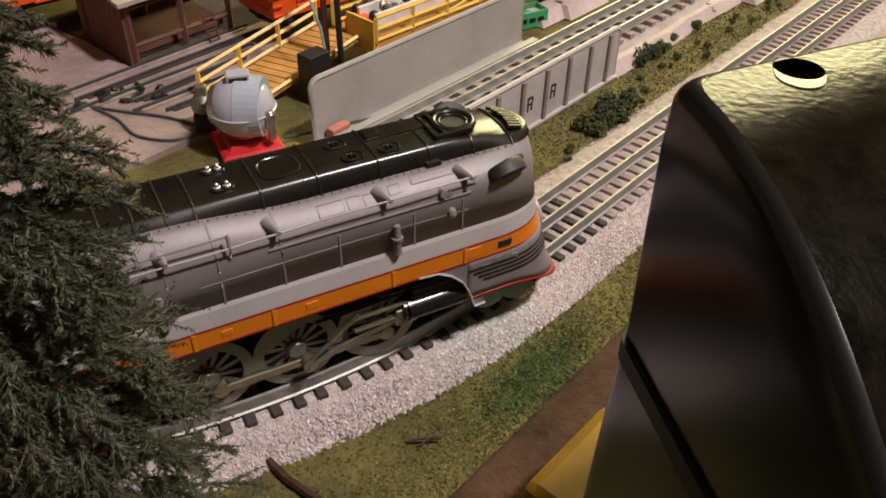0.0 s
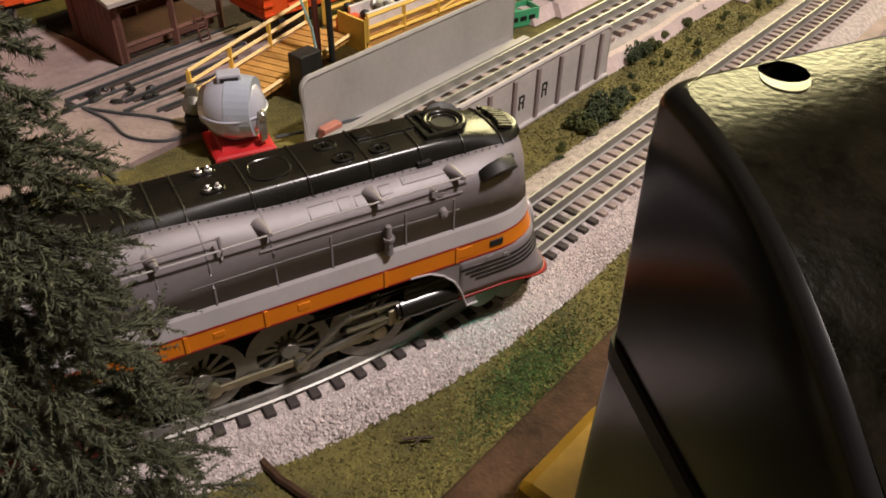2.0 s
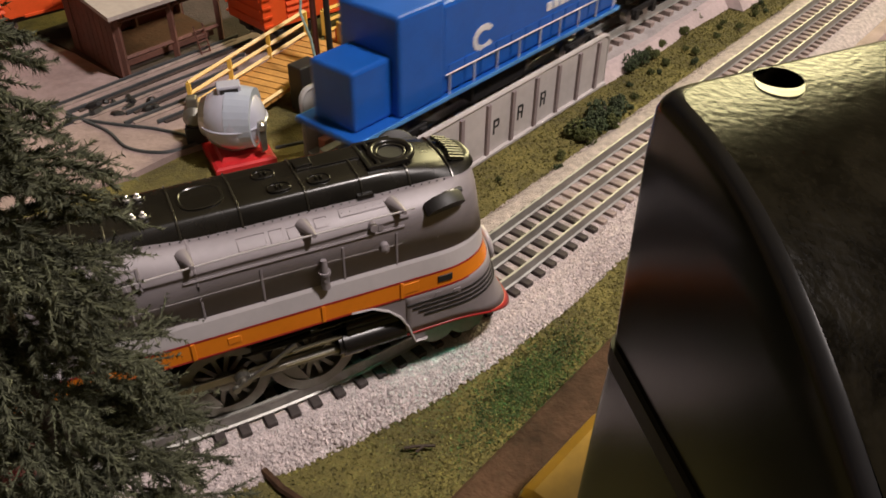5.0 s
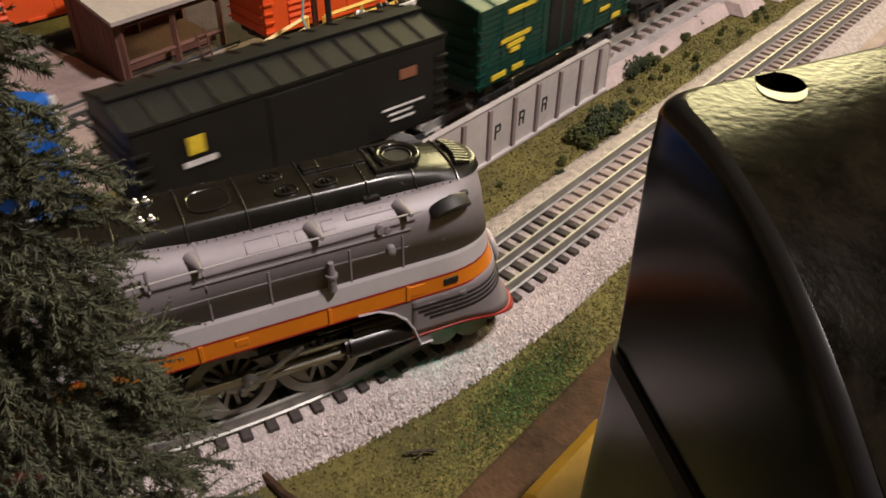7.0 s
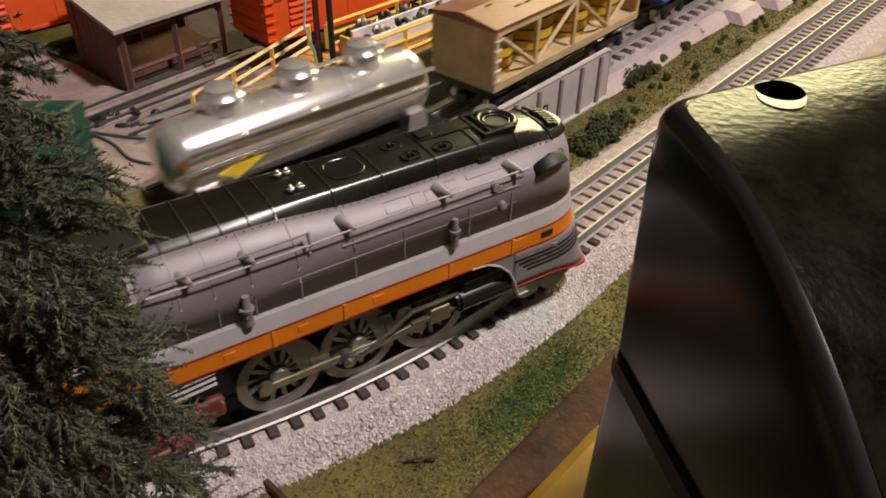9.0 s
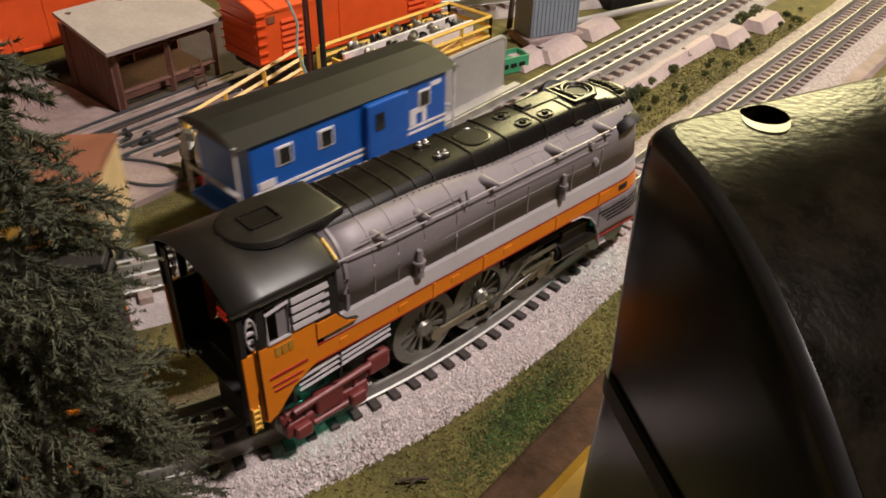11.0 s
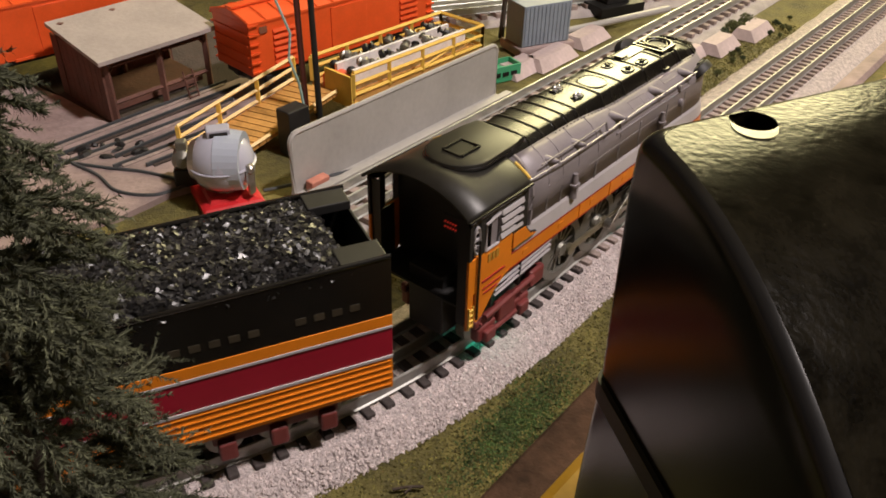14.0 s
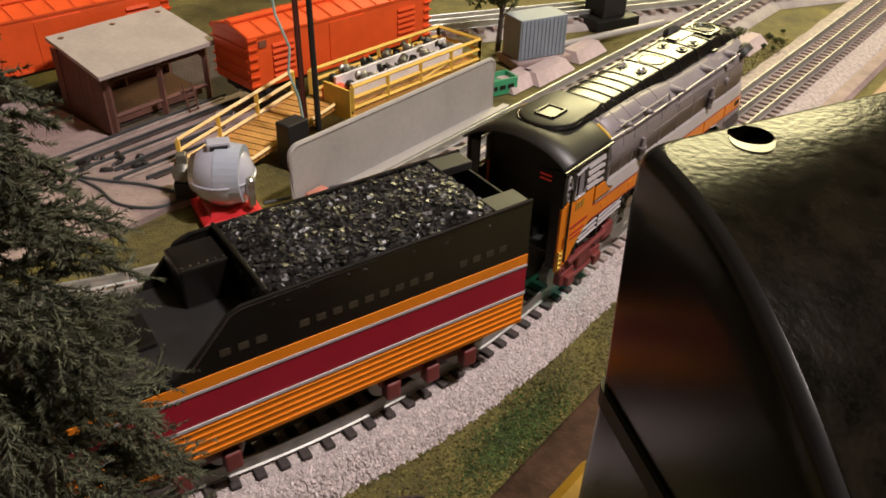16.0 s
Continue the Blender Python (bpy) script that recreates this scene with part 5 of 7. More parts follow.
box(bm, -0.003, 0.003, -0.003, 0.003, 0.02, 0.027, 0.001)
part("cap", bm, WHEELM, e)
for pts in (((-0.19, 0.528), (-0.225, 0.54), (-0.255, 0.545), (-0.30, 0.555)), ((-0.186, 0.520), (-0.205, 0.505), (-0.235, 0.51), (-0.26, 0.535), (-0.30, 0.56)), ((-0.125, 0.515), (-0.10, 0.528), (-0.06, 0.55)), ):
    bm = bmesh.new()
    P = [Vector((x, y, 0.004)) for x, y in pts]
    fine = []
    for i in range(len(P) - 1):
        a, b, c, d4 = P[max(0, i - 1)], P[i], P[i + 1], P[min(len(P) - 1, i + 2)]
        for k in range(6):
            t = k / 6
            fine.append(0.5 * (2 * b + (c - a) * t + (2 * a - 5 * b + 4 * c - d4) * t * t + (3 * b - a - 3 * c + d4) * t ** 3))
    tube(bm, fine + [P[-1]], 0.0014, 6)
    tagged(part("hose", bm, WIREM, smooth=True), "thin dark grey hose lying on the yard", "hose", "hoses")

# ---- yard paving ----
bm = bmesh.new()
out = [(-0.222, 0.474), (-0.196, 0.507), (-0.165, 0.533), (-0.150, 0.575), (-0.150, 0.63), (-0.125, 0.72), (-0.17, 0.755), (-0.282, 0.626), (-0.31, 0.655), (-0.62, 0.86), (-0.8, 0.7), (-0.5, 0.44), (-0.3, 0.42)]
vs = [bm.verts.new((x + 0.004 * noise.noise((x * 40, y * 40, 0)), y, 0.0032)) for x, y in out]
bm.faces.new(vs)
r = bmesh.ops.extrude_face_region(bm, geom=bm.faces[:])
bmesh.ops.translate(bm, vec=(0, 0, -0.006), verts=[g for g in r["geom"] if isinstance(g, bmesh.types.BMVert)])
tagged(part("pavement", bm, PAVE), "pinkish worn concrete yard with grey sidings", "pavement", kind="structure")

# dark siding rails and litter in the yard
rnd = random.Random(5)
for k in range(6):
    q = Vector((-0.262 + 0.0135 * k, 0.640 - 0.0115 * k)) + Vector((0.61, 0.792)) * rnd.uniform(-0.01, 0.01)
    a = thing("siding_rail", pose(q.x, q.y, 0.0032, 0, 0, 51 + rnd.uniform(-3, 3)), "dull dark siding rail with a worn timber set in the yard", "rail", "siding rails")
    ln = rnd.uniform(0.075, 0.105) - 0.007 * k
    part("rail_bar", boxb(-ln, ln, -0.0010, 0.0010, 0, 0.0034, 0.0004), WIREM, a)
    part("timber", boxb(-ln * 0.9, ln * 0.95, -0.0046, 0.0040, 0, 0.0012, 0.0003), DKBROWN if k % 2 else TIE2, a)
rnd = random.Random(3)
for k in range(16):
    bm = bmesh.new()
    lathe(bm, [(0.001, 0), (0.004, 0.001), (0.0032, 0.0035), (0.001, 0.0045)], None, 7)
    ob = part("scrap_lump", bm, BLACKM)
    ob.matrix_basis = Matrix.LocRotScale((-0.262 + rnd.uniform(-0.035, 0.03), 0.575 + rnd.uniform(-0.012, 0.012), 0.003), Euler((rnd.uniform(-0.5, 0.5), rnd.uniform(-0.5, 0.5), rnd.uniform(0, 6))), (rnd.uniform(0.7, 2.2), rnd.uniform(0.5, 1.2), rnd.uniform(0.6, 1.2)))
    tagged(ob, "dark lump of scrap lying on the yard", "scrap", "yard scrap")

# ---- yellow ramp and loading platform ----
YAW = 90 - math.degrees(TH)


def rail_fence(owner, p, q, h, posts, mt, diag=False, base=0.0):
    """Two-bar railing between two floor points, as parts."""
    p, q = Vector(p), Vector(q)
    for k in range(posts):
        c = p.lerp(q, k / (posts - 1))
        part("railing_post", boxb(c.x - 0.0017, c.x + 0.0017, c.y - 0.0017, c.y + 0.0017, c.z + base, c.z + h, 0.0003), mt, owner)
    for f in (1.0, 0.55, 0.12):
        bm = bmesh.new()
        tube(bm, [p + Vector((0, 0, h * f)), q + Vector((0, 0, h * f))], 0.0019, 4)
        part("railing_bar", bm, mt, owner)
    if diag:
        c0 = p.lerp(q, 0.45)
        bm = bmesh.new()
        tube(bm, [c0 + Vector((0, 0, 0.002)), p.lerp(q, 0.75) + Vector((0, 0, h * 0.55))], 0.0012, 4)
        part("railing_brace", bm, mt, owner)


e = thing("loading_ramp", Matrix(), "ochre plank ramp with a yellow handrail leading up to the platform", "ramp")
lo_n, lo_f = Vector((-0.160, 0.560, 0.003)), Vector((-0.205, 0.578, 0.003))
hi_n, hi_f = Vector((-0.080, 0.640, 0.032)), Vector((-0.122, 0.660, 0.032))
for k in range(16):
    f0, f1 = k / 16, (k + 0.86) / 16
    a, b, c, d4 = lo_n.lerp(hi_n, f0), lo_f.lerp(hi_f, f0), lo_f.lerp(hi_f, f1), lo_n.lerp(hi_n, f1)
    bm = bmesh.new()
    top_ = [bm.verts.new(v) for v in (a, b, c, d4)]
    bot_ = [bm.verts.new(v - Vector((0, 0, 0.003))) for v in (a, b, c, d4)]
    bm.faces.new(top_)
    bm.faces.new(bot_[::-1])
    for i in range(4):
        j = (i + 1) % 4
        bm.faces.new((top_[i], bot_[i], bot_[j], top_[j]))
    part("plank", bm, PLANKM, e)
rail_fence(e, lo_f, hi_f, 0.022, 4, YELLOW)
bm = bmesh.new()
tube(bm, [lo_n + Vector((0, 0, 0.002)), hi_n + Vector((0, 0, 0.002))], 0.0018, 4)
part("ramp_beam", bm, YELLOW, e)
for f in (0.45, 0.8):
    c = lo_n.lerp(hi_n, f)
    part("ramp_leg", boxb(c.x - 0.0015, c.x + 0.0015, c.y - 0.0015, c.y + 0.0015, 0, c.z, 0.0003), YELLOW, e)

PX = Vector((0.662, 0.749))  # the platform's long side
PN = Vector((-0.749, 0.662))


def plat(a, b, z):
    p = Vector((-0.066, 0.628)) + PX * a + PN * b
    return (p.x, p.y, z)


e = thing("loading_platform", Matrix(), "yellow railed loading platform carrying rows of dark machine parts", "platform")
bm = bmesh.new()
loft(bm, [[plat(0, 0, z), plat(0.172, 0, z), plat(0.172, 0.055, z), plat(0, 0.055, z)] for z in (0.026, 0.031)], close=True, caps=True)
part("floor", bm, PLANKM, e)
for a, b in ((0.002, 0.002), (0.06, 0.002), (0.115, 0.002), (0.17, 0.002), (0.002, 0.053), (0.17, 0.053)):
    p = plat(a, b, 0)
    part("leg", boxb(p[0] - 0.003, p[0] + 0.003, p[1] - 0.003, p[1] + 0.003, 0, 0.027, 0.0004), YELLOW, e)
rail_fence(e, plat(0.0, 0.0, 0.031), plat(0.172, 0.0, 0.031), 0.022, 5, YELLOW, True)
rail_fence(e, plat(0.172, 0.0, 0.031), plat(0.172, 0.055, 0.031), 0.022, 2, YELLOW)
rail_fence(e, plat(0.0, 0.055, 0.031), plat(0.172, 0.055, 0.031), 0.022, 5, YELLOW)
bm = bmesh.new()
loft(bm, [[plat(-0.003, 0.0, z), plat(-0.001, 0.0, z), plat(-0.001, 0.034, z), plat(-0.003, 0.034, z)] for z in (0.022, 0.050)], close=True, caps=True)
part("end_board", bm, YELLOW, e, "solid yellow end board")
for row in range(2):
    rk = thing("parts_rack", Matrix(), "long pale rail rack holding dark wheel sets on the platform", "rack", "parts racks")
    b = 0.018 + 0.022 * row
    bm = bmesh.new()
    loft(bm, [[plat(0.012, b - 0.006, z), plat(0.160, b - 0.006, z), plat(0.160, b - 0.003, z), plat(0.012, b - 0.003, z)] for z in (0.031, 0.049)], close=True, caps=True)
    part("side_board", bm, WHITE, rk)
    for k in range(11):
        a = 0.018 + 0.0135 * k
        p = plat(a, b + 0.004, 0.044 + 0.005 * (k % 2))
        bm = bmesh.new()
        lathe(bm, [(0.002, -0.005), (0.0045, -0.004), (0.0045, 0.000), (0.002, 0.001), (0.002, 0.004), (0.004, 0.005), (0.001, 0.007)], pose(*p, 65, 20 * (k % 3), 30 * k), 12)
        part("wheel_set", bm, WHEELM if k % 3 else BLACKM, rk)
part("crate", boxb(-0.010, 0.010, -0.008, 0.008, 0.031, 0.043, 0.0008, pose(*plat(0.008, 0.030, 0), 0, 0, 48)), ORED, e)

# poles, box and wires between ramp and bridge
for nm, x, y, r, mt, lab in (("pole", -0.106, 0.618, 0.0027, POLER, "slim dark red pole"), ("pole", -0.094, 0.613, 0.0027, BLACKM, "slim black pole")):
    bm = bmesh.new()
    cyl(bm, (x, y, 0), (x - 0.002, y, 0.20), r, r * 0.85, 12)
    cyl(bm, (x, y, 0), (x, y, 0.004), r * 2.2, r * 1.6, 12)
    tagged(part(nm, bm, mt, smooth=True), lab + " standing beside the platform", "pole", "poles")
ob = part("control_box", boxb(-0.011, 0.011, -0.008, 0.008, 0, 0.040, 0.001, pose(-0.112, 0.588, 0, 0, 0, YAW)), BLACKM)
tagged(ob, "black control box behind the bridge plate", "box")
bm = bmesh.new()
tube(bm, [(-0.104, 0.600, 0.03), (-0.107, 0.600, 0.055), (-0.114, 0.603, 0.075), (-0.112, 0.606, 0.095), (-0.122, 0.61, 0.12), (-0.128, 0.615, 0.17)], 0.0011, 6)
tagged(part("wire", bm, WIREG, smooth=True), "thin pale green wire running up the poles", "wire")

# ---- open shed ----
e = thing("open_shed", Matrix(), "dark timber open shed with a flat pale roof", "shed")
SX, SY = Vector((0.610, 0.792)), Vector((-0.72, 0.69))


def shed(a, b, z):
    p = Vector((-0.274, 0.620)) + SX * a + SY * b
    return (p.x, p.y, z)


bm = bmesh.new()
loft(bm, [[shed(-0.004, -0.004, z), shed(0.118, -0.004, z), shed(0.118, 0.092, z + 0.010), shed(-0.004, 0.092, z + 0.010)] for z in (0.059, 0.0625)], close=True, caps=True)
part("roof", bm, SHEDROOF, e, "flat pale weathered roof")
for a in (0.006, 0.058, 0.108):
    for b in (0.006, 0.082):
        p = shed(a, b, 0)
        part("post", boxb(p[0] - 0.0024, p[0] + 0.0024, p[1] - 0.0024, p[1] + 0.0024, 0, 0.060 + 0.012 * (b > 0.05), 0.0004), SHEDWOOD, e)
for z in (0.020, 0.053):
    bm = bmesh.new()
    tube(bm, [shed(0.006, 0.006, z), shed(0.108, 0.006, z)], 0.002, 4)
    part("beam", bm, SHEDWOOD, e)
for a in (0.006, 0.058, 0.108):
    bm = bmesh.new()
    tube(bm, [shed(a, 0.006, 0.046), shed(a + 0.012 * (1 if a < 0.1 else -1), 0.006, 0.058)], 0.0015, 4)
    part("brace", bm, SHEDWOOD, e)
bm = bmesh.new()
loft(bm, [[shed(0.0, 0.084, z), shed(0.114, 0.084, z), shed(0.114, 0.087, z), shed(0.0, 0.087, z)] for z in (0.0, 0.070)], close=True, caps=True)
part("back_wall", bm, SHEDWOOD, e)
for k in range(9):
    bm = bmesh.new()
    loft(bm, [[shed(0.001, 0.006 + 0.0105 * k, z), shed(0.003, 0.006 + 0.0105 * k, z), shed(0.003, 0.0158 + 0.0105 * k, z), shed(0.001, 0.0158 + 0.0105 * k, z)] for z in (0.0, 0.060)], close=True, caps=True)
    part("plank", bm, SHEDWOOD, e)
# floor in dark wood colour, to paint the shade inside the shed
bm = bmesh.new()
loft(bm, [[shed(0.006, 0.02, z), shed(0.108, 0.02, z), shed(0.108, 0.082, z), shed(0.006, 0.082, z)] for z in (0.006, 0.011)], close=True, caps=True)
part("floor", bm, SHEDWOOD, e)
# dark sheet on the ground that paints the shed's shade
bm = bmesh.new()
loft(bm, [[shed(0.0, 0.002, z), shed(0.19, 0.002, z), shed(0.26, 0.16, z), shed(-0.01, 0.16, z)] for z in (-0.002, 0.0036)], close=True, caps=True)
tagged(part("cinder_ground", bm, DKBROWN), "dark brown ground sheet that paints the shade under the shed", "ground", kind="structure")
lad = thing("ladder", Matrix(), "small brown ladder leaning at the shed", "ladder")
for s in (0.078, 0.088):
    bm = bmesh.new()
    tube(bm, [shed(s, -0.004, 0.0), shed(s, 0.004, 0.028)], 0.0009, 4)
    part("stile", bm, SHEDWOOD, lad)
for k in range(5):
    bm = bmesh.new()
    f = 0.15 + 0.17 * k
    tube(bm, [shed(0.078, -0.004 + 0.008 * f, 0.028 * f), shed(0.088, -0.004 + 0.008 * f, 0.028 * f)], 0.0007, 4)
    part("rung", bm, SHEDWOOD, lad)


# ---- freight cars ----
def trucks(e, xs, y=0.0225, mt=BLACKM):
    for xc in xs:
        for sg in (-1, 1):
            bm = bmesh.new()
            box(bm, xc - 0.022, xc + 0.022, sg * 0.0215, sg * 0.0250, 0.0285, 0.0345, 0.001)
            for dx in (-0.016, 0.016):
                box(bm, xc + dx - 0.0035, xc + dx + 0.0035, sg * 0.0215, sg * 0.0275, 0.023, 0.033, 0.001)
            part("truck_frame", bm, mt, e)
            for dx in (-0.016, 0.016):
                bm = bmesh.new()
                cyl(bm, (xc + dx, sg * 0.0135, RAIL + 0.0088), (xc + dx, sg * 0.0195, RAIL + 0.0088), 0.0088, 0.0088, 20)
                part("wheel", bm, STEEL, e, smooth=True)
    bm = bmesh.new()
    box(bm, min(xs) - 0.034, max(xs) + 0.034, -0.004, 0.004, 0.030, 0.036, 0.001)
    part("coupler_bar", bm, BLACKM, e)


def ribbed_car(name, Lc, h0, h1, w, mt, roofm, label, slats=0, door=0.05, marks=(), door_open=False, roof_h=0.008, steps=True):
    e = thing(name, Matrix(), label, "freight car")
    hl = Lc / 2
    part("body", boxb(-hl, hl, -w, w, h0, h1, 0.0008), mt, e)
    bm = bmesh.new()
    prof = ((-w - 0.001, h1 - 0.001), (-w - 0.001, h1 + 0.001), (-w * 0.55, h1 + roof_h * 0.6), (0, h1 + roof_h), (w * 0.55, h1 + roof_h * 0.6), (w + 0.001, h1 + 0.001), (w + 0.001, h1 - 0.001))
    loft(bm, [[(x, y, z) for y, z in prof] for x in (-hl - 0.001, hl + 0.001)], close=True, caps=True)
    roof = part("roof", bm, roofm, e)
    k = 12
    for i in range(k + 1):
        x = -hl + Lc * i / k
        bm = bmesh.new()
        tube(bm, [(x, y, z + 0.0003) for y, z in prof[1:-1]], 0.0008, 4)
        part("roof_rib", bm, roofm, roof)
    part("roof_walk", boxb(-hl, hl, -0.005, 0.005, h1 + roof_h, h1 + roof_h + 0.002, 0.0003), roofm, roof)
    for sg in (-1, 1):
        if slats:
            for j in range(slats):
                z = h0 + (h1 - h0) * (j + 0.5) / slats
                for x0, x1 in ((-hl + 0.002, -door / 2 - 0.001), (door / 2 + 0.001, hl - 0.002)):
                    part("slat", boxb(x0, x1, sg * w - 0.0006, sg * w + 0.0006, z - (h1 - h0) / slats * 0.34, z + (h1 - h0) / slats * 0.34), mt, e)
            for i in range(9):
                x = -hl + 0.003 + (Lc - 0.006) * i / 8
                part("stake", boxb(x - 0.0014, x + 0.0014, sg * w - 0.0012, sg * w + 0.0012, h0, h1), mt, e)
            for x0, x1 in ((-hl + 0.004, -hl + 0.03), (-0.055, -0.03), (0.03, 0.055), (hl - 0.03, hl - 0.004)):
                bm = bmesh.new()
                tube(bm, [(x0, sg * (w + 0.0008), h0 + 0.004), (x1, sg * (w + 0.0008), h1 - 0.006)], 0.0011, 4)
                part("brace", bm, mt, e)
        # an open door is a dark plate that paints the doorway's shade
        dm = DKCAR if door_open else mt
        part("door", boxb(-door / 2, door / 2, sg * w - 0.001, sg * w + 0.0016, h0 + 0.002, h1 - 0.004, 0.0004), dm, e, "dark plate standing for the shade in the open doorway" if door_open else "ribbed sliding door")
        if not door_open:
            for j in range(9):
                z = h0 + 0.006 + (h1 - h0 - 0.014) * j / 8
                part("door_rib", boxb(-door / 2 + 0.002, door / 2 - 0.002, sg * w, sg * w + 0.0026, z - 0.0011, z + 0.0011, 0.0003), dm, e)
        part("door_track", boxb(-door * 1.1, door * 0.6, sg * w - 0.001, sg * w + 0.0022, h0 - 0.0012, h0 + 0.0014, 0.0003), mt, e)
        for x0, x1, z0, z1, mm in marks:
            a, b = sorted((sg * (w + 0.0008), sg * (w + 0.0020 if slats else w + 0.0012)))
            part("marking", boxb(sg * -x0 if sg > 0 else x0, sg * -x1 if sg > 0 else x1, a, b, z0, z1), mm, e)
        for x in (-hl, hl):
            for j in range(6 if steps else 0):
                z = h0 + 0.004 + 0.0085 * j
                part("grab_iron", boxb(x - 0.0010 - 0.008 * (x > 0), x + 0.0010 + 0.008 * (x < 0), sg * w, sg * (w + 0.0022), z - 0.0007, z + 0.0007), mt, e)
    for x in (-hl, hl):
        for j in range(5):
            part("end_rib", boxb(x - 0.0012, x + 0.0012, -w + 0.003, w - 0.003, h0 + 0.006 + 0.010 * j, h0 + 0.009 + 0.010 * j, 0.0004), mt, e)
    part("underframe", boxb(-hl + 0.004, hl - 0.004, -0.020, 0.020, h0 - 0.007, h0), BLACKM, e)
    trucks(e, (-hl + 0.034, hl - 0.034))
    return e


black_boxcar = ribbed_car("boxcar", 0.218, 0.046, 0.1065, 0.0300, DKCAR, DKCAR, "charcoal model boxcar with faded pale markings", 0, 0.052, marks=((-0.078, -0.068, 0.083, 0.094, YMARK), (-0.082, -0.062, 0.076, 0.0795, WHITE), (-0.102, -0.075, 0.062, 0.0635, WHITE), (-0.098, -0.078, 0.0585, 0.060, WHITE), (-0.095, -0.080, 0.0545, 0.056, WHITE), (0.055, 0.090, 0.066, 0.0675, WHITE), (0.060, 0.080, 0.0615, 0.063, WHITE), (0.062, 0.082, 0.057, 0.0585, WHITE), (0.070, 0.084, 0.085, 0.092, BRROOF)))
green_car = ribbed_car("stock_car", 0.216, 0.046, 0.1065, 0.0300, GREENCAR, GREENCAR, "dark green slatted stock car with yellow markings and an open door", 13, 0.036, marks=((-0.075, -0.04, 0.0975, 0.1005, YMARK), (-0.082, -0.045, 0.076, 0.079, YMARK), (-0.074, -0.053, 0.071, 0.074, YMARK), (-0.070, -0.058, 0.066, 0.069, YMARK), (-0.092, -0.074, 0.050, 0.054, YMARK), (-0.066, -0.052, 0.050, 0.054, YMARK), (0.030, 0.050, 0.077, 0.080, YMARK), (0.058, 0.074, 0.062, 0.065, YMARK), (0.080, 0.094, 0.050, 0.054, YMARK)), door_open=True)
# a standing orange-red car in the yard, and a second one behind the shed
red_car = ribbed_car("boxcar", 0.225, 0.036, 0.084, 0.0290, ORED, ORED, "orange-red model boxcar with slatted vents standing in the yard", 0, 0.044, steps=True, marks=((-0.102, -0.094, 0.074, 0.080, BRROOF),))
for sg in (-1, 1):
    for x0 in (-0.088, 0.066):
        for j in range(6):
            bm = bmesh.new()
            box(bm, x0, x0 + 0.024, -0.0012, 0.0012, -0.0016, 0.0016, 0.0003, pose(0, sg * 0.0296, 0.044 + 0.0058 * j, sg * 25))
            part("vent_slat", bm, ORED, red_car)
cr = Vector((-0.181, 0.690))
red_u = Vector((0.70, 0.714))
c = cr + red_u * 0.112
red_car.matrix_basis = pose(c.x, c.y, -0.006, 0, 0, math.degrees(math.atan2(red_u.y, red_u.x)))
orange_car = copy_thing(red_car, pose(-0.365, 0.735, 0.0, 0, 0, 46))
tagged(orange_car, "orange-red model boxcar standing behind the open shed", "freight car")
tagged(red_car, group="yard cars")
tagged(orange_car, group="yard cars")


def build_tank():
    e = thing("tank_car", Matrix(), "bright silver three-dome tank car on a black frame", "freight car")
    bm = bmesh.new()
    lathe(bm, [(0.0005, -0.098), (0.012, -0.097), (0.020, -0.094), (0.0235, -0.089), (0.0245, -0.084), (0.0245, 0.084), (0.0235, 0.089), (0.020, 0.094), (0.012, 0.097), (0.0005, 0.098)], pose(0, 0, 0.071, 0, 90, 0), 40)
    tank = part("tank", bm, TANKM, e, "bright silver tank", smooth=True)
    for x in (-0.052, 0.0, 0.052):
        bm = bmesh.new()
        lathe(bm, [(0.0125, 0.088), (0.0120, 0.1015), (0.0135, 0.1020), (0.0135, 0.1035), (0.0100, 0.1065), (0.0095, 0.1085), (0.004, 0.110), (0.0005, 0.1105)], pose(x, 0, 0), 24)
        part("dome", bm, TANKM, e, "silver filling dome", smooth=True)
    for x in (-0.083, -0.03, 0.03, 0.083):
        bm = bmesh.new()
        torus(bm, (0, 0, 0), 0.0246, 0.0006, m=pose(x, 0, 0.071, 0, 90, 0))
        part("band", bm, TANKM, tank, smooth=True)
    for sg in (-1, 1):
        bm = bmesh.new()
        tube(bm, [(-0.098, sg * 0.0270, 0.0755), (0.098, sg * 0.0270, 0.0755)], 0.0007, 6)
        part("handrail", bm, STEEL, e)
        part("walkway", boxb(-0.092, 0.092, sg * 0.0240 if sg > 0 else -0.0285, 0.0285 if sg > 0 else -0.0240, 0.0875, 0.0885), TANKM, e)
        bm = bmesh.new()
        prism(bm, [(-0.072, 0.0665), (-0.050, 0.0745), (-0.048, 0.072), (-0.040, 0.0705), (-0.062, 0.0605), (-0.064, 0.0635)], sg * 0.0240, sg * 0.0252)
        part("emblem", bm, YMARK, e, "yellow slanted emblem")
        for x in (-0.080, 0.080):
            bm = bmesh.new()
            prism(bm, [(x - 0.009, 0.044), (x + 0.009, 0.044), (x + 0.007, 0.058), (x - 0.007, 0.058)], sg * 0.012, sg * 0.0245)
            part("saddle", bm, TANKM, e)
        part("side_sill", boxb(-0.102, 0.102, sg * 0.0235 if sg > 0 else -0.0275, 0.0275 if sg > 0 else -0.0235, 0.0405, 0.0450, 0.0005), BLACKM, e)
    part("frame", boxb(-0.104, 0.104, -0.0235, 0.0235, 0.0375, 0.0440, 0.0006), BLACKM, e)
    trucks(e, (-0.072, 0.072))
    return e


tank_car = build_tank()


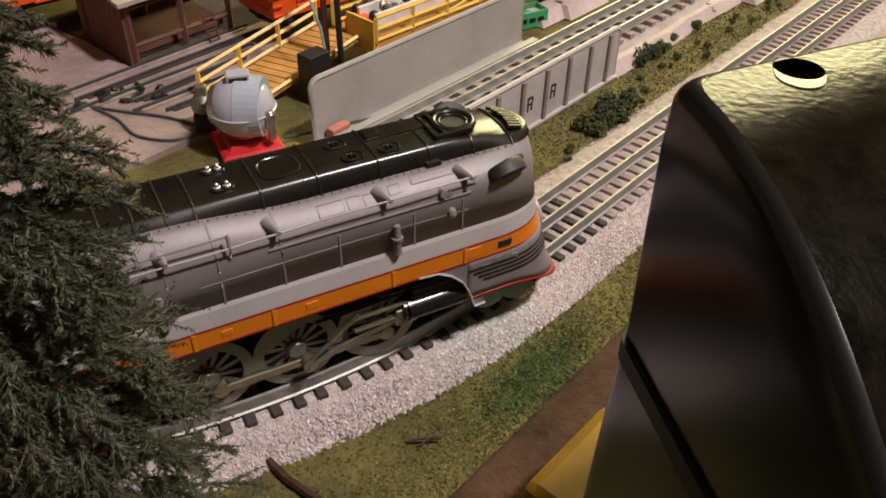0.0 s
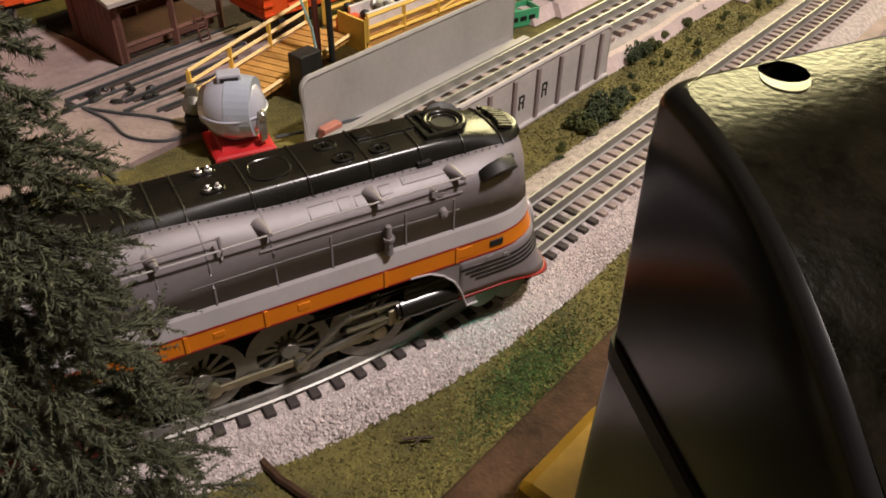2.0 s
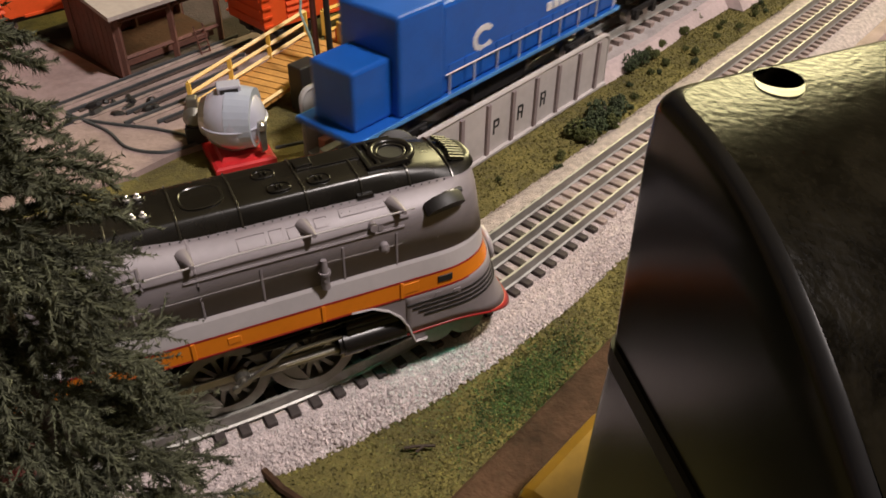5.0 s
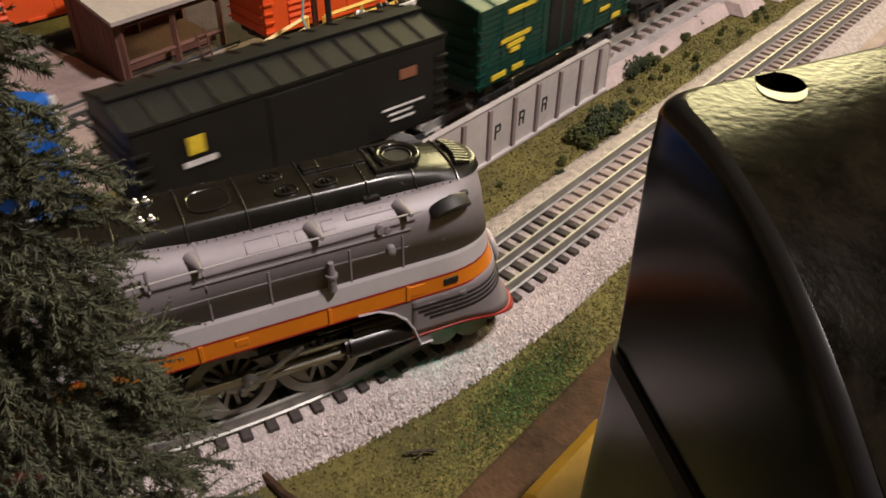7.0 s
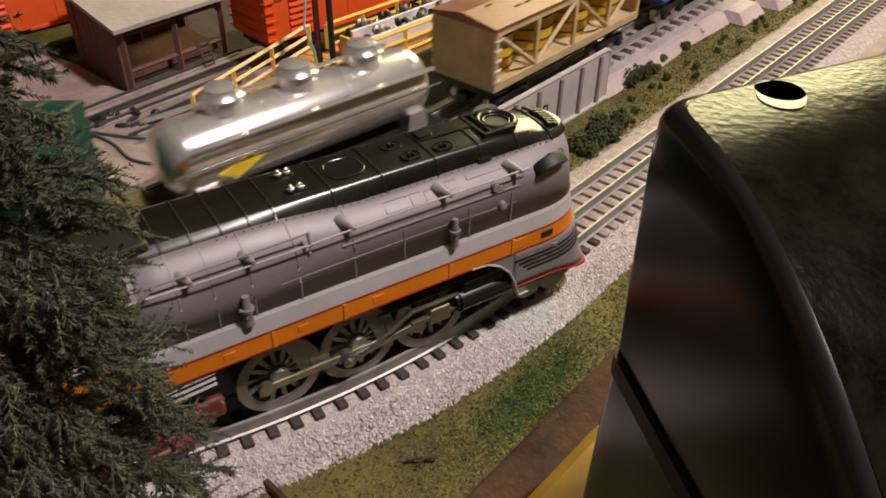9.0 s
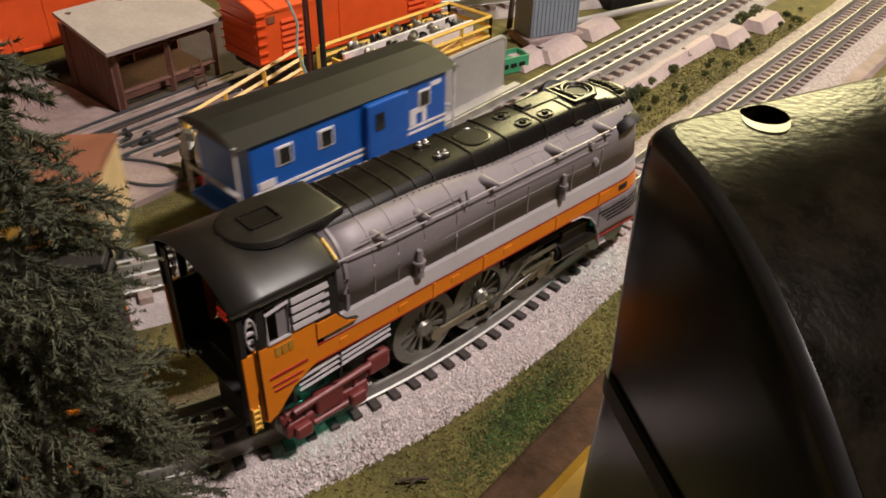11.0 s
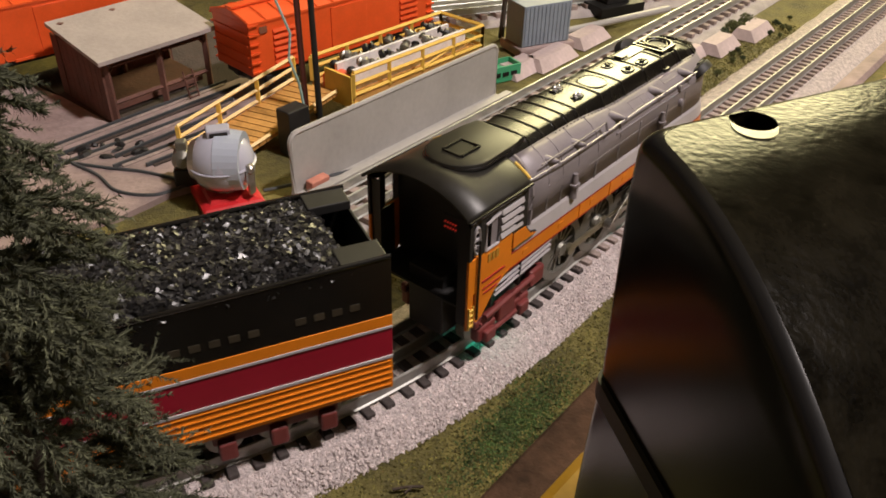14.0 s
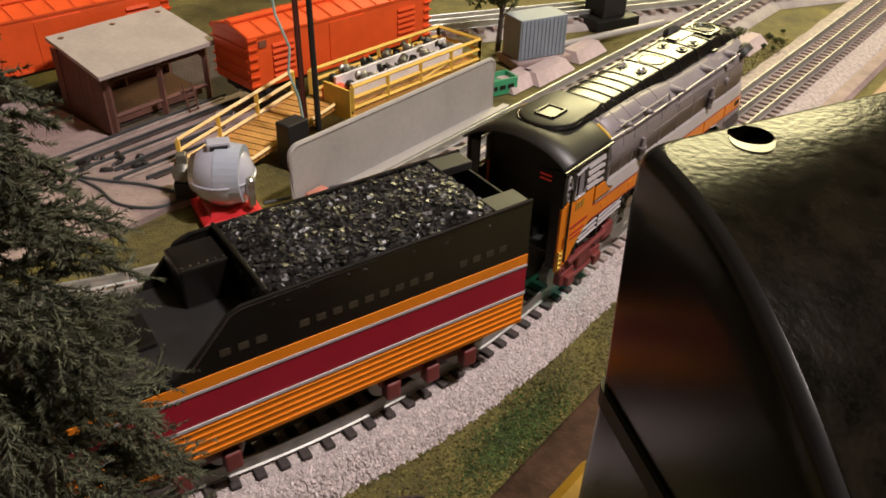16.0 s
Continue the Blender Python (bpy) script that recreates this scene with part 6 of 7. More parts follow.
def build_barrel_car():
    e = thing("barrel_car", Matrix(), "tan open-sided wooden car with a rusty roof carrying yellow vats", "freight car")
    hl, w = 0.108, 0.0300
    part("floor", boxb(-hl, hl, -w, w, 0.0455, 0.0500, 0.0005), TANW, e)
    bm = bmesh.new()
    loft(bm, [[(x, y, z) for y, z in ((-w - 0.002, 0.094), (-w - 0.002, 0.0965), (0, 0.1015), (w + 0.002, 0.0965), (w + 0.002, 0.094))] for x in (-hl - 0.002, hl + 0.002)], close=True, caps=True)
    roof = part("roof", bm, BRROOF, e, "rusty brown roof")
    rnd2 = random.Random(4)
    for k in range(18):
        x, y = rnd2.uniform(-0.1, 0.09), rnd2.uniform(-0.022, 0.022)
        part("roof_mark", boxb(x, x + 0.008, y, y + 0.0016, 0.0997 - abs(y) * 0.16, 0.1022 - abs(y) * 0.16), SHEDWOOD, roof)
    for sg in (-1, 1):
        part("top_beam", boxb(-hl, hl, sg * w - 0.0014, sg * w + 0.0014, 0.0895, 0.0945, 0.0004), TANW, e)
        part("bottom_beam", boxb(-hl, hl, sg * w - 0.0014, sg * w + 0.0014, 0.0455, 0.0525, 0.0004), TANW, e)
        xs = (-hl + 0.002, -0.054, 0.0, 0.054, hl - 0.002)
        for x in xs:
            part("post", boxb(x - 0.002, x + 0.002, sg * w - 0.0015, sg * w + 0.0015, 0.050, 0.092, 0.0004), TANW, e)
        for i, (xa, xb) in enumerate(zip(xs, xs[1:])):
            z0, z1 = (0.091, 0.053) if i % 2 == 0 else (0.053, 0.091)
            bm = bmesh.new()
            tube(bm, [(xa, sg * w, z0), (xb, sg * w, z1)], 0.0021, 4)
            part("brace", bm, TANW, e)
        for j in range(5):
            part("rung", boxb(-hl - 0.0008, -hl + 0.007, sg * (w + 0.0004), sg * (w + 0.002), 0.054 + 0.008 * j, 0.0555 + 0.008 * j), WHITE, e)
    for x in (-hl, hl):
        part("end_wall", boxb(x - 0.0012, x + 0.0012, -w, w, 0.050, 0.0955, 0.0003), TANW, e)
    for x in (-0.081, -0.027, 0.027, 0.081):
        bm = bmesh.new()
        lathe(bm, [(0.0205, 0.050), (0.0222, 0.060), (0.0225, 0.070), (0.0215, 0.082), (0.020, 0.088)], pose(x, 0, 0), 28)
        vat = part("vat", bm, BARREL, e, "yellow banded vat", smooth=True)
        for z, rr in ((0.055, 0.0216), (0.064, 0.0225), (0.073, 0.0225), (0.082, 0.0217)):
            bm = bmesh.new()
            torus(bm, (x, 0, z), rr, 0.0007, 28, 6)
            part("hoop", bm, BLACKM, vat)
    part("underframe", boxb(-hl + 0.004, hl - 0.004, -0.020, 0.020, 0.038, 0.0455), BLACKM, e)
    part("green_sill", boxb(-hl, hl, -0.0275, 0.0275, 0.0415, 0.0454), GREENCAR, e)
    trucks(e, (-0.074, 0.074))
    return e


barrel_car = build_barrel_car()


def build_caboose():
    e = thing("caboose", Matrix(), "bright blue model caboose with white stripes and a dark roof", "freight car")
    hl, w = 0.092, 0.0295
    part("body", boxb(-hl + 0.010, hl - 0.010, -w, w, 0.046, 0.0985, 0.0008), BLUE, e)
    bm = bmesh.new()
    loft(bm, [[(x, y, z) for y, z in ((-w - 0.002, 0.0975), (-w * 0.6, 0.1035), (0, 0.106), (w * 0.6, 0.1035), (w + 0.002, 0.0975))] for x in (-hl, hl)], close=True, caps=True)
    part("roof", bm, DKCAR, e)
    for sg in (-1, 1):
        for z in (0.0595, 0.0635):
            a, b = sorted((sg * w, sg * (w + 0.0006)))
            part("white_stripe", boxb(-hl + 0.010, hl - 0.010, a, b, z, z + 0.0018), WHITE, e)
        a, b = sorted((sg * w, sg * (w + 0.006)))
        part("bay_window", boxb(0.004, 0.040, a, b, 0.050, 0.096, 0.0012), BLUE, e, "projecting blue bay window")
        for x in (-0.058, -0.026, 0.060):
            a, b = sorted((sg * (w - 0.001), sg * (w + 0.0009)))
            wf = part("window", boxb(x - 0.006, x + 0.006, a, b, 0.077, 0.090, 0.0004), WHITE, e)
            a, b = sorted((sg * (w - 0.001), sg * (w + 0.0013)))
            part("pane", boxb(x - 0.0045, x + 0.0045, a, b, 0.0785, 0.0885), GLASS, wf)
        a, b = sorted((sg * (w + 0.006), sg * (w + 0.0066)))
        part("pane", boxb(0.010, 0.018, a, b, 0.077, 0.089), GLASS, e)
        a, b = sorted((sg * w, sg * (w + 0.0007)))
        for x0, x1, z0, z1 in ((0.046, 0.052, 0.066, 0.078), (0.052, 0.062, 0.074, 0.078), (0.058, 0.062, 0.066, 0.074), (0.066, 0.076, 0.090, 0.093), (-0.078, -0.066, 0.066, 0.071)):
            part("marking", boxb(x0, x1, a, b, z0, z1), WHITE, e)
    for x in (-hl, hl):
        s = 1 if x > 0 else -1
        part("end_platform", boxb(min(x, x - s * 0.012), max(x, x - s * 0.012), -w, w, 0.044, 0.047, 0.0004), BLUE, e)
        for y in (-w, w):
            bm = bmesh.new()
            tube(bm, [(x - s * 0.001, y * 0.97, 0.046), (x - s * 0.001, y * 0.97, 0.099)], 0.0009, 6)
            part("end_post", bm, WHITE, e)
        bm = bmesh.new()
        tube(bm, [(x - s * 0.001, -w * 0.97, 0.066), (x - s * 0.001, w * 0.97, 0.066)], 0.0009, 6)
        part("end_rail", bm, WHITE, e)
    part("underframe", boxb(-hl + 0.004, hl - 0.004, -0.020, 0.020, 0.038, 0.046), BLACKM, e)
    trucks(e, (-0.060, 0.060))
    return e


caboose = build_caboose()


def build_diesel():
    e = thing("diesel_locomotive", Matrix(), "bright blue model diesel locomotive with white markings", "locomotive")
    hl = 0.165
    part("walkway", boxb(-hl, hl, -0.0290, 0.0290, 0.0455, 0.0500, 0.0006), BLUE, e, "blue walkway with pale edge")
    part("hood", boxb(-0.077, hl - 0.006, -0.0262, 0.0262, 0.050, 0.1170, 0.0030), BLUE, e, "long blue hood")
    part("cab", boxb(-0.122, -0.076, -0.0280, 0.0280, 0.050, 0.1215, 0.0025), BLUE, e, "blue driver's cab")
    part("short_hood", boxb(-hl + 0.008, -0.121, -0.0200, 0.0200, 0.050, 0.0930, 0.0025), BLUE, e)
    for x in (0.055, 0.092, 0.129):
        bm = bmesh.new()
        lathe(bm, [(0.0125, 0.116), (0.0125, 0.1200), (0.0105, 0.1222), (0.002, 0.1228)], pose(x, 0, 0), 24)
        part("roof_fan", bm, BLUE, e, smooth=True)
    for sg in (-1, 1):
        for j in range(7):
            z = 0.0990 + 0.0021 * j
            a, b = sorted((sg * 0.0260, sg * 0.0270))
            part("grille_slat", boxb(0.030, 0.150, a, b, z - 0.0005, z + 0.0006), DKCAR, e)
        a, b = sorted((sg * 0.0260, sg * 0.0267))
        for k in range(8):
            part("letter_bar", boxb(0.050 + 0.0095 * k, 0.0575 + 0.0095 * k, a, b, 0.0765, 0.0832), WHITE, e)
        bm = bmesh.new()
        prism(bm, [(-0.030 + 0.013 * math.cos(t), 0.080 + 0.010 * math.sin(t)) for t in [0.7 + 4.9 * k / 14 for k in range(15)]] + [(-0.030 + 0.008 * math.cos(t), 0.080 + 0.0055 * math.sin(t)) for t in [5.6 - 4.9 * k / 14 for k in range(15)]], a, b)
        part("emblem", bm, WHITE, e, "white wheel-like emblem")
        a, b = sorted((sg * 0.0262, sg * 0.0276))
        for x in (-0.111, -0.089):
            part("cab_window", boxb(x - 0.007, x + 0.007, a, b, 0.094, 0.108, 0.0005), GLASS, e)
        a, b = sorted((sg * 0.0286, sg * 0.0296))
        part("edge_stripe", boxb(-hl, hl, a, b, 0.0470, 0.0498), mat_paleblue, e)
        for k in range(12):
            x = -0.070 + 0.0185 * k
            part("door_panel", boxb(x, x + 0.0165, sg * 0.0260 if sg > 0 else -0.0270, 0.0270 if sg > 0 else -0.0260, 0.053, 0.072, 0.0003), BLUE, e)
        bm = bmesh.new()
        tube(bm, [(-0.074, sg * 0.0280, 0.066), (hl - 0.004, sg * 0.0280, 0.066)], 0.0006, 5)
        part("handrail", bm, WHITE, e)
        for k in range(9):
            bm = bmesh.new()
            tube(bm, [(-0.070 + 0.028 * k, sg * 0.0280, 0.049), (-0.070 + 0.028 * k, sg * 0.0280, 0.066)], 0.0006, 5)
            part("stanchion", bm, WHITE, e)
    part("fuel_tank", boxb(-0.035, 0.035, -0.022, 0.022, 0.026, 0.0455, 0.002), BLACKM, e)
    for y in (-0.0255, 0.0255):
        part("corner_stripe", boxb(hl - 0.0066, hl - 0.0052, y - 0.002, y + 0.002, 0.052, 0.114, 0.0003), WHITE, e, "white corner stripe")
    trucks(e, (-0.112, 0.112))
    return e


mat_paleblue = mat("pale_blue_edge", (0.10, 0.30, 0.62), 0.4)
diesel = build_diesel()

# ---- far yard: container, trough, boxes ----
e = thing("container", pose(0.112, 0.842, 0, 0, 0, 28), "blue-grey ribbed container on a pinkish plinth", "container")
part("plinth", boxb(-0.034, 0.036, -0.022, 0.022, 0, 0.010, 0.002), PAVE, e)
cb = part("body", boxb(-0.030, 0.030, -0.017, 0.017, 0.010, 0.054, 0.0008), CONT, e)
for k in range(12):
    for sg in (-1, 1):
        part("rib", boxb(-0.027 + 0.005 * k - 0.001, -0.027 + 0.005 * k + 0.001, sg * 0.017 - 0.0008, sg * 0.017 + 0.0008, 0.012, 0.052), CONT, cb)
for k in range(5):
    part("rib", boxb(0.0296, 0.0308, -0.014 + 0.007 * k - 0.001, -0.014 + 0.007 * k + 0.001, 0.012, 0.052), CONT, cb)
e = thing("green_trough", pose(0.062, 0.752, 0, 0, 0, 32), "jade-green slatted bin beside the bridge", "bin")
for y in (-0.010, 0.010):
    part("side", boxb(-0.024, 0.024, y - 0.001, y + 0.001, 0, 0.016, 0.0003), JADE, e)
for x in (-0.024, 0.024):
    part("end", boxb(x - 0.001, x + 0.001, -0.010, 0.010, 0, 0.016, 0.0003), JADE, e)
part("bottom", boxb(-0.023, 0.023, -0.009, 0.009, 0.001, 0.010), JADE, e)
for k in range(4):
    part("slot", boxb(-0.018 + 0.010 * k, -0.011 + 0.010 * k, -0.0118, -0.0108, 0.006, 0.010), DKCAR, e)
e = thing("black_plinth_box", pose(0.215, 0.985, 0, 0, 0, 30), "black box-shaped tower base on a dark plinth", "tower")
part("plinth", boxb(-0.034, 0.034, -0.028, 0.028, 0, 0.012, 0.001), DKCAR, e)
part("tower", boxb(-0.018, 0.018, -0.018, 0.018, 0.012, 0.10, 0.001), BLACKM, e)
e = thing("long_pipe", Matrix(), "long pale grey pipe lying beside the far track", "pipe")
bm = bmesh.new()
cyl(bm, (0.148, 0.875, 0.008), (0.285, 0.965, 0.008), 0.004, 0.004, 12)
part("tube", bm, GIRDER, e)
for nm, x, y, w, dd, h, mt, lab in (("house", -0.06, 1.16, 0.09, 0.06, 0.10, mat_house1, "pale far model house"), ("house", -0.20, 1.10, 0.10, 0.06, 0.09, mat_house2, "green far model house with a dark opening"), ("house", 0.42, 1.36, 0.10, 0.07, 0.08, SHEDWOOD, "brown far model house")):
    e = thing(nm, pose(x, y, 0, 0, 0, 40), lab, "house", "far houses")
    part("wall", boxb(-w / 2, w / 2, -dd / 2, dd / 2, 0, h, 0.001), mt, e)
    bm = bmesh.new()
    prism(bm, [(-w / 2 - 0.006, h), (0, h + 0.03), (w / 2 + 0.006, h)], -dd / 2 - 0.005, dd / 2 + 0.005)
    part("roof", bm, DKCAR, e)
    for k in range(3):
        wn = part("window", boxb(-w / 2 + 0.014 + 0.026 * k, -w / 2 + 0.028 + 0.026 * k, -dd / 2 - 0.001, -dd / 2 + 0.001, 0.03, 0.06), WHITE, e)
        part("pane", boxb(-w / 2 + 0.016 + 0.026 * k, -w / 2 + 0.026 + 0.026 * k, -dd / 2 - 0.0016, -dd / 2, 0.032, 0.058), GLASS, wn)


# ---- far crossing tracks at the right ----
def diag(a):
    p = Vector((0.16, 0.985)) + Vector((0.93, 0.36)).normalized() * a
    return p, Vector((0.93, 0.36)).normalized()


bank = strip("ballast_branch", diag, -0.3, 1.2, ((-0.04, -0.001), (-0.032, 0.0048), (0.032, 0.0048), (0.04, -0.001)), ROADBED, "grey roadbed under the crossing branch", "ballast", 0.05)
branch = rails("branch_track", diag, -0.3, 1.2, "distant three-rail branch track crossing the yard", 0.05)
sleepers(branch, diag, -0.2, 0.9, 0.02, TIE2)
road = strip("pavement_strip", near_line, 0.45, 2.2, ((0.046, 0.0015), (0.050, 0.004), (0.060, 0.004), (0.064, -0.001)), PAVE, "pale pinkish path beside the straight track", "pavement", 0.03)

strip("road", near_line, 0.45, 2.2, ((0.076, -0.001), (0.079, 0.003), (0.125, 0.003), (0.128, -0.001)), mat("tan_dirt_road", (0.42, 0.29, 0.17), 0.9, 0, 0.3, 25, 0.5, 300), "tan dirt road beside the track", "road", 0.03)

# ---- red board along the near edge, darkened for the housing's shadow ----
board = thing("edge_board", Matrix(), "red wooden board along the edge of the grass, darkened for the housing's shadow", "board")
bm = bmesh.new()
secs = []
for a in (-0.05, 0.1, 0.2, 0.32, 0.42, 0.6):
    secs.append([(*(N * o + D * a), z) for o, z in ((-0.1255, -0.002), (-0.1252, 0.0035), (-0.1235, 0.0045), (-0.060, 0.0045), (-0.059, -0.002))])
loft(bm, secs)
part("plank", bm, BOARD, board)
bm = bmesh.new()
tube(bm, [(-0.076, 0.226, 0.0012), (-0.066, 0.2165, 0.0012), (-0.050, 0.206, 0.0012), (-0.03, 0.195, 0.0012)], 0.0021, 6)
tagged(part("branch", bm, BOARD), "thin dark red stick lying in the grass", "stick")
bm = bmesh.new()
tube(bm, [(-0.011, 0.2405, 0.002), (-0.004, 0.2415, 0.0028), (0.004, 0.2425, 0.002)], 0.0008, 5)
tube(bm, [(-0.005, 0.2385, 0.002), (-0.001, 0.242, 0.003)], 0.0006, 5)
tagged(part("twig", bm, TREEBARK), "small grey twig lying on the turf", "twig")

# mustard-yellow block at the near edge
e = thing("mustard_block", pose(0.072, 0.185, 0.0, 0, 0, 50), "mustard-yellow rounded metal block with a dark rim", "block")
part("body", boxb(-0.030, 0.03, -0.024, 0.024, 0.0045, 0.058, 0.006), MUSTARD, e)
part("rim", boxb(-0.022, 0.034, -0.028, -0.012, 0.040, 0.075, 0.004), BLACKM, e)

# ---- glossy black housing close to the lens ----
e = thing("black_housing", Matrix(), "glossy black metal housing with a round hole in its speckled top", "housing")
HZ = 0.2530  # height of the top
HA = Vector((0.0445, 0.1205))
HU, HV = Vector((0.894, 0.447)), Vector((0.238, -0.971))


def sag(x, y):
    """Fall of the rounded top away from its back edge."""
    d = (Vector((x, y)) - HA).dot(Vector((HU.y, -HU.x)))
    d = max(0.0, d - 0.009)
    return 6.5 * d * d if d < 0.050 else 0.01625 + 0.65 * (d - 0.050)


def ring_at(z, grow, rad, k=5):
    """Rounded outline of the housing at a height, moved out by grow."""
    cs = [HA - HU * grow - HV * grow, HA + HU * (0.125 + grow) - HV * grow, HA + HU * (0.125 + grow) + HV * (0.086 + grow), HA - HU * grow + HV * (0.086 + grow)]
    pts = []
    for i in range(4):
        c, a, b = cs[i], cs[i - 1], cs[(i + 1) % 4]
        da, db = (a - c).normalized(), (b - c).normalized()
        for j in range(k + 1):
            t = j / k
            p = (c + da * rad) * (1 - t) ** 2 + c * 2 * t * (1 - t) + (c + db * rad) * t * t
            pts.append(p)
        nxt = b + (c - b).normalized() * rad
        last = pts[-1]
        pts += [last.lerp(nxt, j / 14) for j in range(1, 14)]
    return [(p.x, p.y, z - sag(p.x, p.y) * max(0.0, (z - 0.193) / (HZ - 0.193))) for p in pts]


bm = bmesh.new()
loft(bm, [ring_at(z, g, r) for z, g, r in ((0.193, 0.0, 0.003), (0.21, 0.0004, 0.003), (0.240, 0.0010, 0.003), (HZ - 0.0035, 0.0010, 0.004), (HZ - 0.0022, 0.0007, 0.0045), (HZ - 0.0012, 0.0002, 0.005), (HZ - 0.0004, -0.0006, 0.0055), (HZ, -0.0018, 0.006))], close=True)
part("shell", bm, HOODM, e, "polished black side", smooth=True)
bm = bmesh.new()
outer = [Vector(p[:2]) for p in ring_at(HZ, -0.0018, 0.006)]
hc = Vector((0.0659, 0.1250))
hr = 0.0042
segs = 64
rows_ = []
for i in range(segs + 1):
    d2 = Vector((math.cos(2 * math.pi * i / segs), math.sin(2 * math.pi * i / segs)))
    far = 0.0
    for p, q in zip(outer, outer[1:] + outer[:1]):
        e2 = q - p
        det = d2.x * e2.y - d2.y * e2.x
        if abs(det) > 1e-12:
            w2 = p - hc
            t2, u2 = (w2.x * e2.y - w2.y * e2.x) / det, (w2.x * d2.y - w2.y * d2.x) / det
            if t2 > 0 and -1e-6 <= u2 <= 1 + 1e-6:
                far = max(far, t2)
    r0 = hr * 1.04
    rows_.append([(hc.x + d2.x * (r0 + (far - r0) * f), hc.y + d2.y * (r0 + (far - r0) * f), HZ - sag(hc.x + d2.x * (r0 + (far - r0) * f), hc.y + d2.y * (r0 + (far - r0) * f))) for f in (0.0, 0.08, 0.16, 0.25, 0.37, 0.5, 0.65, 0.8, 0.9, 1.0)])
loft(bm, rows_)
part("top", bm, HOODTOP, e, "speckled dark gold top", smooth=True)
bm = bmesh.new()
prof = ((hr * 1.05, HZ), (hr * 1.02, HZ - 0.0001), (hr, HZ - 0.0006), (hr, HZ - 0.022))
loft(bm, [[(hc.x + r * math.cos(t), hc.y + r * math.sin(t), z - (sag(hc.x + r * math.cos(t), hc.y + r * math.sin(t)) if z > HZ - 0.01 else 0)) for r, z in prof] for t in [2 * math.pi * i / segs for i in range(segs + 1)]])
part("hole_rim", bm, HOODTOP, e, "rim of the hole", smooth=True)
# tilted crescent, added to stand for the glare on the hole's near side
bm = bmesh.new()
rows_ = []
for i in range(33):
    f = i / 32
    t = math.atan2(-0.86, -0.50) - 0.95 + 2.5 * f
    w2 = hr * (0.04 + 0.75 * math.sin(math.pi * f) ** 1.6)
    rows_.append([(hc.x + r * math.cos(t), hc.y + r * math.sin(t), HZ + 0.00012 + h - sag(hc.x + r * math.cos(t), hc.y + r * math.sin(t))) for r, h in ((hr * 1.03, 0.0), (hr * 1.03 + w2 * 0.5, w2 * 0.018), (hr * 1.03 + w2, w2 * 0.036), (hr * 1.03 + w2 * 1.05, -0.0004))])
loft(bm, rows_)
part("worn_lip", bm, HOODGLARE, e, "thin crescent added to hold the lamp's glare beside the hole", smooth=True)
bm = bmesh.new()
loft(bm, [ring_at(z, g, r) for z, g, r in ((0.1885, 0.0012, 0.005), (0.1935, 0.0012, 0.005))], close=True, caps=True)
part("gasket", bm, BLACKM, e, "matt black seam strip")
bm = bmesh.new()
loft(bm, [ring_at(z, g, r) for z, g, r in ((0.0045, 0.0030, 0.004), (0.10, 0.0022, 0.004), (0.17, 0.001, 0.004), (0.1885, 0.0004, 0.004))], close=True, caps=True)
part("lower_shell", bm, HOODM, e, "polished black lower casing", smooth=True)


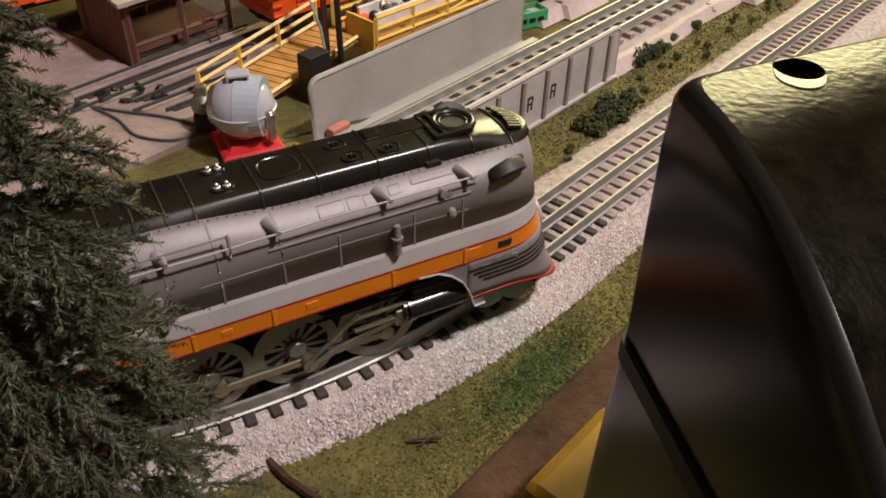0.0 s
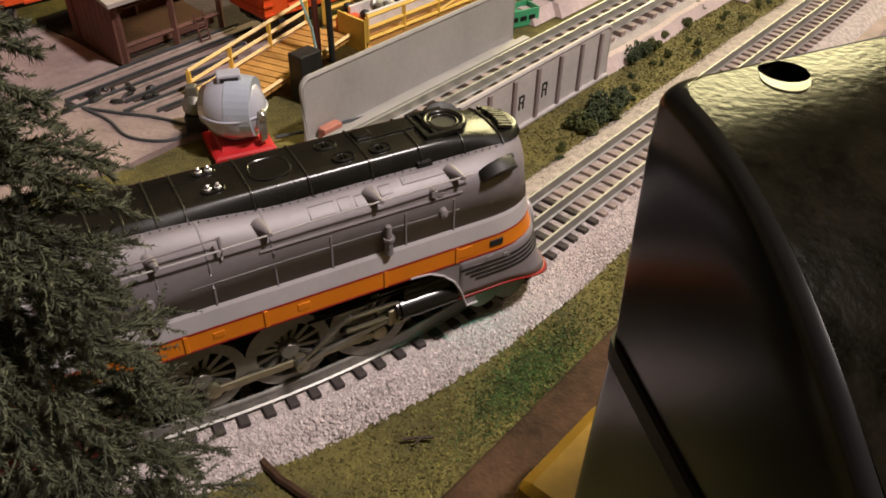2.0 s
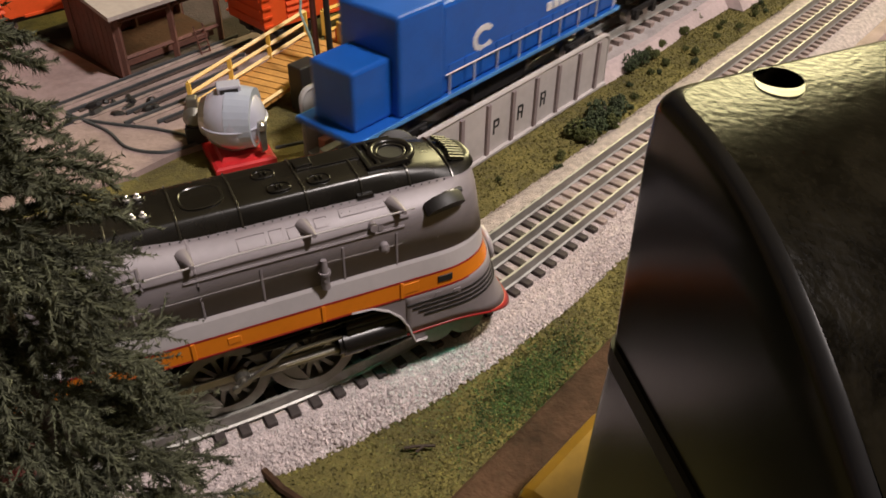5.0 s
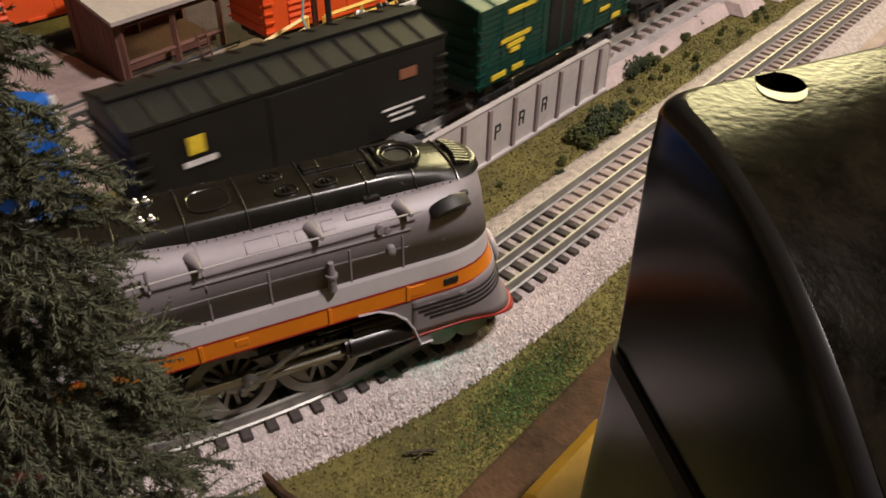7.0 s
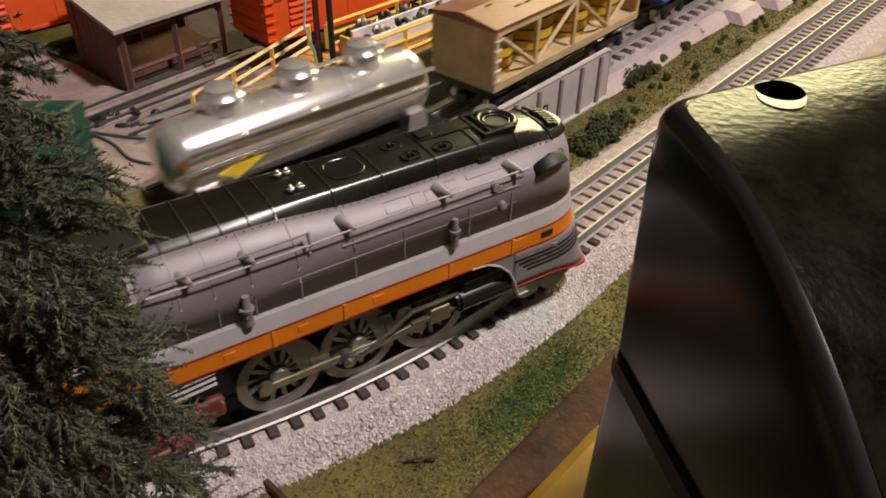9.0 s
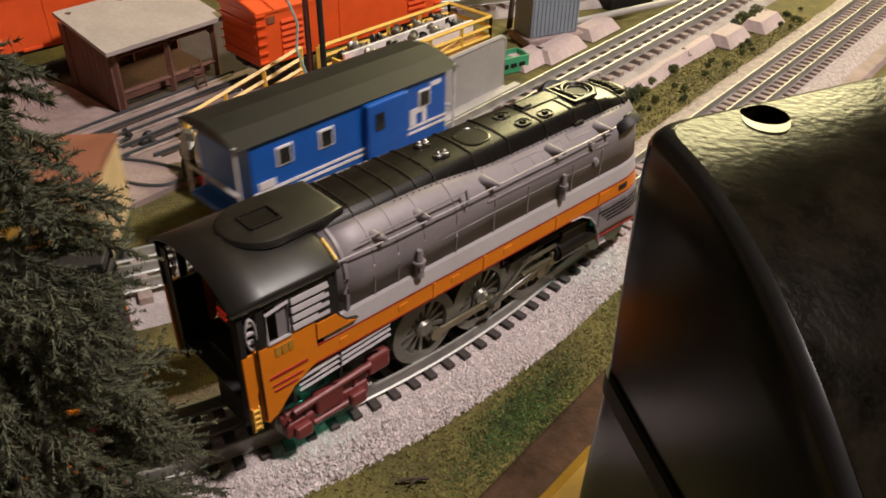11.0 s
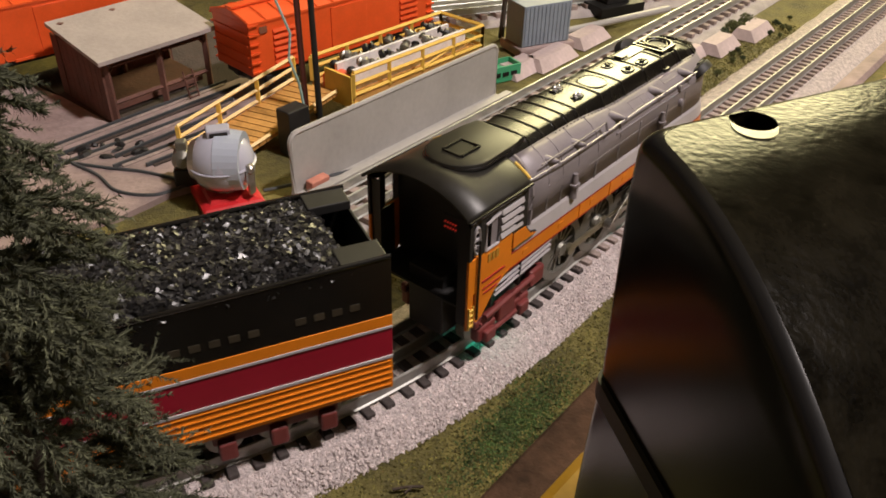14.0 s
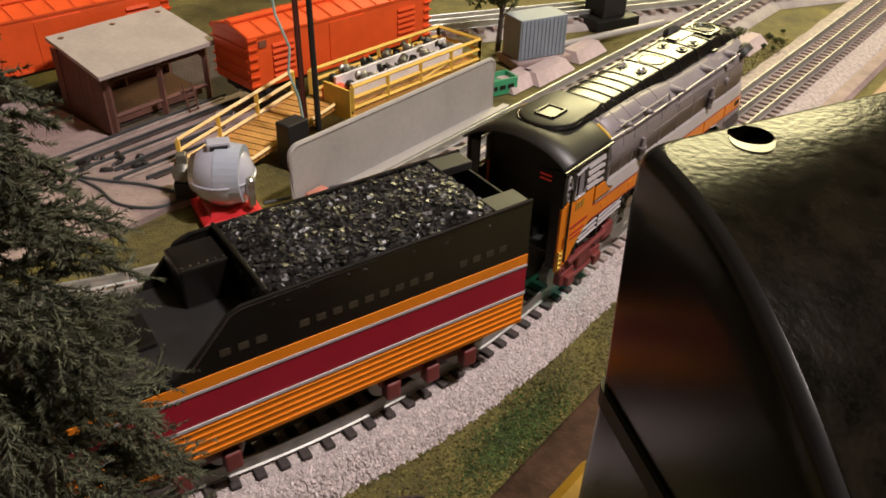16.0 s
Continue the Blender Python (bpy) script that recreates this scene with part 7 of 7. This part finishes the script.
# ---- trees, shrubs and turf ----
def conifer(at, height, label):
    e = thing("conifer", pose(*at), label, "tree")
    bm = bmesh.new()
    cyl(bm, (0, 0, 0), (0, 0, height * 0.95), 0.007, 0.0015, 10)
    part("trunk", bm, TREEBARK, e)
    rnd = random.Random(21)
    verts, faces = [], []

    def brush(p, q, r0, count):
        """A twig from p to q, bristling with short needles."""
        ax = (q - p).normalized()
        s1 = ax.orthogonal().normalized()
        s2 = ax.cross(s1)
        for n_, side in ((0.0004, s1), (0.0004, s2)):
            k = len(verts)
            verts.extend((p - side * n_, p + side * n_, q))
            faces.append((k, k + 1, k + 2))
        for _ in range(count):
            t = rnd.random()
            a = rnd.uniform(0, 6.283)
            out = s1 * math.cos(a) + s2 * math.sin(a)
            d = (out + ax * rnd.uniform(0.2, 1.1) + Vector((0, 0, -0.15))).normalized()
            b = p.lerp(q, t)
            w = d.cross(ax if rnd.random() < 0.5 else out + ax).normalized() * rnd.uniform(0.00020, 0.00040)
            ln = r0 * rnd.uniform(0.55, 1.15) * (1.0 - 0.35 * t)
            k = len(verts)
            verts.extend((b - w, b + w, b + d * ln))
            faces.append((k, k + 1, k + 2))

    def radius(f):
        # wide column that rounds off near the tip
        return 0.0410 * (1 - 0.20 * f) * (1 - max(0, (f - 0.74) / 0.26) ** 2.0) ** 0.5 + 0.004
    total = 380
    for i in range(total):
        f = (i / total) ** 0.92
        z = height * (0.02 + 0.98 * f)
        az = i * 2.399963 + rnd.uniform(-0.3, 0.3)
        lump = 1 + 0.50 * noise.noise((math.cos(az) * 1.6, math.sin(az) * 1.6, z * 34))
        R = radius(f) * rnd.uniform(0.80, 1.06) * lump
        out = Vector((math.cos(az), math.sin(az), 0))
        tang = Vector((-out.y, out.x, 0))
        droop = rnd.uniform(0.30, 0.75)
        pts = [out * R * t + Vector((0, 0, z + 0.010 * t - droop * R * t * t * 1.1)) + tang * 0.003 * noise.noise((i * 0.7, t * 2, 0)) for t in (0.0, 0.25, 0.45, 0.62, 0.78, 0.90, 1.0)]
        for a, b in zip(pts[1:], pts[2:]):
            brush(a, b, 0.0039, 84)
        for k in (3, 4, 5):
            for sg in (-1, 1):
                ln = R * rnd.uniform(0.18, 0.32)
                d = (out * rnd.uniform(0.5, 1.0) + tang * sg * rnd.uniform(0.5, 1.0) + Vector((0, 0, rnd.uniform(-0.55, 0.15)))).normalized()
                brush(pts[k - 1].lerp(pts[k], rnd.random()), pts[k] + d * ln, 0.0028, 48)
    me = bpy.data.meshes.new("crown")
    me.from_pydata([tuple(v) for v in verts], [], faces)
    me.materials.append(NEEDLE)
    crown = new("crown", me)
    crown.parent = e
    tagged(crown, "drooping dusty green needles in fuzzy sprays")
    return e


conifer((-0.112, 0.152, 0), 0.262, "dense dusty green model conifer with drooping branches")


def clump(bm, c, r, rnd, count, size):
    for _ in range(count):
        d = Vector((rnd.gauss(0, 1), rnd.gauss(0, 1), rnd.gauss(0, 1))).normalized()
        p = Vector(c) + d * r * rnd.uniform(0.55, 1.0)
        s = size * rnd.uniform(0.6, 1.4)
        m = Matrix.LocRotScale(p, Euler((rnd.uniform(0, 6), rnd.uniform(0, 6), rnd.uniform(0, 6))), (s, s * 0.8, s * 0.7))
        vs = [bm.verts.new(m @ Vector(v)) for v in ((1, 0, 0), (-1, 0.1, 0), (0, 1, 0.1), (0, -1, 0), (0.1, 0, 1), (0, 0, -1))]
        for f in ((0, 2, 4), (2, 1, 4), (1, 3, 4), (3, 0, 4), (2, 0, 5), (1, 2, 5), (3, 1, 5), (0, 3, 5)):
            bm.faces.new([vs[i] for i in f])


def shrub(x, y, r, mt, seed, label):
    e = thing("shrub", pose(x, y, 0), label, "shrub", "shrubs by the track")
    rnd = random.Random(seed)
    bm = bmesh.new()
    cyl(bm, (0, 0, -0.001), (0, 0, r), r * 0.18, r * 0.1, 6)
    part("stem", bm, TREEBARK, e)
    bm = bmesh.new()
    for k in range(7):
        c = (rnd.uniform(-1, 1) * r * 0.6, rnd.uniform(-1, 1) * r * 0.6, r * rnd.uniform(0.35, 0.95))
        clump(bm, c, r * rnd.uniform(0.4, 0.6), rnd, 60, r * 0.12)
    part("foliage", bm, mt, e)


for i, (x, y, r, mt) in enumerate(((0.104, 0.552, 0.010, LEAF), (0.119, 0.560, 0.012, LEAFD), (0.130, 0.576, 0.013, LEAFD), (0.143, 0.590, 0.011, LEAFD), (0.113, 0.542, 0.008, LEAF), (0.137, 0.566, 0.009, LEAF), (0.166, 0.672, 0.009, LEAFD), (0.178, 0.690, 0.010, LEAFD), (0.193, 0.700, 0.008, LEAF), (0.205, 0.725, 0.006, LEAF), (0.235, 0.760, 0.007, LEAF), (0.255, 0.80, 0.007, LEAF), (0.352, 0.910, 0.010, LEAF), (0.370, 0.925, 0.011, LEAF), (0.335, 0.895, 0.008, LEAFD), (0.090, 0.515, 0.005, LEAF), (0.086, 0.500, 0.004, LEAFD))):
    shrub(x, y, r, mt, 30 + i, "dark blue-green foam shrub beside the track" if mt is LEAFD else "olive foam shrub beside the track")

rnd = random.Random(61)
for i in range(26):
    a, o = rnd.uniform(0.36, 1.05), rnd.uniform(-0.282, -0.258)
    p = N * o + D * a
    shrub(p.x, p.y, rnd.uniform(0.0025, 0.0055), LEAF if rnd.random() < 0.6 else LEAFD, 200 + i, "small low foam tuft on the turf between the tracks")

e = thing("broadleaf_tree", pose(0.075, 0.872, 0), "small olive broadleaf model tree with a dark trunk", "tree")
bm = bmesh.new()
cyl(bm, (0, 0, 0), (0.002, 0, 0.05), 0.0034, 0.0022, 8)
for k in range(6):
    a = k * 1.05
    cyl(bm, (0.002, 0, 0.038 + 0.003 * k), (0.002 + 0.022 * math.cos(a), 0.022 * math.sin(a), 0.066 + 0.004 * k), 0.0016, 0.0006, 6)
part("trunk", bm, TREEBARK, e)
bm = bmesh.new()
rnd = random.Random(77)
for k in range(22):
    a = rnd.uniform(0, 6.28)
    rr = rnd.uniform(0, 0.030)
    clump(bm, (rr * math.cos(a), rr * math.sin(a), 0.062 + rnd.uniform(0, 0.045)), rnd.uniform(0.008, 0.013), rnd, 70, 0.0018)
part("crown", bm, LEAF, e)


def turf(name, count, region, material, label, size=0.0011):
    bm = bmesh.new()
    rnd = random.Random(len(name) + count)
    for _ in range(count):
        a, o = region(rnd)
        p = N * o + D * a
        s = size * rnd.uniform(0.5, 1.3)
        z = -0.0012 + 0.0016 * noise.noise((p.x * 14, p.y * 14, 0.3))
        m = Matrix.LocRotScale((p.x, p.y, z), Euler((rnd.uniform(0, 6), rnd.uniform(0, 6), rnd.uniform(0, 6))), (s, s * 0.8, s * 0.8))
        vs = [bm.verts.new(m @ Vector(v)) for v in ((1, 0, -0.5), (-0.6, 0.8, -0.5), (-0.6, -0.8, -0.5), (0, 0, 1))]
        for f in ((0, 1, 3), (1, 2, 3), (2, 0, 3)):
            bm.faces.new([vs[i] for i in f])
    return tagged(part(name, bm, material), label, "turf", kind="stuff")


turf("turf", 16000, lambda r: (r.uniform(0.02, 0.62), C1 + 0.046 + r.random() ** 0.8 * 0.045), TURF, "olive and tan ground foam along the ballast")
turf("turf", 9000, lambda r: (r.uniform(0.05, 0.3), r.uniform(-0.235, -0.128)), TURF, "olive and tan ground foam inside the bend")
turf("turf", 9000, lambda r: (r.uniform(0.30, 1.0), r.uniform(-0.305, -0.252)), TURF, "olive ground foam between the tracks", 0.0013)


def green_patch(r):
    a, o = r.gauss(0.255, 0.022), r.gauss(-0.142, 0.007)
    return a, min(o, -0.127)


turf("green_turf", 5000, green_patch, TURFG, "patch of darker green ground foam beside the board")


# ---- movement ----
LOCO_AT = ((0, 0.156), (3.0, 0.1555), (3.3, 0.155), (3.5, 0.153), (3.7, 0.1435), (3.85, 0.1325), (4.0, 0.1265), (4.2, 0.1255), (5.0, 0.1252), (6.0, 0.1252), (6.5, 0.1255), (7.0, 0.1275), (7.25, 0.132), (7.5, 0.138), (8.0, 0.153), (8.5, 0.170), (9.0, 0.190), (9.5, 0.211), (10.0, 0.233), (10.5, 0.254), (11.0, 0.275), (11.5, 0.295), (12.0, 0.3145), (12.5, 0.334), (13.0, 0.357), (13.5, 0.3775), (14.0, 0.393), (14.5, 0.412), (15.0, 0.432), (15.5, 0.452), (16.0, 0.476))
GAP = 0.297  # from the locomotive's middle back to the tender's


def loco_at(t):
    for (t0, a), (t1, b) in zip(LOCO_AT, LOCO_AT[1:]):
        if t <= t1:
            return a + (b - a) * (t - t0) / (t1 - t0)
    return LOCO_AT[-1][1]


FAR_TRAIN = ((diesel, -0.015, 0.112), (black_boxcar, 0.284, 0.075), (green_car, 0.539, 0.075), (tank_car, 0.784, 0.072), (barrel_car, 1.048, 0.074), (caboose, 1.303, 0.060))


def motions():
    walk(locomotive, [(t, seated(near_line, L - 0.010, 0.080) @ Matrix.Translation((0.010, 0, 0))) for t, L in LOCO_AT])
    walk(tender, [(t, seated(near_line, L - GAP, 0.066)) for t, L in LOCO_AT])
    times = sorted({round(0.25 * k, 3) for k in range(65)} | {t for t, _ in LOCO_AT})
    TH0 = radians(-62)
    CR = 0.0085
    wheel_rows = {d: [] for d in range(len(drivers))}
    rod_rows = [[[], [], [], []] for _ in rods]
    for t in times:
        roll = (loco_at(t) - LOCO_AT[0][1]) / R_DRV
        for i, (w, x, y, sg) in enumerate(drivers):
            ph = TH0 - roll + (0 if sg < 0 else math.pi / 2)
            wheel_rows[i].append((t, Matrix.Translation((x, y, RAIL + R_DRV)) @ Matrix.Rotation(-ph, 4, "Y") @ (pose(0, 0, 0, 0, 0, 0))))
        for i, (r1, r2, r3, r4, sg) in enumerate(rods):
            ph = TH0 - roll + (0 if sg < 0 else math.pi / 2)
            cx, cz = CR * math.cos(ph), CR * math.sin(ph)
            px, pz = 0.1585 - LOCO0 + cx, RAIL + R_DRV + cz
            rod_rows[i][0].append((t, Matrix.Translation((px, sg * 0.0238, pz))))
            hz = 0.0415
            hx = px + math.sqrt(0.052 ** 2 - (hz - pz) ** 2)
            tilt = math.atan2(hz - pz, hx - px)
            rod_rows[i][1].append((t, Matrix.Translation((px, sg * 0.0268, pz)) @ Matrix.Rotation(-tilt, 4, "Y")))
            rod_rows[i][2].append((t, Matrix.Translation((hx, sg * 0.0273, hz))))
            ex, ez = 0.1585 - LOCO0 + cx * 0.45, RAIL + R_DRV + cz * 0.45
            t2 = math.atan2(0.0525 - ez, 0.185 - LOCO0 - ex)
            rod_rows[i][3].append((t, Matrix.Translation((ex, sg * 0.0302, ez)) @ Matrix.Rotation(-t2, 4, "Y")))
    for i, (w, x, y, sg) in enumerate(drivers):
        walk(w, wheel_rows[i])
    for rr, rows in zip(rods, rod_rows):
        for ob, rws in zip(rr[:4], rows):
            walk(ob, rws)
    for car, a7, h in FAR_TRAIN:
        walk(car, [(0.25 * k, seated(far_line, a7 - 0.245 * (0.25 * k - 7.0), h)) for k in range(65)])


motions()
